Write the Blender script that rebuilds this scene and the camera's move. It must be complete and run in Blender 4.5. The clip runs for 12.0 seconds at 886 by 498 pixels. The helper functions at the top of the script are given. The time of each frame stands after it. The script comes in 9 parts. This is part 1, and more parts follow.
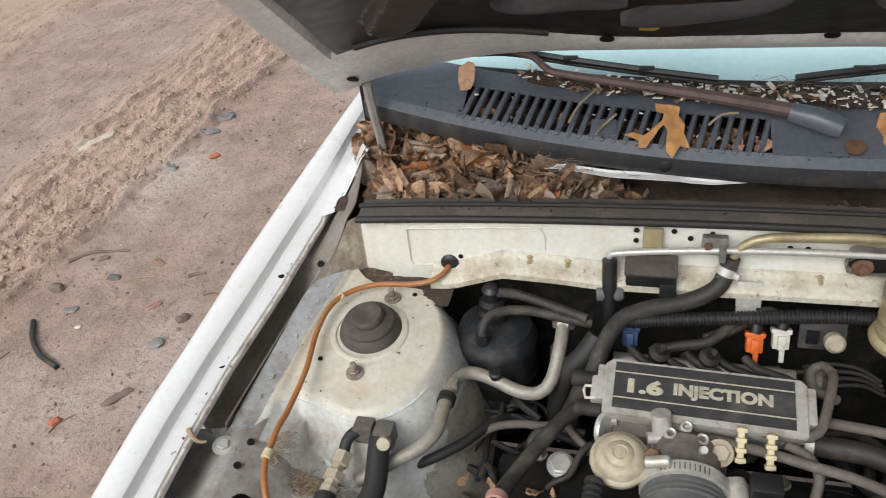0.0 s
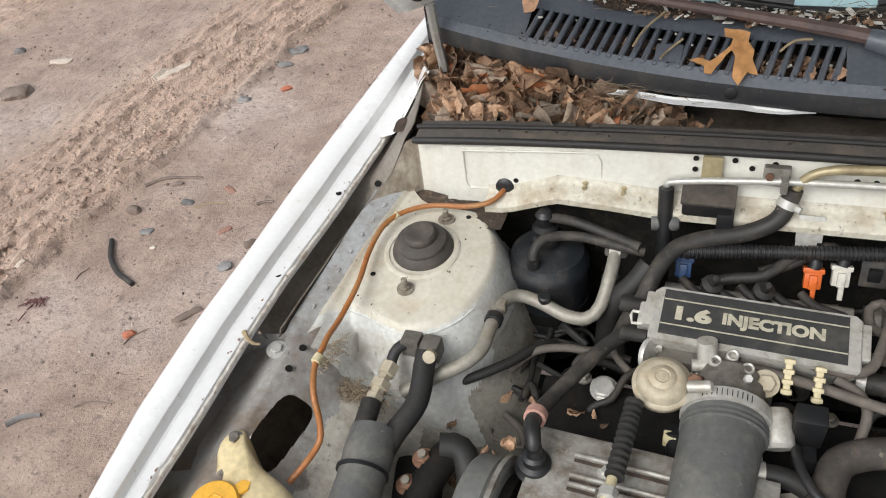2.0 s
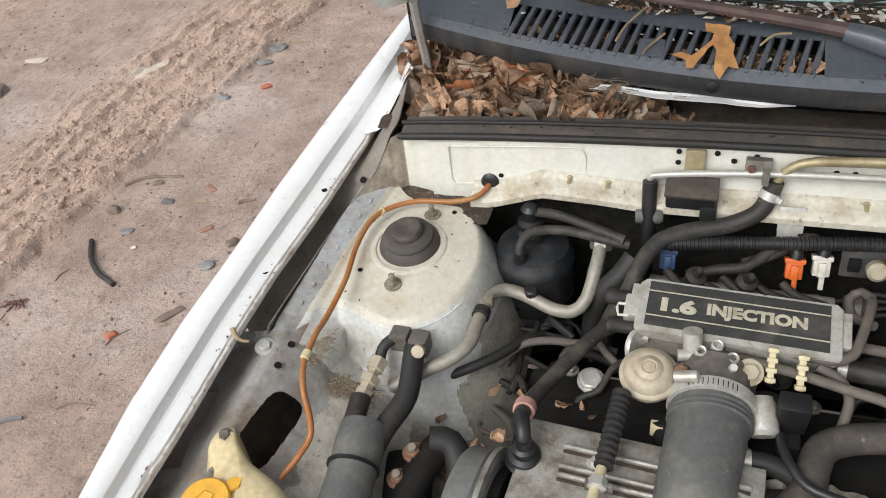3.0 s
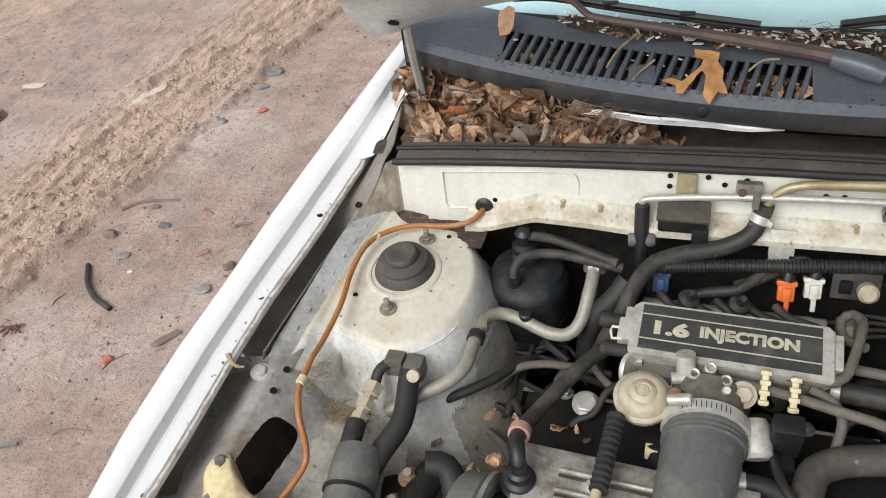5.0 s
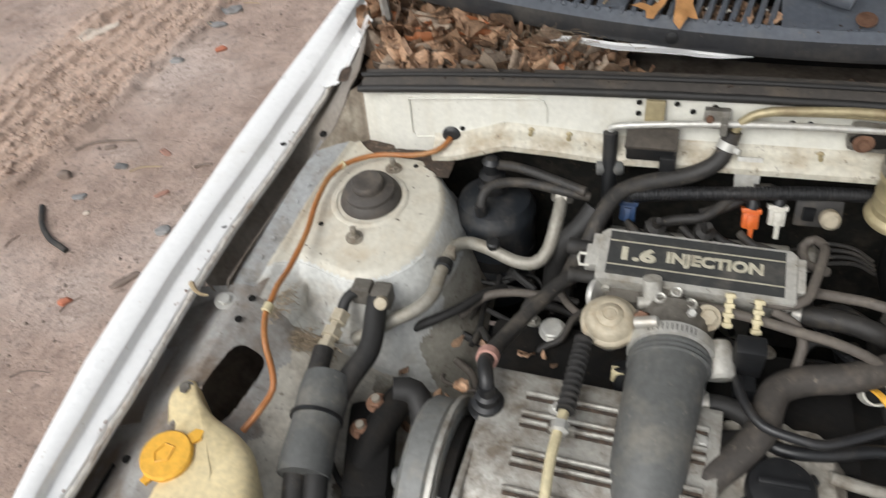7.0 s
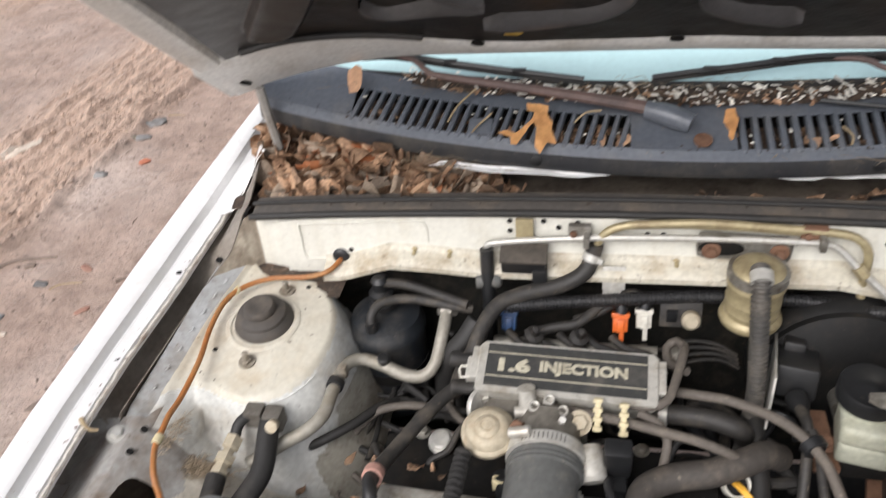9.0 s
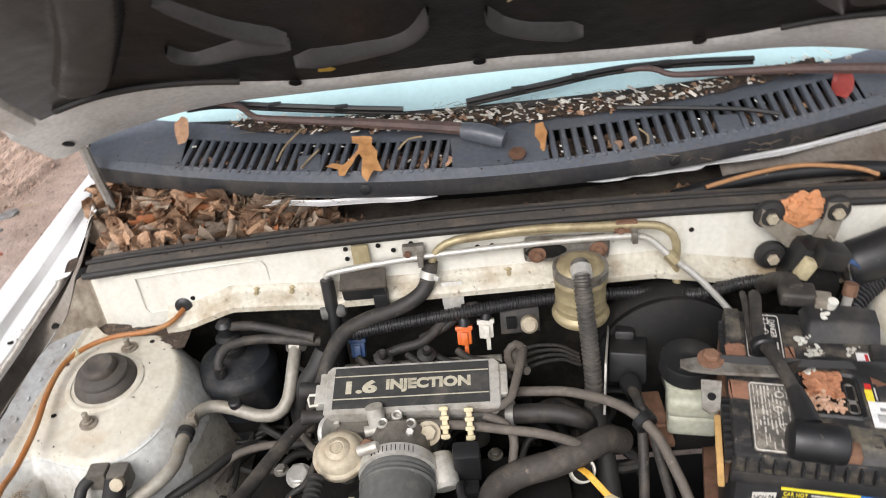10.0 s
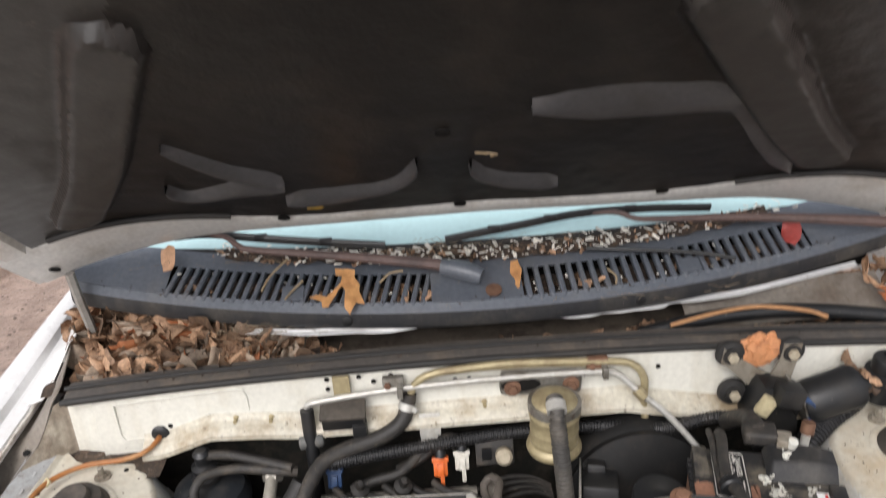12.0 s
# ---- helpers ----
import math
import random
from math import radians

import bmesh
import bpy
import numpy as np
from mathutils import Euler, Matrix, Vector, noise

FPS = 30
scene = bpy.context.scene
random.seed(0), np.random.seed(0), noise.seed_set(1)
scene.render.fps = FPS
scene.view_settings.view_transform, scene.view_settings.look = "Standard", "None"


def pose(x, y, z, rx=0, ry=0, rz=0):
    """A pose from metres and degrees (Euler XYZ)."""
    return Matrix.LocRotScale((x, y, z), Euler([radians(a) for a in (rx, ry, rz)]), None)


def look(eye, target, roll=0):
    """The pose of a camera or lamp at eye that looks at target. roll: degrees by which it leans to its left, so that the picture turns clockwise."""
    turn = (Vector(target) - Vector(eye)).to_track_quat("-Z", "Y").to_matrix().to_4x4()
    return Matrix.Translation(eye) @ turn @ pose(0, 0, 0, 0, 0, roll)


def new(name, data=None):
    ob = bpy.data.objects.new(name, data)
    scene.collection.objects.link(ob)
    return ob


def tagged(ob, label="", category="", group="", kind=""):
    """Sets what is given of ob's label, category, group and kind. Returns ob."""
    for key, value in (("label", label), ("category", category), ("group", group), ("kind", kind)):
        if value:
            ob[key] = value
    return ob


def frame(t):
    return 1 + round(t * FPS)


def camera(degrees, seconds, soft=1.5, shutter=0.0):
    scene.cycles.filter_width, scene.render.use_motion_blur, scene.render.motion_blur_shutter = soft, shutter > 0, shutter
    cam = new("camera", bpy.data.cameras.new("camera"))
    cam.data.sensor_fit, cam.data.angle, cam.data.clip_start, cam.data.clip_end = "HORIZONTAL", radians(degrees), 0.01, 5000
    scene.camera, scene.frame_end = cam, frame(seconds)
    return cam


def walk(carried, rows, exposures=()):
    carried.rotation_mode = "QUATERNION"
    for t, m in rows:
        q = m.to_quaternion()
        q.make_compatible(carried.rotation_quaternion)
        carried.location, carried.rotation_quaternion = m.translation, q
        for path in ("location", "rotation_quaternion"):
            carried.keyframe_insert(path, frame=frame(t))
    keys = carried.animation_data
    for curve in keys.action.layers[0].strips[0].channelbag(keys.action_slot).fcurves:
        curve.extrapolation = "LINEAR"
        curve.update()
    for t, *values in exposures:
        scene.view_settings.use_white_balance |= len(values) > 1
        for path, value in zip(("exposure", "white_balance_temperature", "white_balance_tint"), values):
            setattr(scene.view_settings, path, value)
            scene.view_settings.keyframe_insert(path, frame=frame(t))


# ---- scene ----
cam = camera(58.9, 12.0, soft=1.0, shutter=0.5)
PATH = [
    (0, (-0.199, -0.688, 1.481), (-0.677, 0.835, 0.275), -7.2),
    (0.5, (-0.159, -0.676, 1.476), (-0.701, 0.833, 0.28), -8.8),
    (1, (-0.161, -0.693, 1.466), (-0.819, 0.75, 0.248), -9.4),
    (1.5, (-0.163, -0.704, 1.461), (-0.8, 0.712, 0.201), -9.0),
    (2, (-0.174, -0.71, 1.456), (-0.808, 0.682, 0.168), -9.1),
    (2.5, (-0.186, -0.72, 1.456), (-0.799, 0.67, 0.155), -8.3),
    (3, (-0.18, -0.718, 1.458), (-0.766, 0.685, 0.159), -8.6),
    (5, (-0.175, -0.719, 1.466), (-0.76, 0.72, 0.206), -8.6),
    (5.5, (-0.177, -0.711, 1.464), (-0.776, 0.73, 0.214), -8.5),
    (6, (-0.182, -0.714, 1.461), (-0.79, 0.718, 0.204), -8.6),
    (6.5, (-0.185, -0.724, 1.453), (-0.763, 0.683, 0.154), -8.6),
    (7, (-0.181, -0.732, 1.438), (-0.661, 0.65, 0.075), -6.7),
    (7.2, (-0.178, -0.736, 1.435), (-0.605, 0.641, 0.049), -5.1),
    (9, (-0.093, -0.727, 1.498), (-0.461, 0.823, 0.29), -6.0),
    (9.5, (-0.037, -0.77, 1.473), (-0.14, 0.9, 0.378), -0.2),
    (10, (-0.014, -0.774, 1.461), (-0.113, 0.897, 0.367), -6.9),
    (10.5, (0.013, -0.787, 1.473), (-0.027, 0.883, 0.372), -11.9),
    (11, (0.006, -0.798, 1.486), (0.076, 0.903, 0.436), -9.9),
    (11.5, (-0.024, -0.788, 1.489), (0.013, 0.944, 0.489), -6.4),
    (12, (-0.047, -0.793, 1.524), (-0.006, 1.005, 0.649), -3.4),
]
walk(cam, [(t, look(eye, target, roll)) for t, eye, target, roll in PATH],
     [(t, e, 6400 if t < 8 else 6500, 9 if t < 8 else 13) for t, e in ((0, 0.12), (0.8, 0.22), (3, 0.26), (5.5, 0.3), (7, 0.18), (8.2, 0.34), (9, 0.44), (10, 0.5), (11, 0.52), (12, 0.36))])

# ---- light ----
world = bpy.data.worlds.new("overcast_sky")
world.use_nodes = True
scene.world = world
wn = world.node_tree
sky = wn.nodes.new("ShaderNodeTexSky")
sky.sky_type = "NISHITA"
sky.sun_disc = False
sky.sun_elevation, sky.sun_rotation = radians(48), radians(200)
sky.air_density, sky.dust_density = 1.0, 4.0
soft_sky = wn.nodes.new("ShaderNodeHueSaturation")
soft_sky.inputs["Saturation"].default_value = 0.25
wn.links.new(sky.outputs["Color"], soft_sky.inputs["Color"])
wn.links.new(soft_sky.outputs["Color"], wn.nodes["Background"].inputs["Color"])
wn.nodes["Background"].inputs["Strength"].default_value = 0.15
sun = new("sun", bpy.data.lights.new("sun", "SUN"))
sun.data.energy, sun.data.angle, sun.data.color = 1.2, radians(40), (1.0, 0.985, 0.965)
sun.matrix_world = look((-2.0, -3.5, 4.6), (0, 0, 0.8))


# ---- materials ----
def mat(name, color, rough=0.6, metal=0.0, dirt=None, dirt_amount=0.35, scale=9.0, grain=140.0, bump=0.12, spec=0.5, coat=0.0, vary=0.12, rand=0.0, specks=0.0, speck_color=(0.10, 0.07, 0.045), streak=0.0):
    """A surface with stains at a large scale, grain at a small one, and fine relief."""
    m = bpy.data.materials.new(name)
    m.use_nodes = True
    nt = m.node_tree
    b = nt.nodes["Principled BSDF"]
    b.inputs["Roughness"].default_value = rough
    b.inputs["Metallic"].default_value = metal
    b.inputs["Specular IOR Level"].default_value = spec
    b.inputs["Coat Weight"].default_value = coat
    tc = nt.nodes.new("ShaderNodeTexCoord")
    geo = nt.nodes.new("ShaderNodeNewGeometry")
    big = nt.nodes.new("ShaderNodeTexNoise")
    big.inputs["Scale"].default_value, big.inputs["Detail"].default_value, big.inputs["Roughness"].default_value = scale, 6.0, 0.65
    fine = nt.nodes.new("ShaderNodeTexNoise")
    fine.inputs["Scale"].default_value, fine.inputs["Detail"].default_value = grain, 3.0
    nt.links.new(geo.outputs["Position"], big.inputs["Vector"])
    nt.links.new(geo.outputs["Position"], fine.inputs["Vector"])
    ramp = nt.nodes.new("ShaderNodeValToRGB")
    ramp.color_ramp.elements[0].position, ramp.color_ramp.elements[1].position = 0.62 - 0.3 * dirt_amount, 0.78 - 0.2 * dirt_amount
    nt.links.new(big.outputs["Fac"], ramp.inputs["Fac"])
    mix = nt.nodes.new("ShaderNodeMix")
    mix.data_type = "RGBA"
    dirt = dirt or tuple(c * 0.6 for c in color)
    mix.inputs["A"].default_value, mix.inputs["B"].default_value = (*color, 1), (*dirt, 1)
    amount = nt.nodes.new("ShaderNodeMath")
    amount.operation = "MULTIPLY"
    amount.inputs[1].default_value = min(1.0, dirt_amount * 1.6)
    nt.links.new(ramp.outputs["Color"], amount.inputs[0])
    nt.links.new(amount.outputs[0], mix.inputs["Factor"])
    hsv = nt.nodes.new("ShaderNodeHueSaturation")
    val = nt.nodes.new("ShaderNodeMapRange")
    val.inputs["From Min"].default_value, val.inputs["From Max"].default_value = 0.3, 0.7
    val.inputs["To Min"].default_value, val.inputs["To Max"].default_value = 1 - vary, 1 + vary
    nt.links.new(fine.outputs["Fac"], val.inputs["Value"])
    if rand:
        info = nt.nodes.new("ShaderNodeObjectInfo")
        sp = nt.nodes.new("ShaderNodeMapRange")
        sp.inputs["To Min"].default_value, sp.inputs["To Max"].default_value = 1 - rand, 1 + rand
        nt.links.new(geo.outputs["Random Per Island"] if rand > 0.25 else info.outputs["Random"], sp.inputs["Value"])
        mul = nt.nodes.new("ShaderNodeMath")
        mul.operation = "MULTIPLY"
        nt.links.new(val.outputs[0], mul.inputs[0])
        nt.links.new(sp.outputs[0], mul.inputs[1])
        nt.links.new(mul.outputs[0], hsv.inputs["Value"])
    else:
        nt.links.new(val.outputs[0], hsv.inputs["Value"])
    last = mix.outputs["Result"]
    if specks:
        dots = nt.nodes.new("ShaderNodeTexNoise")
        dots.inputs["Scale"].default_value, dots.inputs["Detail"].default_value, dots.inputs["Roughness"].default_value = 95.0, 5.0, 0.7
        nt.links.new(geo.outputs["Position"], dots.inputs["Vector"])
        cut = nt.nodes.new("ShaderNodeValToRGB")
        cut.color_ramp.elements[0].position, cut.color_ramp.elements[1].position = 0.66 - 0.1 * specks, 0.74 - 0.1 * specks
        nt.links.new(dots.outputs["Fac"], cut.inputs["Fac"])
        dm = nt.nodes.new("ShaderNodeMix")
        dm.data_type = "RGBA"
        dm.inputs["B"].default_value = (*speck_color, 1)
        fade = nt.nodes.new("ShaderNodeMath")
        fade.operation = "MULTIPLY"
        fade.inputs[1].default_value = 0.75
        nt.links.new(cut.outputs["Color"], fade.inputs[0])
        nt.links.new(fade.outputs[0], dm.inputs["Factor"])
        nt.links.new(last, dm.inputs["A"])
        last = dm.outputs["Result"]
    if streak:                                             # grime that has run down the sheet
        stretch = nt.nodes.new("ShaderNodeMapping")
        stretch.inputs["Scale"].default_value = (38, 38, 3.5)
        nt.links.new(geo.outputs["Position"], stretch.inputs["Vector"])
        runs = nt.nodes.new("ShaderNodeTexNoise")
        runs.inputs["Scale"].default_value, runs.inputs["Detail"].default_value = 1.0, 5.0
        nt.links.new(stretch.outputs[0], runs.inputs["Vector"])
        cut = nt.nodes.new("ShaderNodeValToRGB")
        cut.color_ramp.elements[0].position, cut.color_ramp.elements[1].position = 0.48, 0.75
        nt.links.new(runs.outputs["Fac"], cut.inputs["Fac"])
        sm = nt.nodes.new("ShaderNodeMix")
        sm.data_type = "RGBA"
        sm.inputs["B"].default_value = (*dirt, 1)
        fade = nt.nodes.new("ShaderNodeMath")
        fade.operation = "MULTIPLY"
        fade.inputs[1].default_value = streak
        nt.links.new(cut.outputs["Color"], fade.inputs[0])
        nt.links.new(fade.outputs[0], sm.inputs["Factor"])
        nt.links.new(last, sm.inputs["A"])
        last = sm.outputs["Result"]
    nt.links.new(last, hsv.inputs["Color"])
    nt.links.new(hsv.outputs["Color"], b.inputs["Base Color"])
    rr = nt.nodes.new("ShaderNodeMapRange")
    rr.inputs["To Min"].default_value, rr.inputs["To Max"].default_value = max(0.03, rough - 0.15), min(1, rough + 0.2)
    nt.links.new(big.outputs["Fac"], rr.inputs["Value"])
    nt.links.new(rr.outputs[0], b.inputs["Roughness"])
    if bump:
        bp = nt.nodes.new("ShaderNodeBump")
        bp.inputs["Strength"].default_value, bp.inputs["Distance"].default_value = bump, 0.002
        nt.links.new(fine.outputs["Fac"], bp.inputs["Height"])
        nt.links.new(bp.outputs[0], b.inputs["Normal"])
    return m


# ---- shaping ----
def part(name, bm, material, parent=None, label="", angle=38):
    """Links a bmesh as one mesh object under a thing or a part."""
    bmesh.ops.recalc_face_normals(bm, faces=bm.faces)
    me = bpy.data.meshes.new(name)
    bm.to_mesh(me)
    bm.free()
    for poly in me.polygons:
        poly.use_smooth = True
    me.set_sharp_from_angle(angle=radians(angle))
    for m in material if isinstance(material, (list, tuple)) else (material,):
        me.materials.append(m)
    ob = new(name, me)
    if parent:
        ob.parent = parent
    if label:
        tagged(ob, label)
    return ob


def thing(name, label, category, group="", kind=""):
    return tagged(new(name), label, category, group, kind)


def V(*a):
    return Vector(a)


def smooth_path(pts, step=0.006):
    """A soft curve through the points."""
    p = [Vector(q) for q in pts]
    if len(p) == 2:
        n = max(2, int((p[1] - p[0]).length / step))
        return [p[0].lerp(p[1], i / n) for i in range(n + 1)]
    p = [2 * p[0] - p[1]] + p + [2 * p[-1] - p[-2]]
    out = []
    for a, b, c, d in zip(p, p[1:], p[2:], p[3:]):
        n = max(2, int((c - b).length / step))
        for i in range(n):
            t = i / n
            out.append(0.5 * (2 * b + (c - a) * t + (2 * a - 5 * b + 4 * c - d) * t * t + (3 * b - a - 3 * c + d) * t ** 3))
    out.append(p[-2])
    return out


def tube(pts, r, seg=12, step=0.008, ribs=0.0, pitch=0.006, wall=0.0, bm=None, hard=False):
    """A hose or pipe along a soft path. ribs: depth of corrugation."""
    bm = bm or bmesh.new()
    path = [Vector(q) for q in pts] if hard else smooth_path(pts, pitch / 4 if ribs else step)
    tan = [(path[min(i + 1, len(path) - 1)] - path[max(i - 1, 0)]).normalized() for i in range(len(path))]
    ref = Vector((0, 0, 1)) if abs(tan[0].z) < 0.9 else Vector((1, 0, 0))
    u = tan[0].cross(ref).normalized()
    rings, run = [], 0.0
    for i, (q, t) in enumerate(zip(path, tan)):
        u = (u - t * u.dot(t)).normalized()
        w = t.cross(u)
        if i:
            run += (path[i] - path[i - 1]).length
        k = r(i / (len(path) - 1)) if callable(r) else r
        if ribs:
            k += ribs * (1 if (run / pitch) % 1 < 0.5 else -1) * 0.5
        rings.append([bm.verts.new(q + (u * math.cos(a) + w * math.sin(a)) * k) for a in (2 * math.pi * j / seg for j in range(seg))])
    for a, b in zip(rings, rings[1:]):
        for j in range(seg):
            bm.faces.new((a[j], a[(j + 1) % seg], b[(j + 1) % seg], b[j]))
    for ring in (rings[0], rings[-1]):
        bm.faces.new(ring)
    return bm


def axis(z, x=None):
    """A rotation whose third axis lies along z."""
    return Vector(z).normalized().to_track_quat("Z", "Y").to_matrix().to_4x4()


def at(p, z=(0, 0, 1), spin=0):
    return Matrix.Translation(p) @ axis(z) @ Matrix.Rotation(radians(spin), 4, "Z")


def lathe(profile, m=None, seg=28, bm=None):
    """A turned shape: profile of (radius, height)."""
    bm = bm or bmesh.new()
    m = m or Matrix()
    rings = []
    for r, h in profile:
        if r < 1e-5:
            rings.append([bm.verts.new(m @ Vector((0, 0, h)))])
        else:
            rings.append([bm.verts.new(m @ Vector((r * math.cos(a), r * math.sin(a), h))) for a in (2 * math.pi * j / seg for j in range(seg))])
    for a, b in zip(rings, rings[1:]):
        for j in range(seg):
            k = (j + 1) % seg
            if len(a) == 1 and len(b) == 1:
                continue
            if len(a) == 1:
                bm.faces.new((a[0], b[j], b[k]))
            elif len(b) == 1:
                bm.faces.new((a[j], a[k], b[0]))
            else:
                bm.faces.new((a[j], a[k], b[k], b[j]))
    for ring in (rings[0], rings[-1]):
        if len(ring) > 2:
            bm.faces.new(ring)
    return bm


def box(size, m=None, bevel=0.003, bm=None, taper=0.0, seg=2):
    """A block with softened edges; taper narrows its top."""
    bm = bm or bmesh.new()
    m = m or Matrix()
    if not bevel and not taper:
        v = [bm.verts.new(m @ Vector((x * size[0], y * size[1], z * size[2]))) for x in (-0.5, 0.5) for y in (-0.5, 0.5) for z in (-0.5, 0.5)]
        for f in ((0, 1, 3, 2), (4, 6, 7, 5), (0, 4, 5, 1), (2, 3, 7, 6), (0, 2, 6, 4), (1, 5, 7, 3)):
            bm.faces.new([v[i] for i in f])
        return bm
    old = set(bm.verts)
    made = bmesh.ops.create_cube(bm, size=1.0)["verts"]
    for v in made:
        k = 1 - taper * (v.co.z + 0.5)
        v.co = Vector((v.co.x * size[0] * k, v.co.y * size[1] * k, v.co.z * size[2]))
    if bevel:
        edges = list({e for v in made for e in v.link_edges})
        bmesh.ops.bevel(bm, geom=edges, offset=bevel, segments=seg, affect="EDGES", profile=0.6)
    for v in bm.verts:
        if v not in old:
            v.co = m @ v.co
    return bm


def sheet(fn, us, vs, thick=0.0, bm=None):
    """A surface fn(u, v) over two lists of steps, with a thickness below it."""
    bm = bm or bmesh.new()
    top = [[bm.verts.new(fn(u, v)) for v in vs] for u in us]
    nu, nv = len(us), len(vs)
    for i in range(nu - 1):
        for j in range(nv - 1):
            bm.faces.new((top[i][j], top[i + 1][j], top[i + 1][j + 1], top[i][j + 1]))
    if thick:
        bm.normal_update()
        low = [[bm.verts.new(v.co - v.normal * thick) for v in row] for row in top]
        for i in range(nu - 1):
            for j in range(nv - 1):
                bm.faces.new((low[i][j], low[i][j + 1], low[i + 1][j + 1], low[i + 1][j]))
        for i in range(nu - 1):
            for j in (0, nv - 1):
                bm.faces.new((top[i][j], low[i][j], low[i + 1][j], top[i + 1][j]))
        for j in range(nv - 1):
            for i in (0, nu - 1):
                bm.faces.new((top[i][j], top[i][j + 1], low[i][j + 1], low[i][j]))
    return bm


def slab(outline, thick, m=None, bm=None, bevel=0.0):
    """A flat plate of any outline (x, y), of a thickness upwards."""
    bm = bm or bmesh.new()
    m = m or Matrix()
    low = [bm.verts.new(m @ Vector((x, y, 0))) for x, y in outline]
    high = [bm.verts.new(m @ Vector((x, y, thick))) for x, y in outline]
    bm.faces.new(low[::-1])
    bm.faces.new(high)
    n = len(outline)
    for i in range(n):
        bm.faces.new((low[i], low[(i + 1) % n], high[(i + 1) % n], high[i]))
    return bm


def steps(a, b, n):
    return [a + (b - a) * i / n for i in range(n + 1)]


def mix(a, b, t):
    return a + (b - a) * t


def lerp_rows(rows, v):
    """Values between rows (key, values...), softly."""
    if v <= rows[0][0]:
        return rows[0][1:]
    for a, b in zip(rows, rows[1:]):
        if v <= b[0]:
            t = (v - a[0]) / (b[0] - a[0])
            return tuple(mix(p, q, t) for p, q in zip(a[1:], b[1:]))
    return rows[-1][1:]


def hexbolt(m, r=0.006, h=0.005, washer=0.0):
    bm = lathe([(r, 0), (r, h * 0.85), (r * 0.85, h), (0, h)], m, 6)
    if washer:
        lathe([(washer, -0.001), (washer, 0.001), (r * 0.9, 0.0015)], m, 20, bm)
    return bm


# ---- broken lumps ----
ball = bmesh.new()
bmesh.ops.create_icosphere(ball, subdivisions=1, radius=0.5)
BALL_V = [tuple(v.co) for v in ball.verts]
BALL_F = [[v.index for v in fc.verts] for fc in ball.faces]
ball.free()


def stone(bm, p, size, rnd):
    """A lumpy broken stone."""
    sx, sy, sz, a = rnd.uniform(0.6, 1.3), rnd.uniform(0.6, 1.2), rnd.uniform(0.35, 0.7), rnd.uniform(0, 6.28)
    made = []
    for q in BALL_V:
        k = rnd.uniform(0.8, 1.15)
        x, y, z = q[0] * sx * k, q[1] * sy * k, q[2] * sz * k
        made.append(bm.verts.new((p[0] + size * (x * math.cos(a) - y * math.sin(a)), p[1] + size * (x * math.sin(a) + y * math.cos(a)), p[2] + size * z)))
    for fc in BALL_F:
        bm.faces.new([made[i] for i in fc])



WHITE = mat("white_car_paint", (0.82, 0.82, 0.81), 0.28, dirt=(0.60, 0.565, 0.50), dirt_amount=0.2, scale=9, coat=0.5, bump=0.03, vary=0.03, specks=0.06, speck_color=(0.36, 0.27, 0.18))
BAY = mat("dusty_cream_bay_paint", (0.58, 0.55, 0.465), 0.42, dirt=(0.38, 0.28, 0.16), dirt_amount=0.40, scale=11, bump=0.08, vary=0.07, specks=0.35, streak=0.3)
WALLPAINT = mat("dusty_white_firewall_paint", (0.70, 0.69, 0.62), 0.45, dirt=(0.46, 0.40, 0.28), dirt_amount=0.25, scale=7, bump=0.06, vary=0.06, specks=0.1, streak=0.25)
GREYBAY = mat("grey_dirty_primer", (0.30, 0.285, 0.26), 0.55, dirt=(0.16, 0.12, 0.09), dirt_amount=0.45, scale=10, bump=0.15, specks=0.3)
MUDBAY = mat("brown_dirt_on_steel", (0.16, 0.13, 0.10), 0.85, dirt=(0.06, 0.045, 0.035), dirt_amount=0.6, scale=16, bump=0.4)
RUBBER = mat("dusty_black_rubber", (0.022, 0.021, 0.020), 0.6, dirt=(0.075, 0.064, 0.052), dirt_amount=0.32, scale=14, bump=0.15)
HOSE = mat("grey_dusty_hose_rubber", (0.028, 0.026, 0.024), 0.6, dirt=(0.095, 0.08, 0.063), dirt_amount=0.5, scale=30, bump=0.3, specks=0.3, speck_color=(0.2, 0.16, 0.12))
BLACK = mat("black_plastic", (0.013, 0.0135, 0.0145), 0.40, dirt=(0.045, 0.039, 0.033), dirt_amount=0.3, scale=14, bump=0.08, specks=0.12, speck_color=(0.16, 0.13, 0.10))
# near-black metal; its fills and flat discs also stand for shade in gaps and holes
DARK = mat("near_black_metal_and_shade", (0.010, 0.0095, 0.009), 0.75, dirt=(0.03, 0.024, 0.018), dirt_amount=0.4, scale=18, bump=0.4, specks=0.1, speck_color=(0.09, 0.07, 0.05), spec=0.2)
# black cowl plastic, base lifted for the sky's sheen on its top
COWLP = mat("black_cowl_plastic_sky_lit", (0.115, 0.129, 0.152), 0.33, dirt=(0.165, 0.165, 0.165), dirt_amount=0.36, scale=11, bump=0.15, specks=0.2, speck_color=(0.24, 0.21, 0.17))
ALU = mat("cast_aluminium", (0.50, 0.485, 0.44), 0.42, 0.3, dirt=(0.24, 0.195, 0.13), dirt_amount=0.4, scale=26, bump=0.4, specks=0.3)
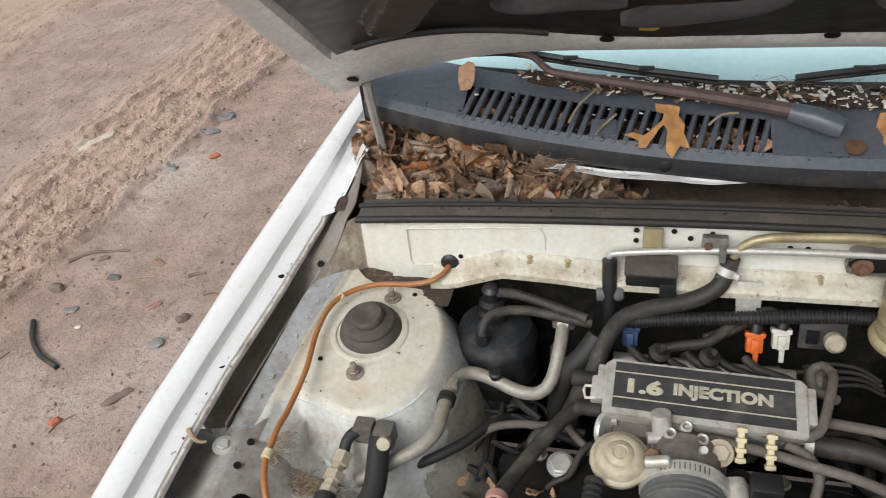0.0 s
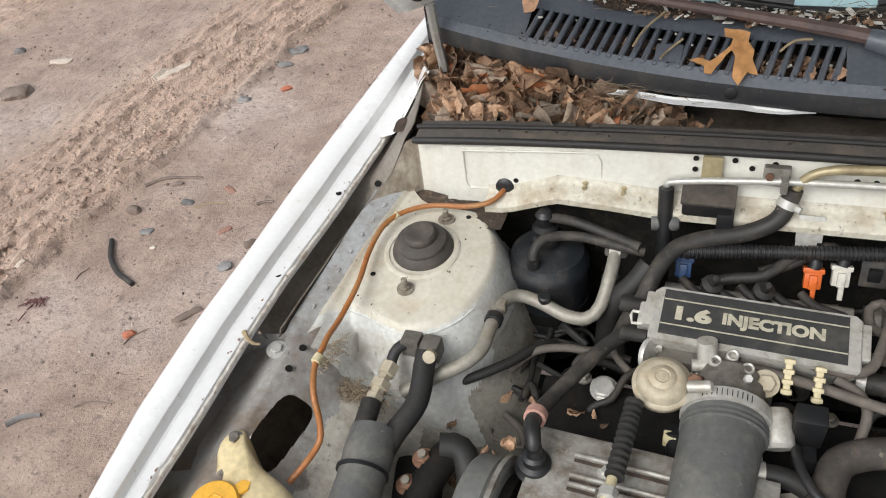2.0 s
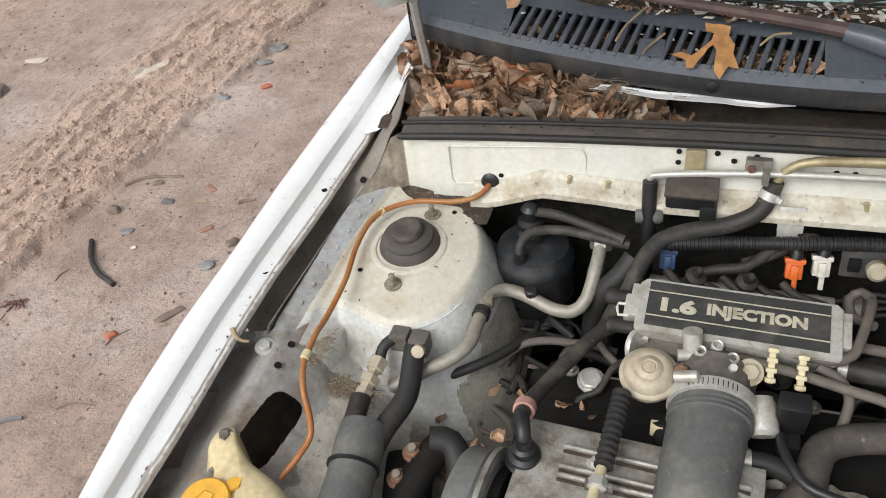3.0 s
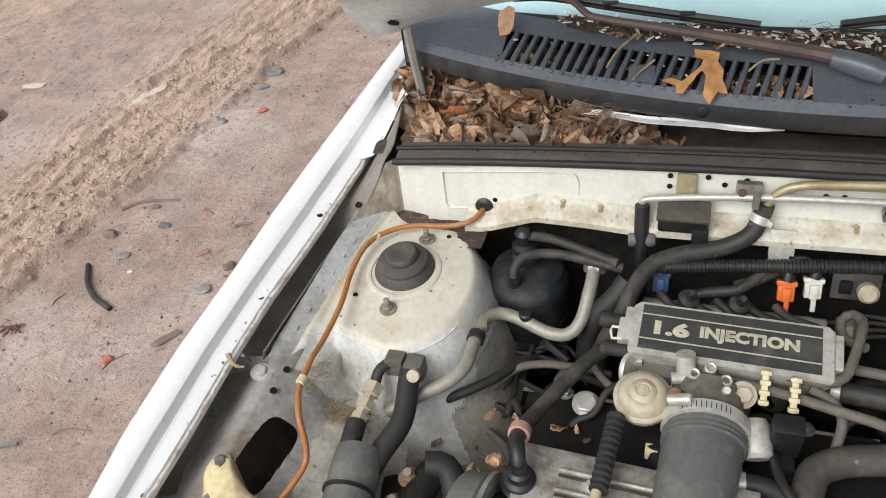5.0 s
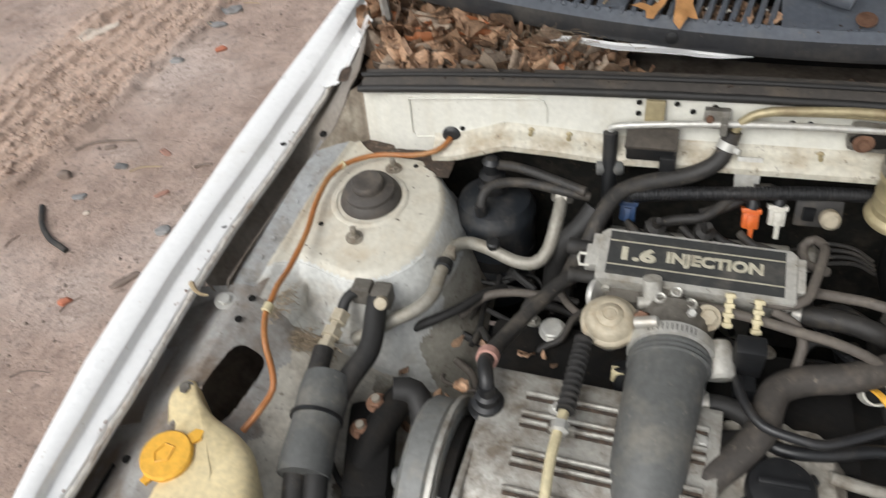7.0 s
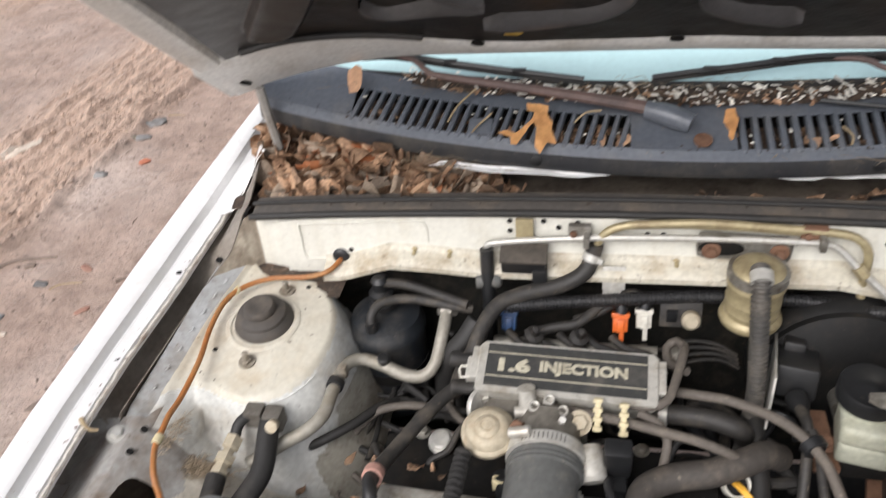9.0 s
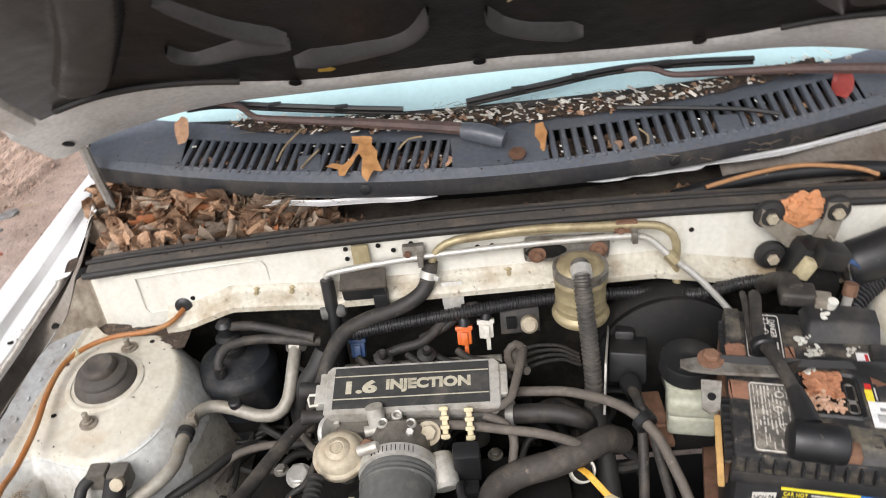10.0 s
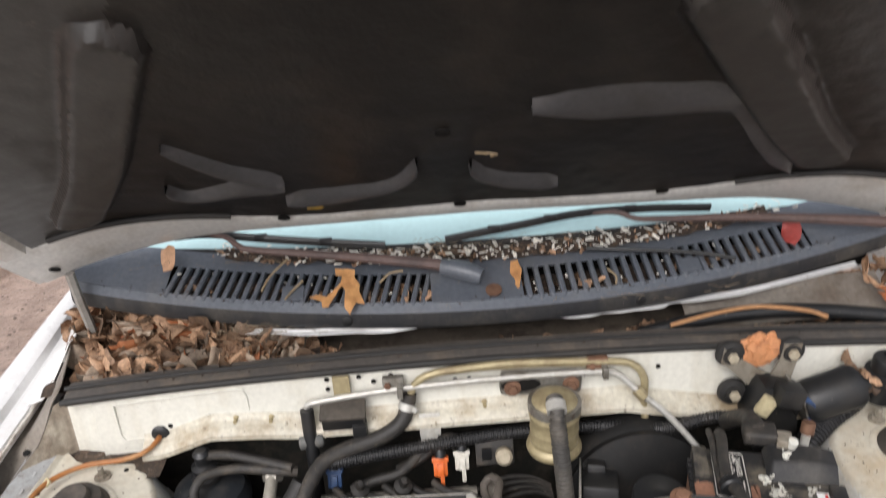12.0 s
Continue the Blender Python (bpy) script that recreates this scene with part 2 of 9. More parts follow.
STEEL = mat("dull_zinc_steel", (0.54, 0.53, 0.49), 0.32, 0.35, dirt=(0.3, 0.25, 0.18), dirt_amount=0.35, scale=26, bump=0.1)
GOLD = mat("yellow_passivated_steel", (0.41, 0.345, 0.205), 0.4, 0.3, dirt=(0.22, 0.16, 0.09), dirt_amount=0.45, scale=20, bump=0.12)
RUST = mat("rusty_steel", (0.22, 0.12, 0.075), 0.75, 0.2, dirt=(0.10, 0.05, 0.03), dirt_amount=0.5, scale=30, bump=0.35)
HOODIN = mat("dark_grey_hood_lining", (0.0175, 0.0163, 0.0155), 0.36, dirt=(0.042, 0.036, 0.031), dirt_amount=0.45, scale=9, bump=0.3, specks=0.35, speck_color=(0.055, 0.045, 0.035), spec=0.25)
HOODRIM = mat("dull_grey_hood_paint", (0.62, 0.62, 0.595), 0.3, dirt=(0.36, 0.32, 0.25), dirt_amount=0.35, scale=8, bump=0.08)
BROWNARM = mat("faded_brown_wiper_paint", (0.13, 0.085, 0.075), 0.55, dirt=(0.06, 0.05, 0.05), dirt_amount=0.4, scale=24, bump=0.15)

SIDE = mat("streaked_brown_white_paint", (0.46, 0.41, 0.33), 0.6, dirt=(0.16, 0.12, 0.085), dirt_amount=0.5, scale=20, bump=0.4, streak=0.75)
STICKER = mat("yellow_ochre_sticker", (0.55, 0.36, 0.06), 0.5, bump=0.05)
CORK = mat("dry_tan_twig", (0.40, 0.31, 0.19), 0.8, dirt=(0.22, 0.15, 0.09), dirt_amount=0.4, scale=40, bump=0.2)
LOOM = mat("black_corrugated_loom", (0.021, 0.021, 0.022), 0.38, dirt=(0.06, 0.052, 0.045), dirt_amount=0.3, scale=20, bump=0.05)
GREYLOOM = mat("dusty_grey_corrugated_loom", (0.065, 0.062, 0.058), 0.45, dirt=(0.13, 0.115, 0.095), dirt_amount=0.5, scale=30, bump=0.05)
DULLPIPE = mat("dull_beige_alloy", (0.32, 0.30, 0.255), 0.5, 0.25, dirt=(0.24, 0.2, 0.14), dirt_amount=0.4, scale=30, bump=0.1)
GREASEB = mat("dull_dirty_bolt_steel", (0.30, 0.27, 0.22), 0.5, 0.3, dirt=(0.16, 0.12, 0.08), dirt_amount=0.5, scale=60, bump=0.2)
DEEPFILL = mat("dark_leaf_dirt_and_groove_fill", (0.05, 0.037, 0.028), 0.9, dirt=(0.14, 0.095, 0.065), dirt_amount=0.5, scale=90, grain=400, bump=0.8, specks=0.4, speck_color=(0.3, 0.25, 0.2))
CAPR = mat("brown_dusty_rubber", (0.065, 0.057, 0.05), 0.65, dirt=(0.13, 0.105, 0.08), dirt_amount=0.45, scale=26, bump=0.15)
# ---- ground ----
def rut_side(x, y):
    """Metres to the left of the ragged edge of the wheel ruts."""
    return -2.07 + 0.10 * (y - 0.8) - x + 0.05 * noise.noise((y * 2.1, 3, 1)) + 0.030 * noise.noise((y * 8, 5, 1)) + 0.012 * noise.noise((y * 22, 7, 1))


def ground_height(x, y):
    """Wet mud, flat beside the car, pressed into tread lines where wheels have passed."""
    h = 0.012 * noise.noise((x * 1.3, y * 1.3, 0)) + 0.004 * noise.noise((x * 6, y * 6, 2))
    u = rut_side(x, y)
    along = y + 0.1 * x
    for lo, hi, deep in ((0.0, 0.66, 1.0), (1.62, 2.4, 0.9)):
        k = max(0.0, min(1.0, (u - lo) / 0.03)) * max(0.0, min(1.0, (hi - u) / 0.14))
        if k > 0:
            lump = noise.noise((along * 5.5, u * 9, 4))
            wave = u + 0.020 * noise.noise((along * 3, u * 3, 8)) + 0.012 * noise.noise((along * 13, u * 8, 8))
            line = (1 - wave / 0.094) % 1
            h += k * deep * (0.012 + 0.007 * lump + 0.022 * line ** 1.6 * max(0.3, 0.75 + 0.8 * lump))
            h += k * deep * (0.007 * noise.noise((along * 17, u * 24, 2)) + 0.009 * noise.noise((along * 34, u * 42, 6)))
            h += k * deep * 0.016 * max(0, 1 - abs(u - lo - 0.02) / 0.03)
    if u > 0.5:
        h += 0.004 * noise.noise((along * 4, u * 22, 5)) + 0.003 * noise.noise((along * 20, u * 50, 6))
    return h + 0.003 * noise.noise((x * 14, y * 14, 7)) + 0.0024 * noise.noise((x * 30, y * 30, 9))


def mud_material():
    """Red-brown mud: grey wet film, warm churned ruts, pitted relief; sheen and relief shading are in the colour."""
    m = bpy.data.materials.new("wet_red_brown_mud")
    m.use_nodes = True
    nt = m.node_tree
    b = nt.nodes["Principled BSDF"]
    geo = nt.nodes.new("ShaderNodeNewGeometry")

    def math_node(op, p, q=None):
        n = nt.nodes.new("ShaderNodeMath")
        n.operation = op
        for sock, val in zip(n.inputs, (p, q)):
            if isinstance(val, (int, float)):
                sock.default_value = val
            elif val is not None:
                nt.links.new(val, sock)
        return n.outputs[0]

    def tex(scale, detail, rough, stretch=(1, 1, 1), turn=0.0):
        mp = nt.nodes.new("ShaderNodeMapping")
        mp.inputs["Scale"].default_value = stretch
        mp.inputs["Rotation"].default_value = (0, 0, turn)
        n = nt.nodes.new("ShaderNodeTexNoise")
        n.inputs["Scale"].default_value, n.inputs["Detail"].default_value, n.inputs["Roughness"].default_value = scale, detail, rough
        nt.links.new(geo.outputs["Position"], mp.inputs["Vector"])
        nt.links.new(mp.outputs[0], n.inputs["Vector"])
        return n.outputs["Fac"]

    def ramp(v, lo, hi):
        n = nt.nodes.new("ShaderNodeMapRange")
        n.inputs["From Min"].default_value, n.inputs["From Max"].default_value = lo, hi
        nt.links.new(v, n.inputs["Value"])
        return n.outputs[0]

    def blend(f, p, q):
        n = nt.nodes.new("ShaderNodeMix")
        n.data_type = "RGBA"
        nt.links.new(f, n.inputs["Factor"])
        for key, val in (("A", p), ("B", q)):
            if isinstance(val, tuple):
                n.inputs[key].default_value = (*val, 1)
            else:
                nt.links.new(val, n.inputs[key])
        return n.outputs["Result"]

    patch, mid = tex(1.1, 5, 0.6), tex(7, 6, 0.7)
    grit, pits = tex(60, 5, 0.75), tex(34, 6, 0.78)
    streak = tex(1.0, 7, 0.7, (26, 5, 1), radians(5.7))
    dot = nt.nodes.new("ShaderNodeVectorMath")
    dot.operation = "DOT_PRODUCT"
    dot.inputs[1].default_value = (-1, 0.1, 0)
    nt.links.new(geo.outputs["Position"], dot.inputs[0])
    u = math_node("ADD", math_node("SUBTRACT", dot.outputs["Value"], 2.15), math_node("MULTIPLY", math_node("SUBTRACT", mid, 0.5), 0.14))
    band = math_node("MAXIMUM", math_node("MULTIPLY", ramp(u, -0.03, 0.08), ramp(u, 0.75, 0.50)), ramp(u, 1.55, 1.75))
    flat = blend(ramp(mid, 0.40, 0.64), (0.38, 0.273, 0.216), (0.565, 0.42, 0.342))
    # wet patches paler: sky sheen put into the colour
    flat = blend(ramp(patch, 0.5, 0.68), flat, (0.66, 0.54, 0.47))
    # ridges paler, troughs darker: shading of the relief put into the colour
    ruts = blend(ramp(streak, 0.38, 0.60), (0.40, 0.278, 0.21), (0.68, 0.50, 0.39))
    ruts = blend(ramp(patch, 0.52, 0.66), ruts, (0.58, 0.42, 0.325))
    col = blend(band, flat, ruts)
    # low pits darkened, their shade painted as colour too
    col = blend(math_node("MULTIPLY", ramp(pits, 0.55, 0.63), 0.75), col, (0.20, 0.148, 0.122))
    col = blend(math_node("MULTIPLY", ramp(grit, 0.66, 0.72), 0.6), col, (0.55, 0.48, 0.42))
    fine = tex(150, 2, 0.5)
    col = blend(math_node("MULTIPLY", ramp(fine, 0.62, 0.68), 0.75), col, (0.15, 0.11, 0.09))
    col = blend(math_node("MULTIPLY", ramp(tex(95, 2, 0.5, (1, 1.3, 1), 0.7), 0.69, 0.74), 0.7), col, (0.62, 0.53, 0.46))
    nt.links.new(col, b.inputs["Base Color"])
    wet = math_node("MULTIPLY", ramp(patch, 0.42, 0.62), math_node("SUBTRACT", 1.0, math_node("MULTIPLY", band, 0.8)))
    nt.links.new(math_node("SUBTRACT", 0.45, math_node("MULTIPLY", wet, 0.22)), b.inputs["Roughness"])
    bp = nt.nodes.new("ShaderNodeBump")
    bp.inputs["Strength"].default_value, bp.inputs["Distance"].default_value = 1.0, 0.024
    rise = math_node("ADD", math_node("MULTIPLY", pits, -0.55), math_node("ADD", math_node("MULTIPLY", grit, 0.35), math_node("MULTIPLY", tex(17, 5, 0.7), 0.5)))
    rise = math_node("ADD", rise, math_node("MULTIPLY", math_node("ADD", streak, math_node("MULTIPLY", pits, 0.6)), math_node("MULTIPLY", band, 0.7)))
    rise = math_node("ADD", rise, math_node("MULTIPLY", streak, 0.15))
    nt.links.new(rise, bp.inputs["Height"])
    nt.links.new(bp.outputs[0], b.inputs["Normal"])
    return m


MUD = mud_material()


def build_ground():
    xs = sorted(set([-80, -30, -14, -8, -6, -5] + [round(-4.6 + 0.03 * i, 4) for i in range(50)] + [round(-3.1 + 0.009 * i, 4) for i in range(228)] + [-1.03, -1.0, -0.9, -0.8, -0.6, 0, 1, 2, 4, 8, 20, 80]))
    ys = sorted(set([-80, -20, -6, -2, -1] + [round(-0.4 + 0.013 * i, 4) for i in range(208)] + [round(2.32 + 0.026 * i, 4) for i in range(78)] + [4.6, 5.4, 7, 10, 16, 30, 80]))
    verts = [(x, y, ground_height(x, y) if -5 < x < -0.7 and -0.5 < y < 4.4 else 0.0) for x in xs for y in ys]
    n = len(ys)
    faces = [(i * n + j, (i + 1) * n + j, (i + 1) * n + j + 1, i * n + j + 1) for i in range(len(xs) - 1) for j in range(n - 1)]
    me = bpy.data.meshes.new("ground")
    me.from_pydata(verts, [], faces)
    for p in me.polygons:
        p.use_smooth = True
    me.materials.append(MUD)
    tagged(new("ground", me), "wet red-brown muddy yard with wheel ruts", "ground", kind="structure")


build_ground()

# ---- car body ----
CX = 0.04           # the car's middle line
car = thing("car", "old white car with its hood propped open, dirty engine bay", "car")
CHIPPED = mat("chipped_white_edge", (0.66, 0.63, 0.57), 0.5, dirt=(0.24, 0.15, 0.09), dirt_amount=0.5, scale=42, bump=0.5, specks=0.6, speck_color=(0.16, 0.09, 0.055))


def lip_z(y):
    return 0.808 + 0.083 * y


FENDER_IN = [(-0.86, -0.660), (-0.62, -0.684), (-0.46, -0.690), (-0.30, -0.684), (-0.19, -0.683), (-0.09, -0.678), (0.0, -0.668), (0.06, -0.662), (0.10, -0.660), (0.20, -0.652), (0.30, -0.649), (0.56, -0.647)]
FENDER_OUT = [(-0.86, -0.668), (-0.62, -0.712), (-0.44, -0.738), (-0.325, -0.750), (-0.20, -0.750), (-0.094, -0.743), (0.05, -0.738), (0.205, -0.727), (0.38, -0.712), (0.56, -0.694)]


def in_arch(y, z):
    return (y + 0.02) ** 2 + (z - 0.285) ** 2 < 0.385 ** 2


def fender(side):
    """A front fender: turned-down inner edge, grooved flange, crowned top, outer skin with its wheel arch."""
    top = [(0.00, -0.006), (-0.01, 0.004), (0.02, 0.0095), (0.06, 0.0105), (0.26, 0.0130), (0.28, 0.0118), (0.32, 0.0122), (0.34, 0.0150), (0.365, 0.0215), (0.38, 0.0248), (0.41, 0.0262),
           (0.55, 0.0288), (0.66, 0.0300), (0.77, 0.0294), (0.87, 0.0268), (0.95, 0.022), (1.0, 0.0165)]
    skin = [(0.006, 0.004), (0.012, -0.018), (0.018, -0.05), (0.022, -0.09), (0.024, -0.13), (0.025, -0.17), (0.026, -0.21), (0.026, -0.25), (0.024, -0.30), (0.018, -0.38), (0.012, -0.46), (0.006, -0.56)]
    rows = steps(-0.86, 0.56, 142)

    def f(v, i):
        i = int(i)
        a, b = lerp_rows(FENDER_IN, v)[0], lerp_rows(FENDER_OUT, v)[0]
        if i < len(top):
            x, dz = mix(a, b, top[i][0]), top[i][1]
        else:
            x, dz = b - skin[i - len(top)][0], skin[i - len(top)][1]
        wob = (0.0016 * noise.noise((v * 22, side, 0)) + 0.0012 * noise.noise((v * 70, side, 3))) * (i < 3) + 0.0006 * noise.noise((v * 4, side, 7))
        lift = min(0.17, 1.5 * max(0, v - 0.235)) if side > 0 else 0.0
        x = x + wob
        return V(x if side < 0 else 2 * CX - x, v, lip_z(v) + lift + dz + wob)
    bm = sheet(f, rows, range(len(top) + len(skin)), 0)
    bmesh.ops.delete(bm, geom=[fc for fc in bm.faces if in_arch(fc.calc_center_median().y, fc.calc_center_median().z)], context="FACES")
    return bm


fl = part("fender", fender(-1), WHITE, car, "white front fender with chipped inner edge", angle=24)
part("fender", fender(1), WHITE, car, "white front fender", angle=24)
part("edge", tube([(lerp_rows(FENDER_IN, v)[0] + 0.0006 + 0.0016 * noise.noise((v * 22, -1, 0)) + 0.0014 * noise.noise((v * 70, -1, 3)), v, lip_z(v) + 0.0035 + 0.0016 * noise.noise((v * 50, 2, 2))) for v in steps(-0.8, 0.23, 200)],
                  lambda t: 0.0034 + 0.0012 * noise.noise((t * 60, 0, 0)), 7, hard=True), CHIPPED, fl, "chipped rusty inner edge")
for y in (-0.386, -0.10, 0.06):
    part("hole", lathe([(0.0042, 0), (0.0042, 0.0012), (0, 0.0012)], at((lerp_rows(FENDER_IN, y)[0] - 0.008, y, lip_z(y) + 0.0100), (0.1, 0, 1)), 14), DARK, fl)


# dirty channel between fender and tower, rising to the firewall's end
RAIL_IN = [(-0.175, -0.661, 0.778), (0.04, -0.643, 0.792), (0.085, -0.634, 0.799), (0.113, -0.614, 0.818), (0.125, -0.602, 0.842), (0.135, -0.590, 0.872), (0.145, -0.576, 0.892), (0.20, -0.585, 0.900), (0.32, -0.615, 0.905)]
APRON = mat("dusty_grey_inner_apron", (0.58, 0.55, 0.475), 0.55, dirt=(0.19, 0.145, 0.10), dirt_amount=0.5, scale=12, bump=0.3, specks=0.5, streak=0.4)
# apron towards the engine: dirt, plus the shade there put into its grey
DIMAPRON = mat("dirty_dimmed_grey_apron", (0.38, 0.36, 0.305), 0.5, dirt=(0.13, 0.098, 0.07), dirt_amount=0.6, scale=16, bump=0.3, specks=0.5)
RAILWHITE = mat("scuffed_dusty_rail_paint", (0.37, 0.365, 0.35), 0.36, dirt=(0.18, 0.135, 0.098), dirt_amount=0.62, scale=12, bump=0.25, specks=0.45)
RAILDIRT = mat("brown_dusted_side_rail", (0.23, 0.205, 0.175), 0.65, dirt=(0.13, 0.098, 0.072), dirt_amount=0.5, scale=13, bump=0.3, specks=0.45)
STRIP = mat("blue_grey_scuffed_rail_paint", (0.37, 0.38, 0.38), 0.38, dirt=(0.23, 0.205, 0.17), dirt_amount=0.5, scale=26, bump=0.35, specks=0.45, streak=0.2)
SKIRT = mat("bluish_white_dusty_bay_paint", (0.60, 0.605, 0.575), 0.40, dirt=(0.38, 0.32, 0.235), dirt_amount=0.42, scale=14, bump=0.12, specks=0.3, streak=0.25)


def rail_rise(x, v):
    """Height of the plate that climbs from under the fender to the firewall's end."""
    ix, iz = lerp_rows(RAIL_IN, v)
    k = max(0, min(1, (x + 0.648) / (ix + 0.648)))
    return mix(lip_z(v) - 0.012, iz, k)


RAIL_SAG = [(0, 0.004), (0.06, 0.020), (0.16, 0.034), (0.45, 0.036), (0.72, 0.030), (0.90, 0.012), (0.97, 0.002), (1, 0.0)]


def side_rail(side):
    def f(v, i):
        x, z = lerp_rows(RAIL_IN, v)
        k = i / 20
        sag = lerp_rows(RAIL_SAG, k)[0] * max(0, 1 - max(0, v - 0.085) / 0.04)
        p = V(mix(-0.697, x, k), v, mix(mix(lip_z(v) - 0.004, z, k), rail_rise(mix(-0.697, x, k), v), max(0, min(1, (v - 0.05) / 0.06))) - sag + 0.001 * noise.noise((v * 30, k * 4, 2)))
        if side > 0:
            p.x = 2 * CX - p.x
        return p
    return sheet(f, steps(-0.16, 0.31, 70), range(21), 0.0015)


for side in (-1, 1):
    rl_ = part("side_rail", side_rail(side), RAILDIRT, car, "brown dusty channel under the fender", angle=60)
    for y, x, z, r in ((0.108, -0.632, lip_z(0.108) - 0.012 + 0.0052, 0.0050), (0.172, -0.606, rail_rise(-0.606, 0.172) + 0.0008, 0.0040)):
        part("hole", lathe([(r, 0), (r, 0.0012), (0, 0.0012)], at((x if side < 0 else 2 * CX - x, y, z), (-0.1, -0.45, 1)), 14), DARK, rl_)


# the tower's shoulder, as the line where its top turns down in front
SHOULDER = [(-0.66, -0.135), (-0.640, -0.130), (-0.631, -0.122), (-0.619, -0.106), (-0.598, -0.093), (-0.573, -0.099), (-0.548, -0.108), (-0.524, -0.114)]
RAIL_ROWS = [(-0.765, 0.716), (-0.720, 0.728), (-0.690, 0.744), (-0.672, 0.754), (-0.655, 0.766), (-0.640, 0.7685), (-0.624, 0.760), (-0.604, 0.743), (-0.584, 0.722), (-0.566, 0.707), (-0.50, 0.668), (-0.40, 0.605), (-0.36, 0.585)]


def soft(t):
    t = max(0.0, min(1.0, t))
    return t * t * (3 - 2 * t)


def crease_x(y):
    return -0.631 + (y + 0.121) * 0.134


def shoulder_gap(x, y):
    """Metres outside the shoulder of the tower (negative on top of it)."""
    if x < -0.524:
        return lerp_rows(SHOULDER, x)[0] - y
    return (math.hypot((x + 0.524) / 0.094, y / (0.114 if y < 0 else 0.118)) - 1) * 0.10


def tower_top(x, y):
    dome = soft(1.15 - math.hypot(x + 0.533, y - 0.01) / 0.115)
    return 0.772 + 0.11 * y + 0.012 * dome + 0.06 * max(0, -0.575 - x)


def tower_parts(x, y, side):
    """Heights of the tower with its skirt, and of the rail and apron round it."""
    x = mirror_x(x, side)
    q = shoulder_gap(x, y) + 0.011
    z = tower_top(x, y)
    if q > 0:
        z -= 70 * q * q if q < 0.016 else 0.0179 + 2.6 * (q - 0.016)
    base = lerp_rows(RAIL_ROWS, x)[0] + 0.05 * (y + 0.2)
    if x > -0.59 and y > -0.2:
        base -= 0.03 * soft((y + 0.2) / 0.1)
    k = soft((y + 0.168) / 0.03) * soft((crease_x(y) + 0.012 - x) / 0.012)
    if k > 0:
        base = mix(base, tower_top(x, y) + 0.003 + 0.30 * max(0, crease_x(y) - x), k)
    return z, base


def tower_height(x, y, side):
    """Height of the sheet round a strut."""
    z, base = tower_parts(x, y, side)
    h = max(0, 0.018 - abs(z - base)) / 0.018
    return max(z, base) + h * h * 0.0045 + 0.0010 * noise.noise((x * 20, y * 20, 5)) + 0.0004 * noise.noise((x * 70, y * 70, 5))


def pocket_edge(x):
    """How far back the sheet reaches before the pocket at the firewall."""
    return lerp_rows([(-0.615, 0.160), (-0.600, 0.146), (-0.585, 0.128), (-0.570, 0.113), (-0.555, 0.104), (-0.530, 0.099), (-0.48, 0.099), (-0.44, 0.105), (-0.38, 0.11)], x)[0]


SLOT_X, SLOT_Y, SLOT_W, SLOT_H = -0.611, -0.282, 0.0175, 0.052


def slot_gap(x, y):
    """Under one inside the long opening in the apron's rail."""
    return ((x - SLOT_X - 0.12 * (y - SLOT_Y)) / SLOT_W) ** 4 + ((y - SLOT_Y) / SLOT_H) ** 4


def mirror_x(x, side):
    return x if side < 0 else 0.054 - x


HOLE_X, HOLE_Y, HOLE_R = -0.533, 0.010, 0.0435


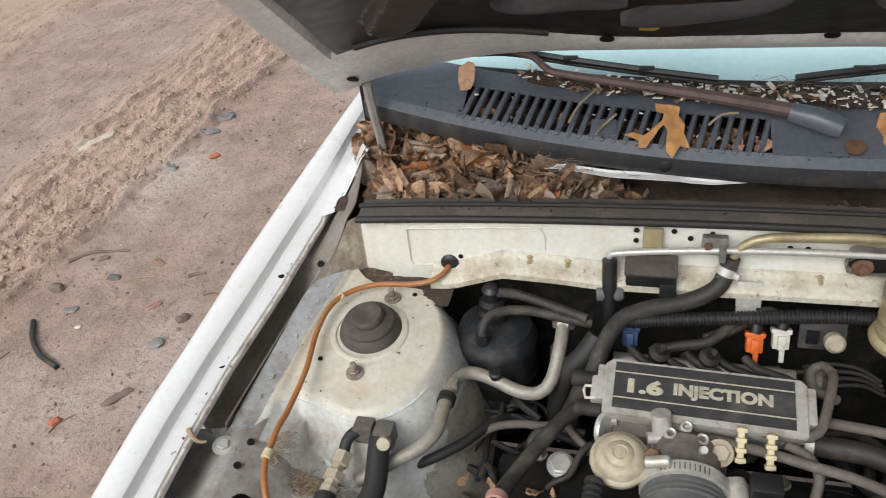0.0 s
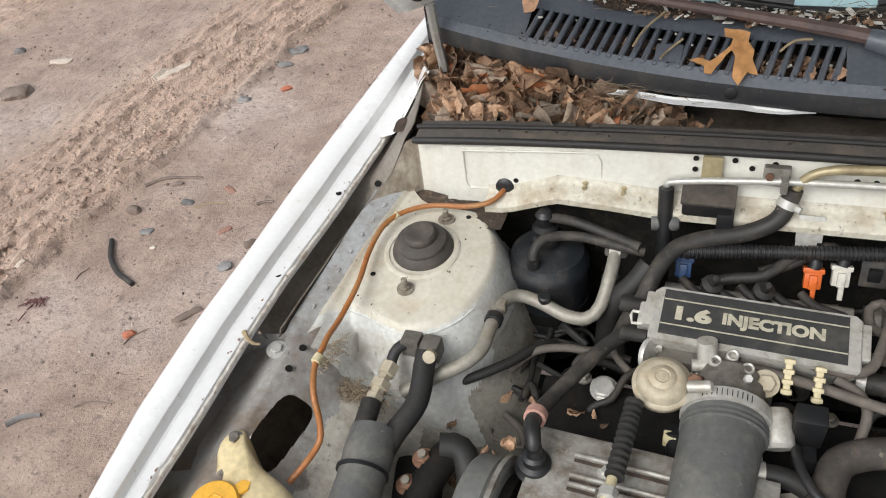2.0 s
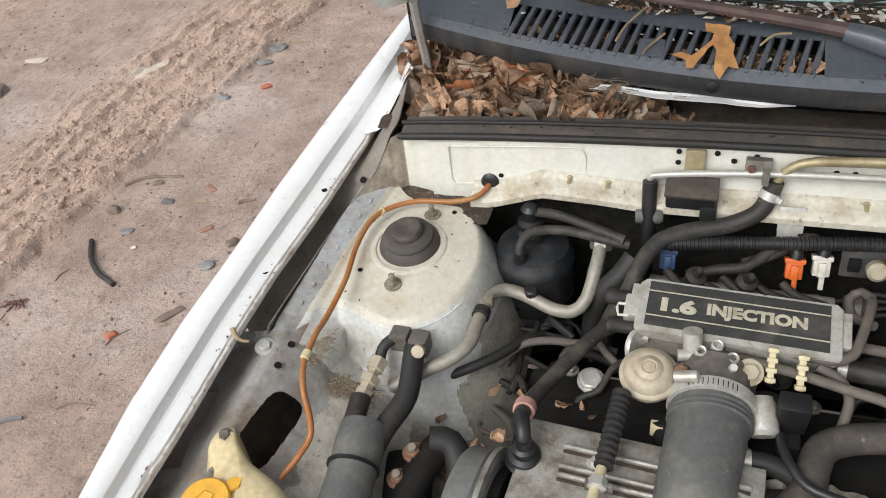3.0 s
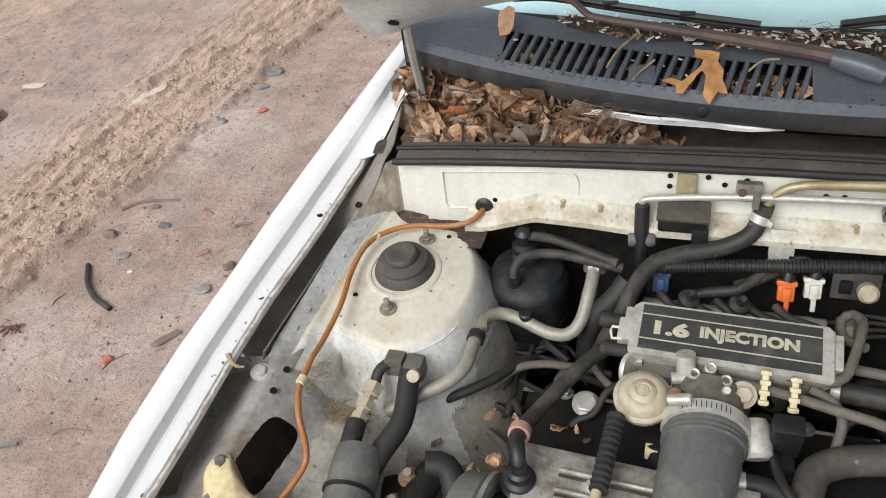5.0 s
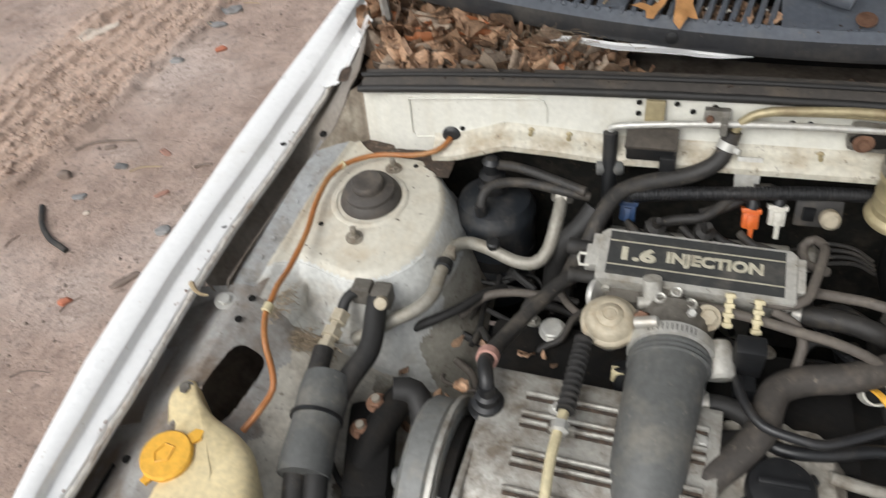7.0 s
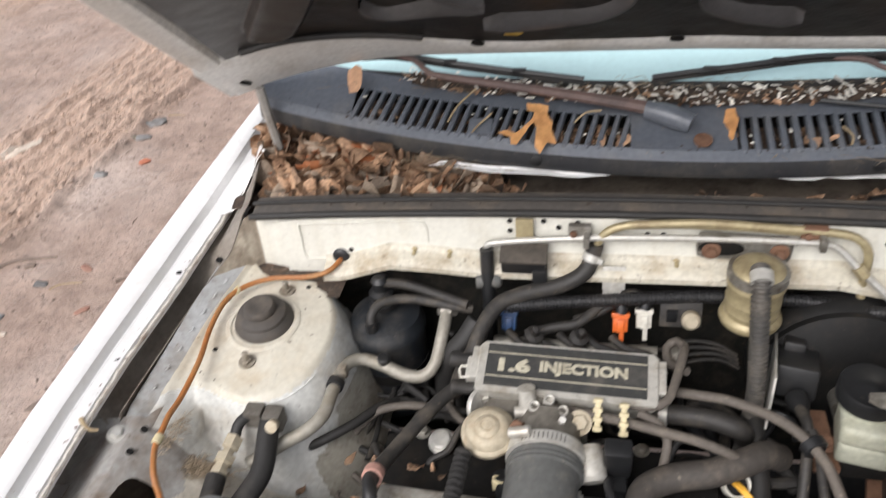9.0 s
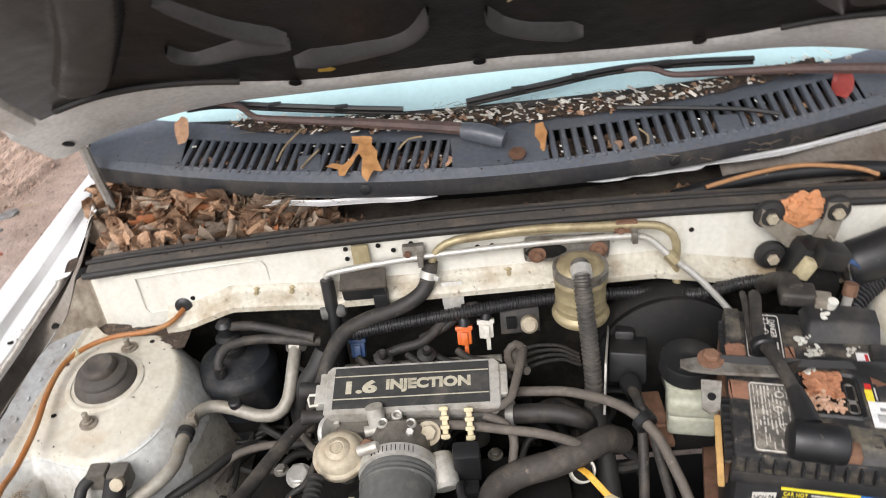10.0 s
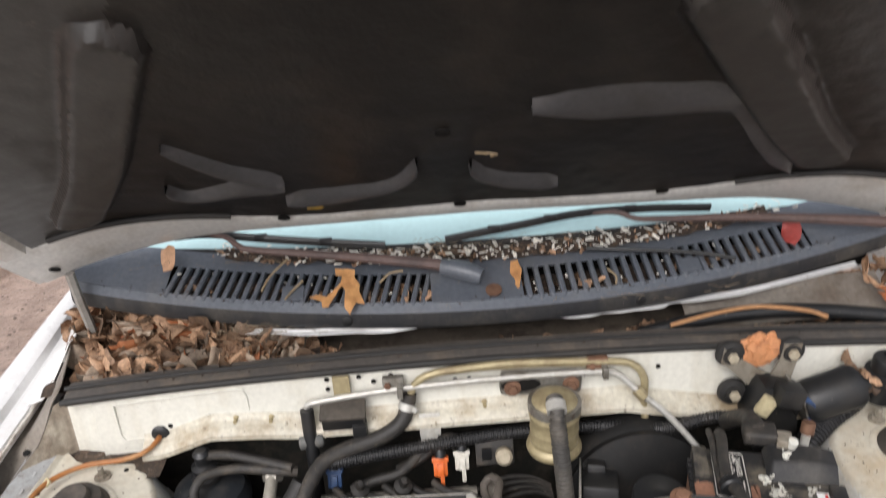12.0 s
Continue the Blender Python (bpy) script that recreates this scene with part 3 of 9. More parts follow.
def bay_side(side, upper):
    """The tower (upper) or the apron and rail round it, cut from one pressed surface."""
    xs, ys = (steps(-0.672, -0.405, 118), steps(-0.150, 0.166, 140)) if upper else (steps(-0.764, -0.372, 160), steps(-0.56, 0.10, 240))
    bm = sheet(lambda u, v: V(mirror_x(u, side), v, tower_height(mirror_x(u, side), v, side) - (0 if upper else 0.0008)), xs, ys, 0)

    if upper:
        for v in bm.verts:
            if abs(mirror_x(v.co.x, side) - crease_x(v.co.y)) < 0.00115:
                v.co.x = mirror_x(crease_x(v.co.y), side)

    def tower_here(x, y):
        return shoulder_gap(x, y) < 0.022 and y > -0.149

    def gone(c):
        x = mirror_x(c.x, side)
        if not tower_here(x, c.y) if upper else tower_here(x, c.y + 0.004) and shoulder_gap(x, c.y) < 0.017:
            return True
        if c.y > pocket_edge(x) or x < -0.659 + (c.y + 0.153) * 0.0935 and c.y > -0.155:
            return True
        if math.hypot(x - HOLE_X, c.y - HOLE_Y) < HOLE_R:
            return True
        if x < -0.757 or -0.345 < c.y < -0.236 and x < -0.702 + 0.004 * noise.noise((c.y * 25, 0, 0)) + 0.25 * max(0, -0.31 - c.y):
            return True
        return slot_gap(x, c.y) < 1 or (side > 0 and x > -0.42 and not upper)
    bmesh.ops.delete(bm, geom=[fc for fc in bm.faces if gone(fc.calc_center_median())], context="FACES")
    for v in bm.verts:
        if not v.is_boundary:
            continue
        x, r = mirror_x(v.co.x, side), math.hypot(mirror_x(v.co.x, side) - HOLE_X, v.co.y - HOLE_Y)
        q = slot_gap(x, v.co.y)
        strip = -0.659 + (v.co.y + 0.153) * 0.0935
        gap = shoulder_gap(x, v.co.y)
        if upper and 0.012 < gap < 0.034 and v.co.y < pocket_edge(x) - 0.008:
            if x < -0.524:
                v.co.y = lerp_rows(SHOULDER, x)[0] - 0.022
            else:
                f = 1.22 / (gap / 0.10 + 1)
                x, v.co.y = -0.524 + (x + 0.524) * f, v.co.y * f
                v.co.x = mirror_x(x, side)
            v.co.z = tower_height(v.co.x, v.co.y, side)
        elif abs(v.co.y - pocket_edge(x)) < 0.006:
            v.co.y = pocket_edge(x)
        elif v.co.y > -0.155 and abs(x - strip) < 0.004:
            v.co.x = mirror_x(strip - 0.001, side)
        elif r < HOLE_R + 0.004:
            v.co.x = mirror_x(HOLE_X + (x - HOLE_X) * HOLE_R / r, side)
            v.co.y = HOLE_Y + (v.co.y - HOLE_Y) * HOLE_R / r
        elif 0.3 < q < 1.9:
            q = q ** -0.25
            v.co.x = mirror_x(SLOT_X + 0.12 * (v.co.y - SLOT_Y) * q + (x - SLOT_X - 0.12 * (v.co.y - SLOT_Y)) * q, side)
            v.co.y = SLOT_Y + (v.co.y - SLOT_Y) * q
    for fc in bm.faces:
        c = fc.calc_center_median()
        x = mirror_x(c.x, side)
        if upper:
            fc.material_index = 2 if x < crease_x(c.y) else (1 if shoulder_gap(x, c.y) > -0.002 else 0)
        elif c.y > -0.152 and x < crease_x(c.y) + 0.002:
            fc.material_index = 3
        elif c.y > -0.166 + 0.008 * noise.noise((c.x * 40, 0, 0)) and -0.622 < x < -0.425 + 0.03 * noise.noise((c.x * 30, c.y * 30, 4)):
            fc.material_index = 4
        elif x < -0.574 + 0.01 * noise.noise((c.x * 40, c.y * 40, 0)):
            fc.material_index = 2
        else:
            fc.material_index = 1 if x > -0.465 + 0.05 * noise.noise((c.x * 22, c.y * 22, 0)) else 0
    return bm


for side in (-1, 1):
    t = part("strut_tower", bay_side(side, True), (BAY, SKIRT, STRIP), car, "cream painted strut tower with dirt", angle=60)
    part("apron", bay_side(side, False), (APRON, DIMAPRON, RAILWHITE, STRIP, SKIRT), t, "dusty grey inner apron with slotted rail", angle=60)
    ring = [(x, lerp_rows(SHOULDER, x)[0] - 0.0005) for x in steps(-0.626, -0.526, 30)] + [(-0.524 + 0.0945 * math.sin(a), -0.1145 * math.cos(a)) for a in steps(0.05, 1.05, 40)]
    part("pressed_line", tube([(mirror_x(x, side), y, tower_height(mirror_x(x, side), y, side) + 0.0002) for x, y in ring], 0.0013, 6, hard=True), SKIRT, t)
    hx = mirror_x(HOLE_X, side)
    tilt = (0.0, -0.12, 1)
    part("hole_rim", lathe([(0.0432, -0.014), (0.0432, -0.002), (0.0442, 0.0004), (0.0462, 0.0010), (0.049, 0.0006), (0.052, -0.0012)], at((hx, HOLE_Y, 0.7845), tilt), 48), BAY, t)
    for k in range(7):
        wy = -0.11 + 0.032 * k
        wx = crease_x(wy) - 0.012
        part("weld_mark", lathe([(0.0042, 0), (0.0034, 0.0007), (0.0024, 0.0002), (0, -0.0002)], at((mirror_x(wx, side), wy, tower_height(mirror_x(wx, side), wy, side) + 0.0004), (0.25 * side, -0.1, 1)), 12), STRIP, t)
    part("well", lathe([(0.0435, 0.0), (0.0435, -0.03), (0, -0.03)], at((hx, HOLE_Y, 0.776), tilt), 40), DARK, t)
    part("strut_cap", lathe([(0.0410, -0.016), (0.0420, -0.006), (0.0415, 0.003), (0.0392, 0.009), (0.0352, 0.013), (0.0338, 0.0145), (0.0346, 0.0170), (0.0335, 0.0195), (0.0285, 0.0220), (0.0240, 0.0235), (0.0215, 0.0240), (0.0220, 0.0265), (0.0212, 0.0315), (0.0190, 0.0340), (0.0125, 0.0345), (0.0115, 0.0340), (0, 0.0345)],
                            at((hx + 0.001, HOLE_Y + 0.004, 0.7815), tilt), 44), CAPR, t, "black rubber strut cap")
    for x, y in ((-0.533, -0.056), (-0.518, 0.072)):
        x = mirror_x(x, side)
        z = tower_height(x, y, side)
        part("nut", hexbolt(at((x, y, z + 0.001), tilt), 0.0072, 0.006, 0.0115), GREASEB, t)
        part("stud", lathe([(0.0040, 0), (0.0040, 0.019), (0.003, 0.020), (0, 0.020)], at((x, y, z), (0.05, -0.1, 1)), 12), GREASEB, t)


# ---- firewall ----
def seal_z(x):
    return 0.902 - 0.058 * (x - CX) ** 2 - 0.10 * max(0, abs(x - CX) - 0.5) ** 2


def flange_z(x):
    rows = [(-0.60, 0.806), (-0.50, 0.794), (-0.44, 0.798), (-0.37, 0.823), (-0.30, 0.820), (-0.24, 0.815), (0.22, 0.820), (0.32, 0.800), (0.4, 0.785), (0.7, 0.785)]
    return lerp_rows(rows, x)[0]


FY = 0.128
wall = part("firewall", sheet(lambda u, i: V(u, FY + (0.012, 0.0, -0.002, -0.004)[int(i)], mix(seal_z(u) - 0.006, flange_z(u) + 0.020 if u > -0.462 else 0.774, (0, 0.06, 0.8, 1.0)[int(i)])), steps(-0.533, 0.68, 90), range(4), 0), WALLPAINT, car, "white firewall panel with dust")
part("flange", sheet(lambda u, i: V(u, FY - (0.004, 0.006, 0.012, 0.026, 0.030, 0.030)[int(i)], flange_z(u) + (0.020, 0.014, 0.010, 0.005, 0.0, -0.008)[int(i)]), steps(-0.47, 0.68, 90), range(6), 0), mat("brown_stained_flange_paint", (0.58, 0.55, 0.46), 0.45, dirt=(0.30, 0.22, 0.125), dirt_amount=0.55, scale=13, bump=0.15, specks=0.5, streak=0.45), wall, "stained lower flange")
CORNER_LOW = [(0, -0.530, 0.131, 0.774), (1, -0.555, 0.137, 0.774), (2, -0.577, 0.138, 0.774), (3, -0.590, 0.128, 0.774), (4, -0.600, 0.115, 0.776), (4.5, -0.612, 0.104, 0.780), (5, -0.632, 0.084, 0.786)]
CORNER_TOP = [(0, -0.530, 0.131, 0.871), (1, -0.553, 0.138, 0.870), (2, -0.576, 0.142, 0.874), (3, -0.590, 0.135, 0.868), (4, -0.602, 0.125, 0.842), (4.5, -0.614, 0.113, 0.818), (5, -0.634, 0.085, 0.799)]
part("corner", sheet(lambda a, z: V(*lerp_rows(CORNER_LOW, a)).lerp(V(*lerp_rows(CORNER_TOP, a)), z), steps(0, 1.9, 12), steps(0, 1, 8), 0), WALLPAINT, wall, "dusty rounded corner of the firewall")
part("corner", sheet(lambda a, z: V(*lerp_rows(CORNER_LOW, a)).lerp(V(*lerp_rows(CORNER_TOP, a)), z), steps(1.9, 5, 26), steps(0, 1, 8), 0), SIDE, wall, "brown streaked corner of the firewall")
# leaf dirt, its colour darkened for the pocket's shade
part("pocket_floor", sheet(lambda u, v: V(u, v, 0.783 + 0.004 * noise.noise((u * 60, v * 60, 0))), steps(-0.62, -0.44, 24), steps(0.07, 0.14, 12), 0), DEEPFILL, wall)
part("sound_board", box((1.2, 0.02, 0.42), Matrix.Translation((0.04, FY + 0.045, 0.60)), 0.004), mat("dusty_black_felt", (0.018, 0.0175, 0.0155), 0.9, dirt=(0.05, 0.043, 0.033), dirt_amount=0.5, scale=30, bump=0.5, specks=0.3, spec=0.2), wall, "black sound-deadening board")

# pressed field, holes, studs
part("pressing", tube([(x, FY - 0.0022, z) for x, z in ((-0.503, 0.868), (-0.40, 0.876), (-0.330, 0.8805), (-0.320, 0.878), (-0.3155, 0.868), (-0.3145, 0.824), (-0.40, 0.814), (-0.498, 0.806), (-0.503, 0.815), (-0.503, 0.868))], 0.0014, 6, hard=True), WALLPAINT, wall)
for x, d in ((-0.43, 0.062), (-0.20, 0.012), (-0.20, 0.028), (-0.155, 0.012), (-0.135, 0.022), (-0.11, 0.014), (-0.02, 0.03), (0.0, 0.03), (-0.03, 0.072), (0.27, 0.03), (0.2, 0.02)):
    part("hole", lathe([(0.0035, 0), (0.0035, 0.0012), (0, 0.0012)], at((x, FY - 0.0035, seal_z(x) - d), (0, -1, 0)), 12), DARK, wall)
for x in (-0.335, -0.285, 0.02, 0.10):
    part("stud", lathe([(0.005, 0), (0.005, 0.003), (0.0028, 0.004), (0.0028, 0.012), (0, 0.012)], at((x, FY - 0.004, flange_z(x) + 0.012), (0, -1, 0)), 10), GOLD, wall)

# rubber seal on the firewall's top
def seal(us):
    prof = [(-0.004, -0.009), (-0.006, -0.004), (-0.006, 0.001), (0.002, 0.004), (0.012, 0.006), (0.014, 0.0045), (0.016, 0.0065), (0.030, 0.008), (0.036, 0.003), (0.036, -0.02)]
    return sheet(lambda u, i: V(u, FY + 0.004 + prof[int(i)][0], seal_z(u) + prof[int(i)][1]), us, range(len(prof)), 0)


hs = part("hood_seal", seal(steps(-0.570, 0.665, 80)), mat("brown_dusted_rubber", (0.075, 0.067, 0.06), 0.7, dirt=(0.15, 0.12, 0.09), dirt_amount=0.45, scale=20, bump=0.3, specks=0.25, speck_color=(0.2, 0.16, 0.11)), car, "grooved rubber hood seal with dust")
part("bead", tube([(u, FY - 0.003 + 0.0008 * noise.noise((u * 20, 0, 0)), seal_z(u) - 0.0005) for u in steps(-0.573, 0.668, 60)], 0.0048, 10), RUBBER, hs, "black rubber bead")
part("bead", tube([(u, FY + 0.019 + 0.001 * noise.noise((u * 12, 4, 0)), seal_z(u) + 0.0085) for u in steps(-0.573, 0.668, 60)], 0.0032, 8), RUBBER, hs, "black rubber bead")

# ---- plenum and cowl ----
def cowl_front(x):
    return 0.186 + 0.26 * (x - CX) ** 2


def cowl_top(x, d):
    """Height of the cowl d behind its front edge."""
    return 0.952 + 0.06 * (x - CX) ** 2 + 0.30 * d


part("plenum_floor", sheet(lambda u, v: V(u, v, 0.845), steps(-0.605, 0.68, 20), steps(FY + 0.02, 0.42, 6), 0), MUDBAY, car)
# near-black back sheet, the shade under the cowl put into its colour
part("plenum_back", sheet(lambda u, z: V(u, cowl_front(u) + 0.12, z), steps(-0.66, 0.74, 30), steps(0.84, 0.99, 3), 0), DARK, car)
SLOT_L, SLOT_R, SLOT_N = (-0.445, -0.045), (0.09, 0.545), 27
cowl = part("cowl_panel", sheet(lambda u, i: V(u, cowl_front(u) + (0.012, 0.004, 0.0, 0.002, 0.008, 0.014)[int(i)], cowl_top(u, 0.0) + (-0.036, -0.034, -0.026, -0.008, -0.002, 0.004)[int(i)]), steps(-0.60, 0.68, 80), range(6), 0.002), COWLP, car, "black plastic cowl with vent slots")
# front face: a darker, dusty copy of the plastic, its shade in the colour
cowl.data.materials.append(mat("shaded_dusty_cowl_front", (0.030, 0.031, 0.034), 0.5, dirt=(0.10, 0.09, 0.075), dirt_amount=0.4, scale=16, bump=0.2, specks=0.3, speck_color=(0.17, 0.14, 0.11), streak=0.3))
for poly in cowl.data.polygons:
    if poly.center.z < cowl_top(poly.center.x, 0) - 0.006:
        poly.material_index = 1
part("rear_strip", sheet(lambda u, i: V(u, cowl_front(u) + (0.070, 0.085, 0.105)[int(i)], cowl_top(u, (0.070, 0.085, 0.105)[int(i)])), steps(-0.60, 0.68, 80), range(3), 0.002), COWLP, cowl)
for a, b in ((-0.60, SLOT_L[0]), (SLOT_L[1], SLOT_R[0]), (SLOT_R[1], 0.68)):
    part("plain_panel", sheet(lambda u, d: V(u, cowl_front(u) + d, cowl_top(u, d) + 0.0005), steps(a, b, 12), steps(0.012, 0.072, 5), 0.002), COWLP, cowl)
for a, b in (SLOT_L, SLOT_R):
    for i in range(SLOT_N):
        x = mix(a, b, (i + 0.5) / SLOT_N)
        y, z, sl = cowl_front(x), cowl_top(x, 0), 0.52 * (x - CX)
        w = (b - a) / SLOT_N * 0.25
        bm = box((2 * w, 0.066, 0.010), Matrix.Translation((x, y + 0.042, cowl_top(x, 0.042) - 0.004)) @ Matrix.Rotation(math.atan(0.3), 4, "X") @ Matrix.Rotation(-0.2 if x < 0.05 else 0.02, 4, "Z"), 0.002, None, 0, 1)
        part("slat", bm, COWLP, cowl)

# white flange under the cowl
for rows in ([(-0.33, 0.210, 0.002), (-0.300, 0.212, 0.006), (-0.237, 0.200, 0.014), (-0.19, 0.199, 0.016), (-0.154, 0.197, 0.015), (-0.136, 0.190, 0.008), (-0.11, 0.186, 0.003), (-0.07, 0.193, 0.0025)],
             [(0.12, 0.200, 0.002), (0.16, 0.190, 0.003), (0.19, 0.192, 0.005), (0.207, 0.204, 0.014), (0.232, 0.200, 0.012), (0.256, 0.206, 0.017), (0.30, 0.210, 0.022), (0.312, 0.214, 0.006), (0.363, 0.216, 0.008), (0.42, 0.226, 0.014), (0.464, 0.236, 0.008), (0.60, 0.280, 0.012), (0.64, 0.292, 0.012)]):
    part("cowl_flange", sheet(lambda u, i: V(u, lerp_rows(rows, u)[0] + (-0.5 * lerp_rows(rows, u)[1] + 0.006, 0.0085, 0.011)[int(i)], 0.9155 + (0.0, 0.0005, 0.003)[int(i)]), steps(rows[0][0], rows[-1][0], 60), range(3), 0.001), WHITE, car, "white cowl flange edge")

# windscreen: an opaque pane, sky reflection put into its pale blue
GLASS = mat("pale_blue_green_windscreen", (0.46, 0.66, 0.68), 0.12, dirt=(0.36, 0.53, 0.55), dirt_amount=0.3, scale=4, bump=0.0, vary=0.03, spec=0.6)
part("windscreen", sheet(lambda u, v: V(u, 0.33 + 0.18 * (u - CX) ** 2 + 0.80 * v, 0.99 + 0.52 * v), steps(-0.62, 0.70, 30), steps(0, 1, 6), 0.004), GLASS, car, "opaque pale blue windscreen, dusty")
part("windscreen_rubber", tube([(u, 0.322 + 0.18 * (u - CX) ** 2, 0.987) for u in steps(-0.62, 0.70, 24)], 0.006, 8), RUBBER, car)

# ---- hood ----
HY, HZ, HS = 0.29, 1.056, 0.90            # rear edge, its height, its slope


def hood_edge(x):
    k = abs(x - CX)
    return HY + 0.03 * k + 0.16 * max(0, k - 0.35) ** 2


def hood_pt(x, s, lift=0.0):
    """A point s metres up the hood from its rear edge; lift: off the underside, away from the bay."""
    n = Vector((0, HS, 1)).normalized()
    d = Vector((0, -1, HS)).normalized()
    droop = -0.045 * max(0, (abs(x - CX) - 0.36) / 0.3) ** 2
    return V(x, hood_edge(x), HZ + (HY - hood_edge(x)) * HS) + d * s + n * (lift + droop)


def rim_wide(x):
    k = max(0, min(1, (abs(x - CX) - 0.22) / 0.36))
    return 0.085 * k * k * (3 - 2 * k)


hood = part("hood", sheet(lambda u, s: hood_pt(u, s, 0.022), steps(CX - 0.68, CX + 0.68, 40), steps(0, 0.98, 24), 0.003), WHITE, car, "open white hood leaning over the bay")
part("rim", sheet(lambda u, i: hood_pt(u, (0.0, -0.004, 0.004, 0.030, 0.042, 0.05)[int(i)] + (0 if i < 3 else rim_wide(u)), (0.02, 0.006, -0.002, -0.004, 0.002, 0.014)[int(i)]), steps(CX - 0.68, CX + 0.68, 60), range(6), 0), HOODRIM, hood, "dull grey hood edge")


BROAD = [((-0.312, 0.53), (-0.492, 0.14), 0.033), ((0.225, 0.54), (0.474, 0.163), 0.036)]


def broad(u, s):
    """Broad low ribs behind the lining."""
    best = 0.0
    for (ax, ay), (bx, by), w in BROAD:
        dx, dy = bx - ax, by - ay
        t = max(0, min(1, ((u - ax) * dx + (s - ay) * dy) / (dx * dx + dy * dy)))
        e = min(1.0, max(0.0, (1.15 - math.hypot(u - ax - t * dx, s - ay - t * dy) / w) / 0.30))
        best = max(best, e * e * (3 - 2 * e))
    return best


def lining(u, s):
    """The underside, with pressed ribs."""
    flat = 0.002 * noise.noise((u * 7, s * 7, 3)) + 0.0008 * noise.noise((u * 40, s * 40, 3))
    return hood_pt(u, s + rim_wide(u) * max(0, 1 - s / 0.3), flat - 0.018 * broad(u, s))


# smooth rib steel, its grey lifted for the light the facets catch
HOODPAINT = mat("smooth_hood_steel_catching_light", (0.066, 0.065, 0.067), 0.32, dirt=(0.040, 0.037, 0.034), dirt_amount=0.4, scale=14, bump=0.1, specks=0.2, speck_color=(0.03, 0.027, 0.024))
LINING_S = steps(0.046, 0.36, 80) + steps(0.365, 0.95, 90)
# broad bars and left edge: grazing sheen put into a paler grey
HOODBAR = mat("hood_bar_grazing_sheen", (0.040, 0.038, 0.036), 0.38, dirt=(0.023, 0.020, 0.018), dirt_amount=0.45, scale=10, bump=0.15, specks=0.3, speck_color=(0.09, 0.08, 0.07))
under = sheet(lining, steps(CX - 0.63, CX + 0.63, 260), LINING_S, 0)
for k, fc in enumerate(under.faces):
    u, s_ = CX - 0.63 + 1.26 * (k // (len(LINING_S) - 1) + 0.5) / 260, LINING_S[k % (len(LINING_S) - 1)]
    left = -0.312 + (0.53 - s_) * -0.18 / 0.39
    fc.material_index = 1 if broad(u, s_) > 0.30 or u < left else 0
part("lining", under, (HOODIN, HOODBAR), hood, "dark lined underside of the hood")


def pressed_rib(pts, w0, w1, side=1):
    """A facet that slopes up to a sharp lower edge, along a soft path on the underside."""
    path = smooth_path([(x, y, 0) for x, y in pts], 0.006)
    n = len(path) - 1

    def f(i, j):
        i, j = int(i), int(j)
        t = (path[min(i + 1, n)] - path[max(i - 1, 0)]).normalized()
        nx, ny = -t.y * side, t.x * side
        w = mix(w0, w1, i / n) * min(1, 0.25 + 6 * min(i, n - i) / n)
        d = (1.15 * w, 0.9 * w, 0.5 * w, 0.1 * w, -0.35 * w, -0.75 * w, -w, -w - 0.002)[j]
        up = (-0.002, 0.0012, 0.0050, 0.0088, 0.0116, 0.0126, 0.0120, -0.004)[j]
        u, s_ = path[i].x + nx * d, path[i].y + ny * d
        return hood_pt(u, s_ + rim_wide(u) * max(0, 1 - s_ / 0.3), -up)
    return sheet(f, range(n + 1), range(8), 0)


for pts, w0, w1, sd in (([(0.076, 0.354), (0.2, 0.356), (0.295, 0.356), (0.328, 0.332), (0.395, 0.215), (0.460, 0.096)], 0.028, 0.015, 1),
                        ([(-0.232, 0.122), (-0.160, 0.133), (-0.096, 0.150), (-0.066, 0.182), (-0.053, 0.225)], 0.019, 0.006, 1),
                        ([(-0.335, 0.325), (-0.308, 0.277), (-0.277, 0.232), (-0.225, 0.194)], 0.004, 0.014, 1),
                        ([(-0.368, 0.192), (-0.362, 0.166), (-0.340, 0.154), (-0.30, 0.170), (-0.265, 0.181), (-0.224, 0.179)], 0.007, 0.018, 1),
                        ([(0.016, 0.205), (0.030, 0.168), (0.062, 0.142), (0.10, 0.130), (0.136, 0.124)], 0.006, 0.019, 1)):
    part("pressed_rib", pressed_rib(pts, w0, w1, sd), HOODPAINT, hood, "smooth grey pressed rib", angle=50)
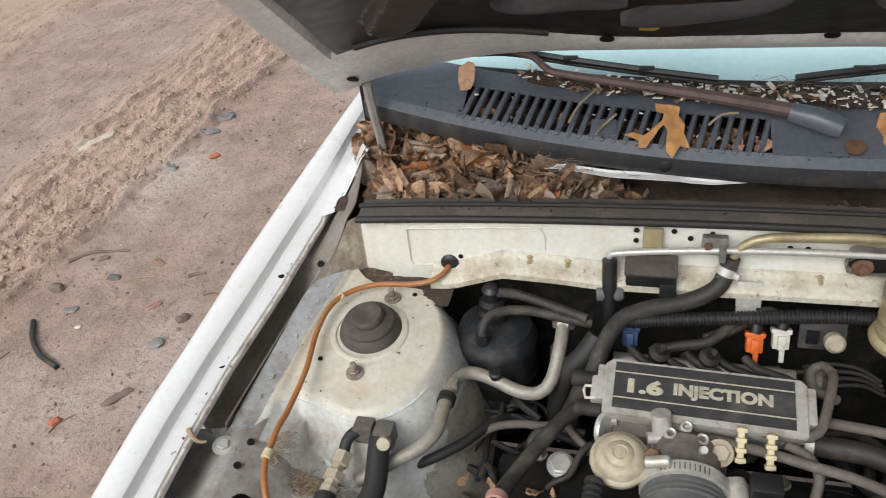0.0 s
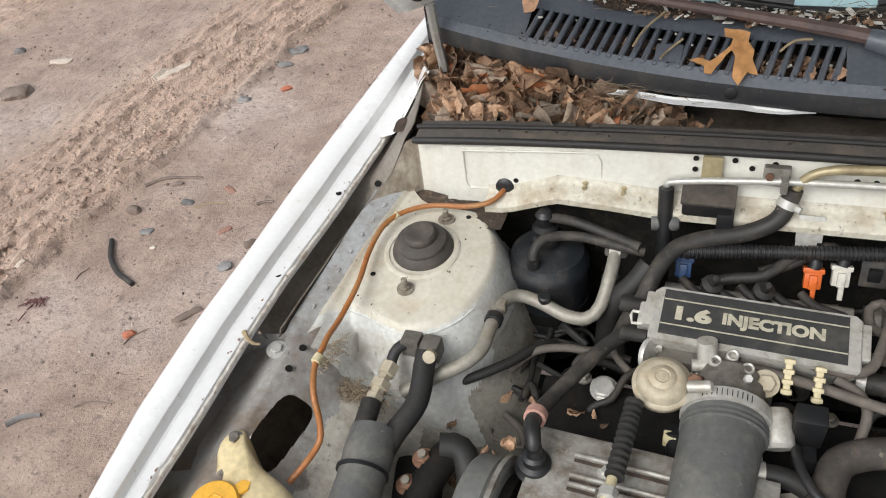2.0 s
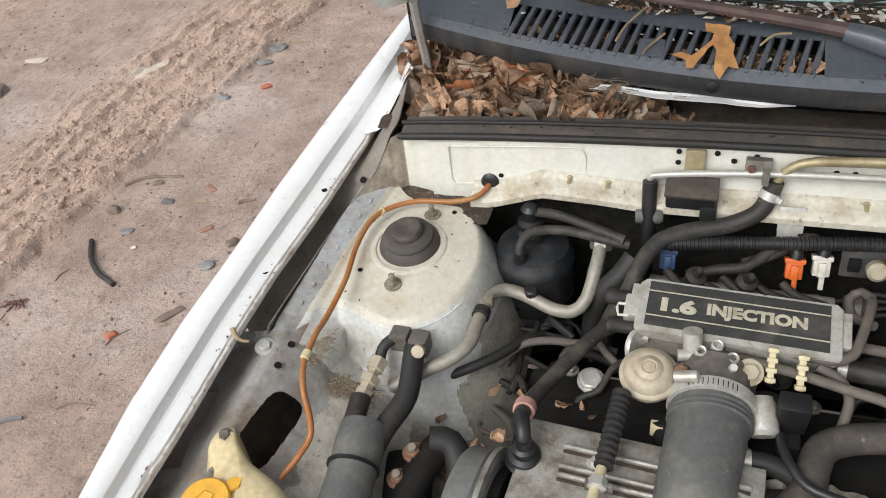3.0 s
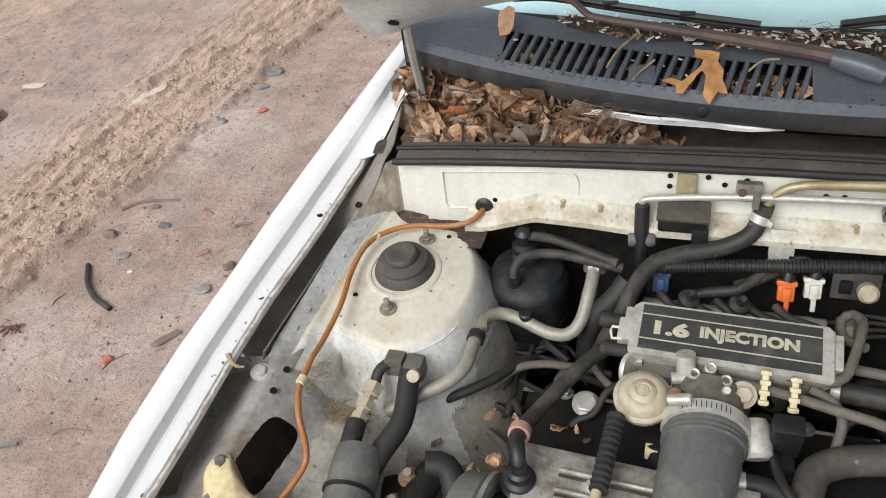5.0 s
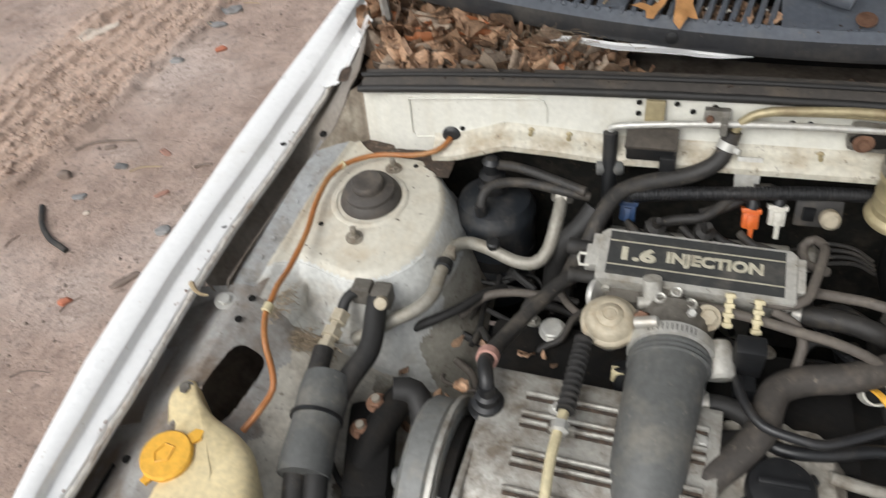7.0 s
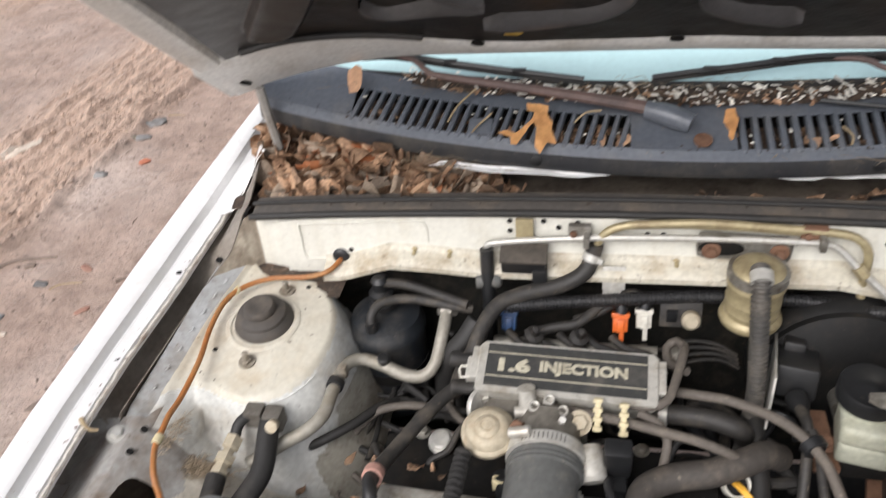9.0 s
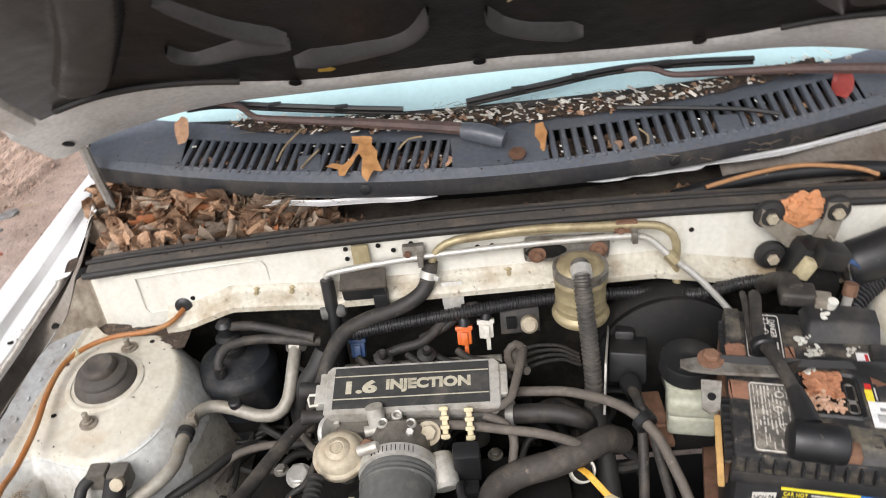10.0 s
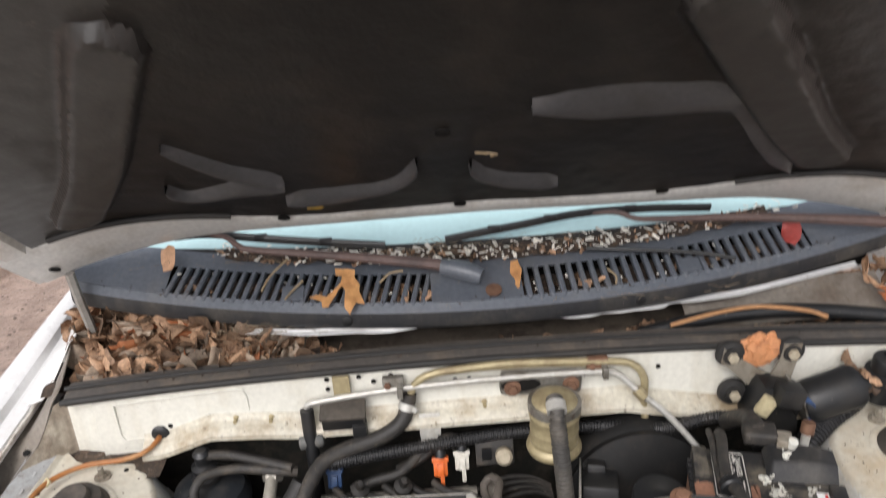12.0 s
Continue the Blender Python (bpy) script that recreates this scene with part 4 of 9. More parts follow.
for sx in (-1, 1):
    part("side_rim", sheet(lambda s, i: hood_pt(CX + sx * (0.68, 0.684, 0.67, 0.64, 0.628)[int(i)], s, (0.02, 0.006, -0.003, -0.003, 0.012)[int(i)]), steps(0, 0.98, 30), range(5), 0), HOODRIM, hood)
    if sx < 0:
        part("hinge", tube([(-0.574, 0.275, 0.905), (-0.575, 0.272, 0.929), (-0.578, 0.270, 0.966), (-0.580, 0.268, 1.010)], 0.007, 6), GREYBAY, car, "dirty steel hood hinge arm")
    else:
        hm = Matrix.Translation((0.730, 0.285, 0.955)) @ Matrix.Rotation(radians(31), 4, "X") @ Matrix.Rotation(radians(-12), 4, "Y")
        hg = part("hinge", slab([(-0.012, -0.075), (0.022, -0.080), (0.030, -0.06), (0.020, 0.0), (0.012, 0.06), (0.018, 0.09), (-0.012, 0.095), (-0.022, 0.03), (-0.020, -0.03)], 0.006, hm), WHITE, car, "white painted hood hinge plate")
        part("hinge_arm", tube([(0.700, 0.215, 0.89), (0.698, 0.25, 0.93), (0.696, 0.29, 0.98), (0.690, 0.31, 1.03)], 0.007, 8), GREYBAY, hg)
        part("pin", lathe([(0.014, 0), (0.014, 0.008), (0.010, 0.011), (0.010, 0.016), (0, 0.016)], hm @ Matrix.Translation((0.0, 0.07, 0.006)), 20), WHITE, hg)
        part("hole", lathe([(0.006, 0), (0.006, 0.001), (0, 0.001)], hm @ Matrix.Translation((-0.002, 0.005, 0.0062)), 14), DARK, hg)
        part("bolt", hexbolt(hm @ Matrix.Translation((0.004, -0.06, 0.006)), 0.009, 0.007, 0.013), STEEL, hg)
part("sticker", slab([(-0.012, -0.005), (0.006, -0.007), (0.013, 0.0), (0.008, 0.006), (-0.010, 0.005)], 0.001, Matrix.Translation(hood_pt(-0.20, 0.082, -0.002)) @ axis((0, -HS, -1))), STICKER, hood, "small yellow sticker scrap")
for x, s_ in ((-0.25, 0.052), (0.005, 0.052), (0.30, 0.056), (-0.60, 0.035), (0.66, 0.035), (-0.02, 0.30), (0.25, 0.50), (-0.30, 0.5)):
    part("hole", lathe([(0.009, 0), (0.009, 0.002), (0.005, 0.003), (0, 0.003)], Matrix.Translation(hood_pt(x, s_, -0.003)) @ axis((0, -HS, -1)), 16), DARK, hood)
part("twig", tube([hood_pt(0.02, 0.235, -0.004), hood_pt(0.032, 0.25, -0.012), hood_pt(0.045, 0.24, -0.01), hood_pt(0.04, 0.22, -0.004)], 0.0016, 6), CORK, hood)
for sx in (-1, 1):
    part("edge_strip", tube([hood_pt(CX + sx * mix(0.36, 0.60, t), 0.052 + rim_wide(CX + sx * mix(0.36, 0.60, t)) * 0.97, -0.004) for t in steps(0, 1, 8)], 0.005, 8), RUBBER, hood)

# unseen floor, front and near-black sides close the bay, its deep shade in their colour
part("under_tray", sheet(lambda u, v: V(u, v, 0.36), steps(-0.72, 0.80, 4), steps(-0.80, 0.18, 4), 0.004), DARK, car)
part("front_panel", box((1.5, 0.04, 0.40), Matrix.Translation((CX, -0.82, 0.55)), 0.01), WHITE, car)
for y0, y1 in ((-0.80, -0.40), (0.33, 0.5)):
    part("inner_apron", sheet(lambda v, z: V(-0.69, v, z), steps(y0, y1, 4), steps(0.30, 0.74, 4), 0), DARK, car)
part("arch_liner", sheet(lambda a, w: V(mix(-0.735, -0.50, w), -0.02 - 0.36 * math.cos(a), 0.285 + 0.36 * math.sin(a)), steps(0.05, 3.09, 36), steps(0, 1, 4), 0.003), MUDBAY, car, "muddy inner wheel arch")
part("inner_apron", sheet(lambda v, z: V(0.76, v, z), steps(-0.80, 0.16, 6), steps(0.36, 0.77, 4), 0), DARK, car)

for sx in (-1, 1):
    m = at((CX + sx * 0.70, -0.02, 0.285), (sx, 0, 0))
    wheel = part("wheel", lathe([(0.20, -0.08), (0.262, -0.085), (0.284, -0.06), (0.285, 0.06), (0.262, 0.085), (0.20, 0.08), (0.185, 0.06)], m, 40), RUBBER, car, "black front tyre")
    part("wheel_rim", lathe([(0.19, 0.05), (0.185, 0.062), (0.10, 0.045), (0.04, 0.055), (0, 0.055)], m, 32), STEEL, wheel)

FLAP = [(0.190, -0.650), (0.198, -0.638), (0.206, -0.622), (0.225, -0.604), (0.240, -0.593), (0.256, -0.590), (0.272, -0.602), (0.300, -0.632), (0.335, -0.650)]


def flap(y, k):
    a = lerp_rows(FENDER_IN, y)[0] - 0.006
    x = mix(a, lerp_rows(FLAP, y)[0], k)
    return V(x, y, max(lip_z(y) + 0.0115, rail_rise(x, y) + 0.008) + 0.0015 * noise.noise((y * 30, k * 3, 1)))


fp = part("fender_flap", sheet(flap, steps(0.190, 0.335, 44), steps(0, 1, 8), 0.0015), WHITE, car, "chipped white fender flange with bolt")
part("bolt", hexbolt(at(flap(0.237, 0.80), (0.1, -0.3, 1)), 0.0085, 0.006, 0.013), WHITE, fp)
part("rust_streak", tube([flap(0.225, 0.55) + V(0, 0, 0.0012), flap(0.215, 0.52) + V(0, 0, 0.0012), flap(0.205, 0.5) + V(0, 0, 0.001)], 0.0016, 5), RUST, fp)
part("dry_scrap", tube([(-0.683, -0.196, 0.806), (-0.676, -0.203, 0.805), (-0.668, -0.206, 0.800), (-0.660, -0.203, 0.797)], lambda t: 0.0035 - 0.002 * t, 6), CORK, car)

# ---- engine bay, near side ----
ORANGE = mat("orange_brown_plastic_tube", (0.37, 0.14, 0.04), 0.4, dirt=(0.36, 0.20, 0.08), dirt_amount=0.5, scale=16, bump=0.05)
CREAM = mat("yellowed_translucent_plastic", (0.74, 0.62, 0.37), 0.42, dirt=(0.50, 0.37, 0.17), dirt_amount=0.45, scale=9, bump=0.04)
YELLOW = mat("yellow_cap_plastic", (0.78, 0.42, 0.05), 0.4, dirt=(0.55, 0.30, 0.05), dirt_amount=0.3, scale=30, bump=0.1)
CLIP = mat("aged_ivory_nylon", (0.55, 0.48, 0.30), 0.5, dirt=(0.3, 0.24, 0.13), dirt_amount=0.3, scale=40, bump=0.1)
REDPLUG = mat("orange_connector_plastic", (0.70, 0.14, 0.02), 0.4, dirt=(0.3, 0.08, 0.03), dirt_amount=0.25, scale=50, bump=0.05)
WHITEPLUG = mat("off_white_connector_plastic", (0.62, 0.60, 0.53), 0.45, dirt=(0.3, 0.25, 0.18), dirt_amount=0.3, scale=50, bump=0.05)
BLUEPLUG = mat("dark_blue_connector_plastic", (0.03, 0.07, 0.17), 0.4, dirt=(0.03, 0.04, 0.07), dirt_amount=0.3, scale=50, bump=0.05)
LETTER = mat("worn_cream_lettering", (0.46, 0.43, 0.33), 0.55, dirt=(0.2, 0.175, 0.125), dirt_amount=0.4, scale=60, bump=0.0)
PLATE = mat("worn_black_badge_paint", (0.034, 0.035, 0.034), 0.55, dirt=(0.11, 0.10, 0.085), dirt_amount=0.4, scale=28, bump=0.1)
DUCT = mat("dusty_grey_air_duct_rubber", (0.10, 0.102, 0.098), 0.55, dirt=(0.19, 0.175, 0.145), dirt_amount=0.45, scale=20, bump=0.25, specks=0.3, speck_color=(0.26, 0.23, 0.19))
BRASS = mat("corroded_pale_brass", (0.44, 0.385, 0.285), 0.55, 0.1, dirt=(0.36, 0.27, 0.17), dirt_amount=0.45, scale=40, bump=0.3)
GREASE = mat("oily_grey_alloy", (0.32, 0.305, 0.27), 0.42, 0.5, dirt=(0.10, 0.08, 0.058), dirt_amount=0.55, scale=26, bump=0.5, specks=0.45)
# dark casting, its colour taken down for the shaded recess above the duct
CASTDARK = mat("dark_speckled_casting", (0.15, 0.138, 0.118), 0.5, 0.2, dirt=(0.06, 0.046, 0.034), dirt_amount=0.5, scale=34, bump=0.5, specks=0.3, speck_color=(0.3, 0.27, 0.22))
CANISTER = mat("blue_black_dusty_plastic", (0.018, 0.021, 0.025), 0.42, dirt=(0.075, 0.068, 0.06), dirt_amount=0.45, scale=24, bump=0.15, specks=0.25, speck_color=(0.2, 0.17, 0.14))
GREASEDIRT = mat("greasy_dirt_on_alloy", (0.30, 0.28, 0.24), 0.6, 0.1, dirt=(0.11, 0.085, 0.06), dirt_amount=0.55, scale=30, bump=0.6, specks=0.5, speck_color=(0.32, 0.27, 0.2))
COVER = mat("dusty_ribbed_cover_alloy", (0.37, 0.357, 0.322), 0.45, 0.25, dirt=(0.13, 0.10, 0.07), dirt_amount=0.55, scale=30, bump=0.5, specks=0.5, speck_color=(0.12, 0.085, 0.055))
DUSTHOSE = mat("tan_dusted_hose_rubber", (0.105, 0.090, 0.076), 0.7, dirt=(0.17, 0.145, 0.115), dirt_amount=0.4, scale=40, bump=0.3, specks=0.25, speck_color=(0.26, 0.22, 0.17))
BROWNHOSE = mat("brown_grey_coolant_rubber", (0.055, 0.048, 0.042), 0.65, dirt=(0.12, 0.10, 0.08), dirt_amount=0.45, scale=40, bump=0.3, specks=0.3, speck_color=(0.2, 0.17, 0.13))
BOOSTER = mat("matt_black_booster_paint", (0.012, 0.012, 0.012), 0.6, dirt=(0.035, 0.03, 0.025), dirt_amount=0.4, scale=24, bump=0.15, specks=0.2, spec=0.25)
PINK = mat("faded_pink_clamp", (0.48, 0.27, 0.22), 0.6, dirt=(0.3, 0.2, 0.15), dirt_amount=0.3, scale=60, bump=0.1)


def hose(name, pts, r, m, label, group="engine bay hoses", clamp=(), **k):
    """A hose of its own, with clamps at some of its points."""
    h = tagged(part(name, tube(pts, r, **k), m), label, name.split("_")[-1], group)
    p = [Vector(q) for q in pts]
    for i in clamp:
        d = (p[min(i + 1, len(p) - 1)] - p[max(i - 1, 0)]).normalized()
        c = part("hose_clamp", lathe([(r + 0.0004, -0.005), (r + 0.0018, -0.005), (r + 0.0018, 0.005), (r + 0.0004, 0.005)], at(p[i], d), 24), STEEL, h, "bright steel band clamp")
        part("clamp_screw", box((0.009, 0.006, 0.007), at(p[i], d) @ Matrix.Translation((r + 0.004, 0, 0)), 0.001), STEEL, c)
    return h


def lettering(name, text, wide, high, m, material, parent, depth=0.0004, shear=0.0, weight=0.0):
    """Raised words in the built-in font, of a width and height, in the plane of m."""
    c = bpy.data.curves.new(name, "FONT")
    c.body, c.size, c.extrude, c.offset, c.shear, c.align_x, c.align_y = text, 1.0, 0.01, weight, shear, "CENTER", "CENTER"
    c.resolution_u = 3
    tmp = bpy.data.objects.new(name, c)
    scene.collection.objects.link(tmp)
    me = bpy.data.meshes.new_from_object(tmp.evaluated_get(bpy.context.evaluated_depsgraph_get()))
    bpy.data.objects.remove(tmp)
    xs, ys = [v.co.x for v in me.vertices], [v.co.y for v in me.vertices]
    mid = Vector(((min(xs) + max(xs)) / 2, (min(ys) + max(ys)) / 2, 0))
    me.transform(m @ Matrix.Diagonal((wide / (max(xs) - min(xs)), high / (max(ys) - min(ys)), depth / 0.01, 1)) @ Matrix.Translation(-mid))
    me.materials.clear()
    me.materials.append(material)
    ob = new(name, me)
    ob.parent = parent
    return ob


# intake plenum with its badge
def intake_plenum():
    th = thing("intake_plenum", "cast alloy intake plenum with black lettered badge", "engine part")
    m = Matrix.Translation((-0.116, -0.050, 0.787)) @ Matrix.Rotation(radians(-2), 4, "Z") @ Matrix.Rotation(radians(14), 4, "X")
    w, d = 0.110, 0.0355
    out = [(-w + 0.004, -d), (w - 0.004, -d), (w, -d + 0.004), (w, d - 0.006), (w - 0.006, d), (-w + 0.006, d), (-w, d - 0.006), (-w, -d + 0.004)]
    bm = bmesh.new()
    rings = []
    for z, k in ((-0.052, 0.80), (-0.026, 0.94), (-0.012, 1.0), (-0.0018, 1.0), (0.0, 0.985)):
        rings.append([bm.verts.new(m @ Vector((x * k, y * (k if k > 0.9 else 0.75), z))) for x, y in out])
    n = len(out)
    for a, b in zip(rings, rings[1:]):
        for j in range(n):
            bm.faces.new((a[j], a[(j + 1) % n], b[(j + 1) % n], b[j]))
    bm.faces.new(rings[-1])
    bm.faces.new(rings[0][::-1])
    part("body", bm, ALU, th, angle=30)
    badge = part("badge", slab([(-0.099, -0.0275), (0.0965, -0.0275), (0.0965, 0.0315), (-0.099, 0.0315)], 0.0012, m @ Matrix.Translation((0, 0, 0.0002))), PLATE, th, "worn black badge plate")
    for y in (-0.0145, 0.0185):
        part("stripe", slab([(-0.0985, y - 0.0007), (0.096, y - 0.0007), (0.096, y + 0.0007), (-0.0985, y + 0.0007)], 0.0006, m @ Matrix.Translation((0, 0, 0.0014))), LETTER, badge)
    lettering("lettering", "1.6", 0.040, 0.0190, m @ Matrix.Translation((-0.0635, 0.0022, 0.0016)), LETTER, badge, 0.0004, 0.0, 0.05)
    lettering("lettering", "INJECTION", 0.106, 0.0195, m @ Matrix.Translation((0.0205, 0.0018, 0.0016)), LETTER, badge, 0.0004, 0.0, 0.05)
    for sx in (-1, 1):
        part("end_lug", box((0.012, 0.045, 0.014), m @ Matrix.Translation((sx * 0.113, 0.006, -0.010)), 0.002), ALU, th)
    part("front_web", slab([(-0.02, 0.0), (0.006, 0.0), (0.006, 0.045), (0.0, 0.045)], 0.004, m @ Matrix.Translation((-0.098, -0.036, -0.058)) @ Matrix.Rotation(radians(90), 4, "X")), ALU, th)
    part("end_lug", box((0.016, 0.03, 0.02), m @ Matrix.Translation((-0.117, 0.0, -0.016)), 0.003), ALU, th)
    part("bracket", tube([m @ Vector(q) for q in ((-0.112, 0.000, -0.008), (-0.132, 0.000, -0.008), (-0.133, -0.006, -0.008), (-0.130, -0.016, -0.008), (-0.112, -0.014, -0.008))], 0.0018, 6, hard=True), WHITEPLUG, th)
    part("hose_stub", lathe([(0.009, 0), (0.009, 0.022), (0.0105, 0.024), (0.0105, 0.036), (0.008, 0.038), (0, 0.038)], m @ Matrix.Translation((-0.112, 0.016, -0.02)) @ axis((-1, 0, 0)), 16), RUBBER, th)
    part("hose_stub", lathe([(0.008, 0), (0.008, 0.022), (0.0095, 0.024), (0.0095, 0.030), (0, 0.030)], m @ Matrix.Translation((-0.112, -0.022, -0.024)) @ axis((-1, 0, 0)), 16), RUBBER, th)
    for i in range(4):
        x = mix(-0.195, -0.045, i / 3)
        part("runner", tube([(x, -0.03, 0.750), (x, 0.0, 0.725), (x, 0.03, 0.67), (x, 0.03, 0.60)], 0.019, 14), GREASE, th)
    part("throat", tube([(-0.15, -0.07, 0.748), (-0.145, -0.09, 0.742), (-0.14, -0.12, 0.738)], 0.030, 24), CASTDARK, th)
    part("neck", box((0.10, 0.06, 0.05), Matrix.Translation((-0.165, -0.065, 0.735)), 0.01), CASTDARK, th)


intake_plenum()


def throttle_body():
    th = thing("throttle_unit", "alloy throttle body with brass fittings", "engine part")
    ax = Vector((-0.02, -0.9, -0.18))
    m = at((-0.135, -0.118, 0.742), ax)
    part("housing", lathe([(0.030, -0.03), (0.036, -0.024), (0.036, -0.012), (0.040, -0.010), (0.040, 0.0), (0.041, 0.004), (0.041, 0.02), (0, 0.02)], m, 36), CASTDARK, th)
    for a_ in range(5):
        part("housing_rib", box((0.006, 0.012, 0.022), m @ Matrix.Rotation(a_ * 0.5 - 2.6, 4, "Z") @ Matrix.Translation((0.037, 0, -0.018)), 0.001, None, 0, 1), ALU, th)
    part("spindle", tube([(-0.19, -0.112, 0.752), (-0.16, -0.112, 0.752)], 0.006, 10), STEEL, th)
    part("return_spring", tube([(-0.186 + 0.0007 * k, -0.112 + 0.010 * math.cos(k * 0.8), 0.752 + 0.010 * math.sin(k * 0.8)) for k in range(32)], 0.0011, 5, hard=True), STEEL, th)
    part("stop_screw", hexbolt(at((-0.118, -0.118, 0.776), (0.1, -0.5, 0.8)), 0.005, 0.012), STEEL, th)
    part("flange", box((0.085, 0.03, 0.05), Matrix.Translation((-0.13, -0.095, 0.735)), 0.006), GREASE, th)
    for x, y, z in ((-0.152, -0.098, 0.770), (-0.118, -0.100, 0.768), (-0.135, -0.088, 0.772)):
        part("port", lathe([(0.0068, 0), (0.0068, 0.010), (0.0055, 0.0115), (0.0038, 0.0105), (0.0036, 0.004), (0, 0.004)], at((x, y, z), (0.1, -0.3, 1)), 16), ALU, th)
    part("vacuum_tee", tube([(-0.158, -0.095, 0.757), (-0.16, -0.088, 0.775), (-0.162, -0.083, 0.79)], 0.011, 14), ALU, th)
    part("side_stub", tube([(-0.175, -0.10, 0.765), (-0.158, -0.097, 0.765)], 0.007, 12), ALU, th)
    part("fitting", hexbolt(at((-0.167, -0.122, 0.762), (-0.2, -0.6, 0.8)), 0.010, 0.014), RUST, th, "rusty hex fitting")
    part("fitting", hexbolt(at((-0.098, -0.105, 0.760), (0.1, -0.6, 0.8)), 0.010, 0.008, 0.015), BRASS, th, "brass hex fitting")
    part("idle_valve", lathe([(0.0, -0.02), (0.014, -0.02), (0.017, -0.012), (0.017, 0.018), (0.013, 0.022), (0, 0.022)], at((-0.083, -0.145, 0.738), (0.15, -0.8, -0.4)), 24), ALU, th)
    part("lever", lathe([(0.019, 0), (0.020, 0.003), (0.019, 0.006), (0, 0.006)], at((-0.225, -0.085, 0.755), (1, -0.4, 0.3)), 20), STEEL, th)
    # the position sensor with its lead
    sen = part("position_sensor", box((0.032, 0.024, 0.050), Matrix.Translation((-0.053, -0.140, 0.745)) @ Matrix.Rotation(0.15, 4, "X"), 0.004), BLACK, th, "black plastic sensor")
    part("sensor_plug", box((0.024, 0.022, 0.022), Matrix.Translation((-0.053, -0.158, 0.712)), 0.003), BLACK, sen)
    part("sensor_lead", tube([(-0.054, -0.165, 0.70), (-0.046, -0.20, 0.70), (-0.015, -0.225, 0.705), (0.03, -0.222, 0.705), (0.08, -0.205, 0.70), (0.13, -0.20, 0.69)], 0.0075, 12), BLACK, sen)


throttle_body()

# air duct
duct = tagged(part("air_duct", tube([(-0.134, -0.137, 0.744), (-0.135, -0.155, 0.742), (-0.139, -0.20, 0.738), (-0.145, -0.26, 0.728), (-0.148, -0.31, 0.700), (-0.146, -0.345, 0.655), (-0.14, -0.37, 0.60), (-0.13, -0.39, 0.52)], lambda t: 0.0430 - 0.008 * min(1, t * 1.6) + 0.003 * math.sin(t * 14) * (t > 0.6), 32), DUCT), "thick grey rubber air intake duct", "duct")
m = at((-0.1345, -0.146, 0.7435), (0, -1, -0.1))
c = part("hose_clamp", lathe([(0.043, -0.007), (0.0468, -0.007), (0.0468, 0.007), (0.043, 0.007)], m, 40), STEEL, duct, "bright worm-drive clamp")
for k in range(11):
    part("slot", box((0.0010, 0.0008, 0.008), m @ Matrix.Rotation(radians(62 + 6.2 * k), 4, "Z") @ Matrix.Translation((0.0468, 0, 0)), 0, None, 0, 1), DARK, c)
part("clamp_screw", lathe([(0.0, -0.012), (0.0065, -0.012), (0.0065, 0.010), (0.005, 0.013), (0, 0.013)], at((-0.164, -0.148, 0.788), (1, -0.1, 0.4)), 14), STEEL, c)
for d in (0.012, 0.018, 0.024):
    part("ridge", lathe([(0.0425, -0.0015), (0.0450, 0), (0.0425, 0.0015)], at((-0.135, -0.146 - d, 0.7425 - d * 0.1), (0, -1, -0.1)), 36), DUCT, duct)

# round pressure valve
valve = thing("pressure_valve", "round corroded brass-coloured pressure valve", "engine part")
m = at((-0.203, -0.130, 0.760), (0.0, -0.25, 1))
part("cap", lathe([(0.0295, -0.007), (0.0320, -0.004), (0.0325, 0.0), (0.0325, 0.003), (0.0305, 0.0055), (0.0285, 0.0065), (0.0265, 0.0120), (0.0225, 0.0165), (0.0165, 0.0185), (0.0150, 0.0180), (0.0140, 0.0195), (0.0085, 0.0215), (0.0070, 0.0205), (0.0060, 0.0220), (0, 0.0225)], m, 40), BRASS, valve)
part("body", lathe([(0.012, -0.05), (0.018, -0.03), (0.026, -0.012), (0.031, -0.007)], m, 28), GREASE, valve)
part("foot", box((0.014, 0.010, 0.018), Matrix.Translation((-0.188, -0.172, 0.722)), 0.002), CLIP, valve)
part("stem", tube([(-0.185, -0.165, 0.73), (-0.18, -0.175, 0.70), (-0.178, -0.18, 0.66)], 0.011, 14), BLACK, valve)


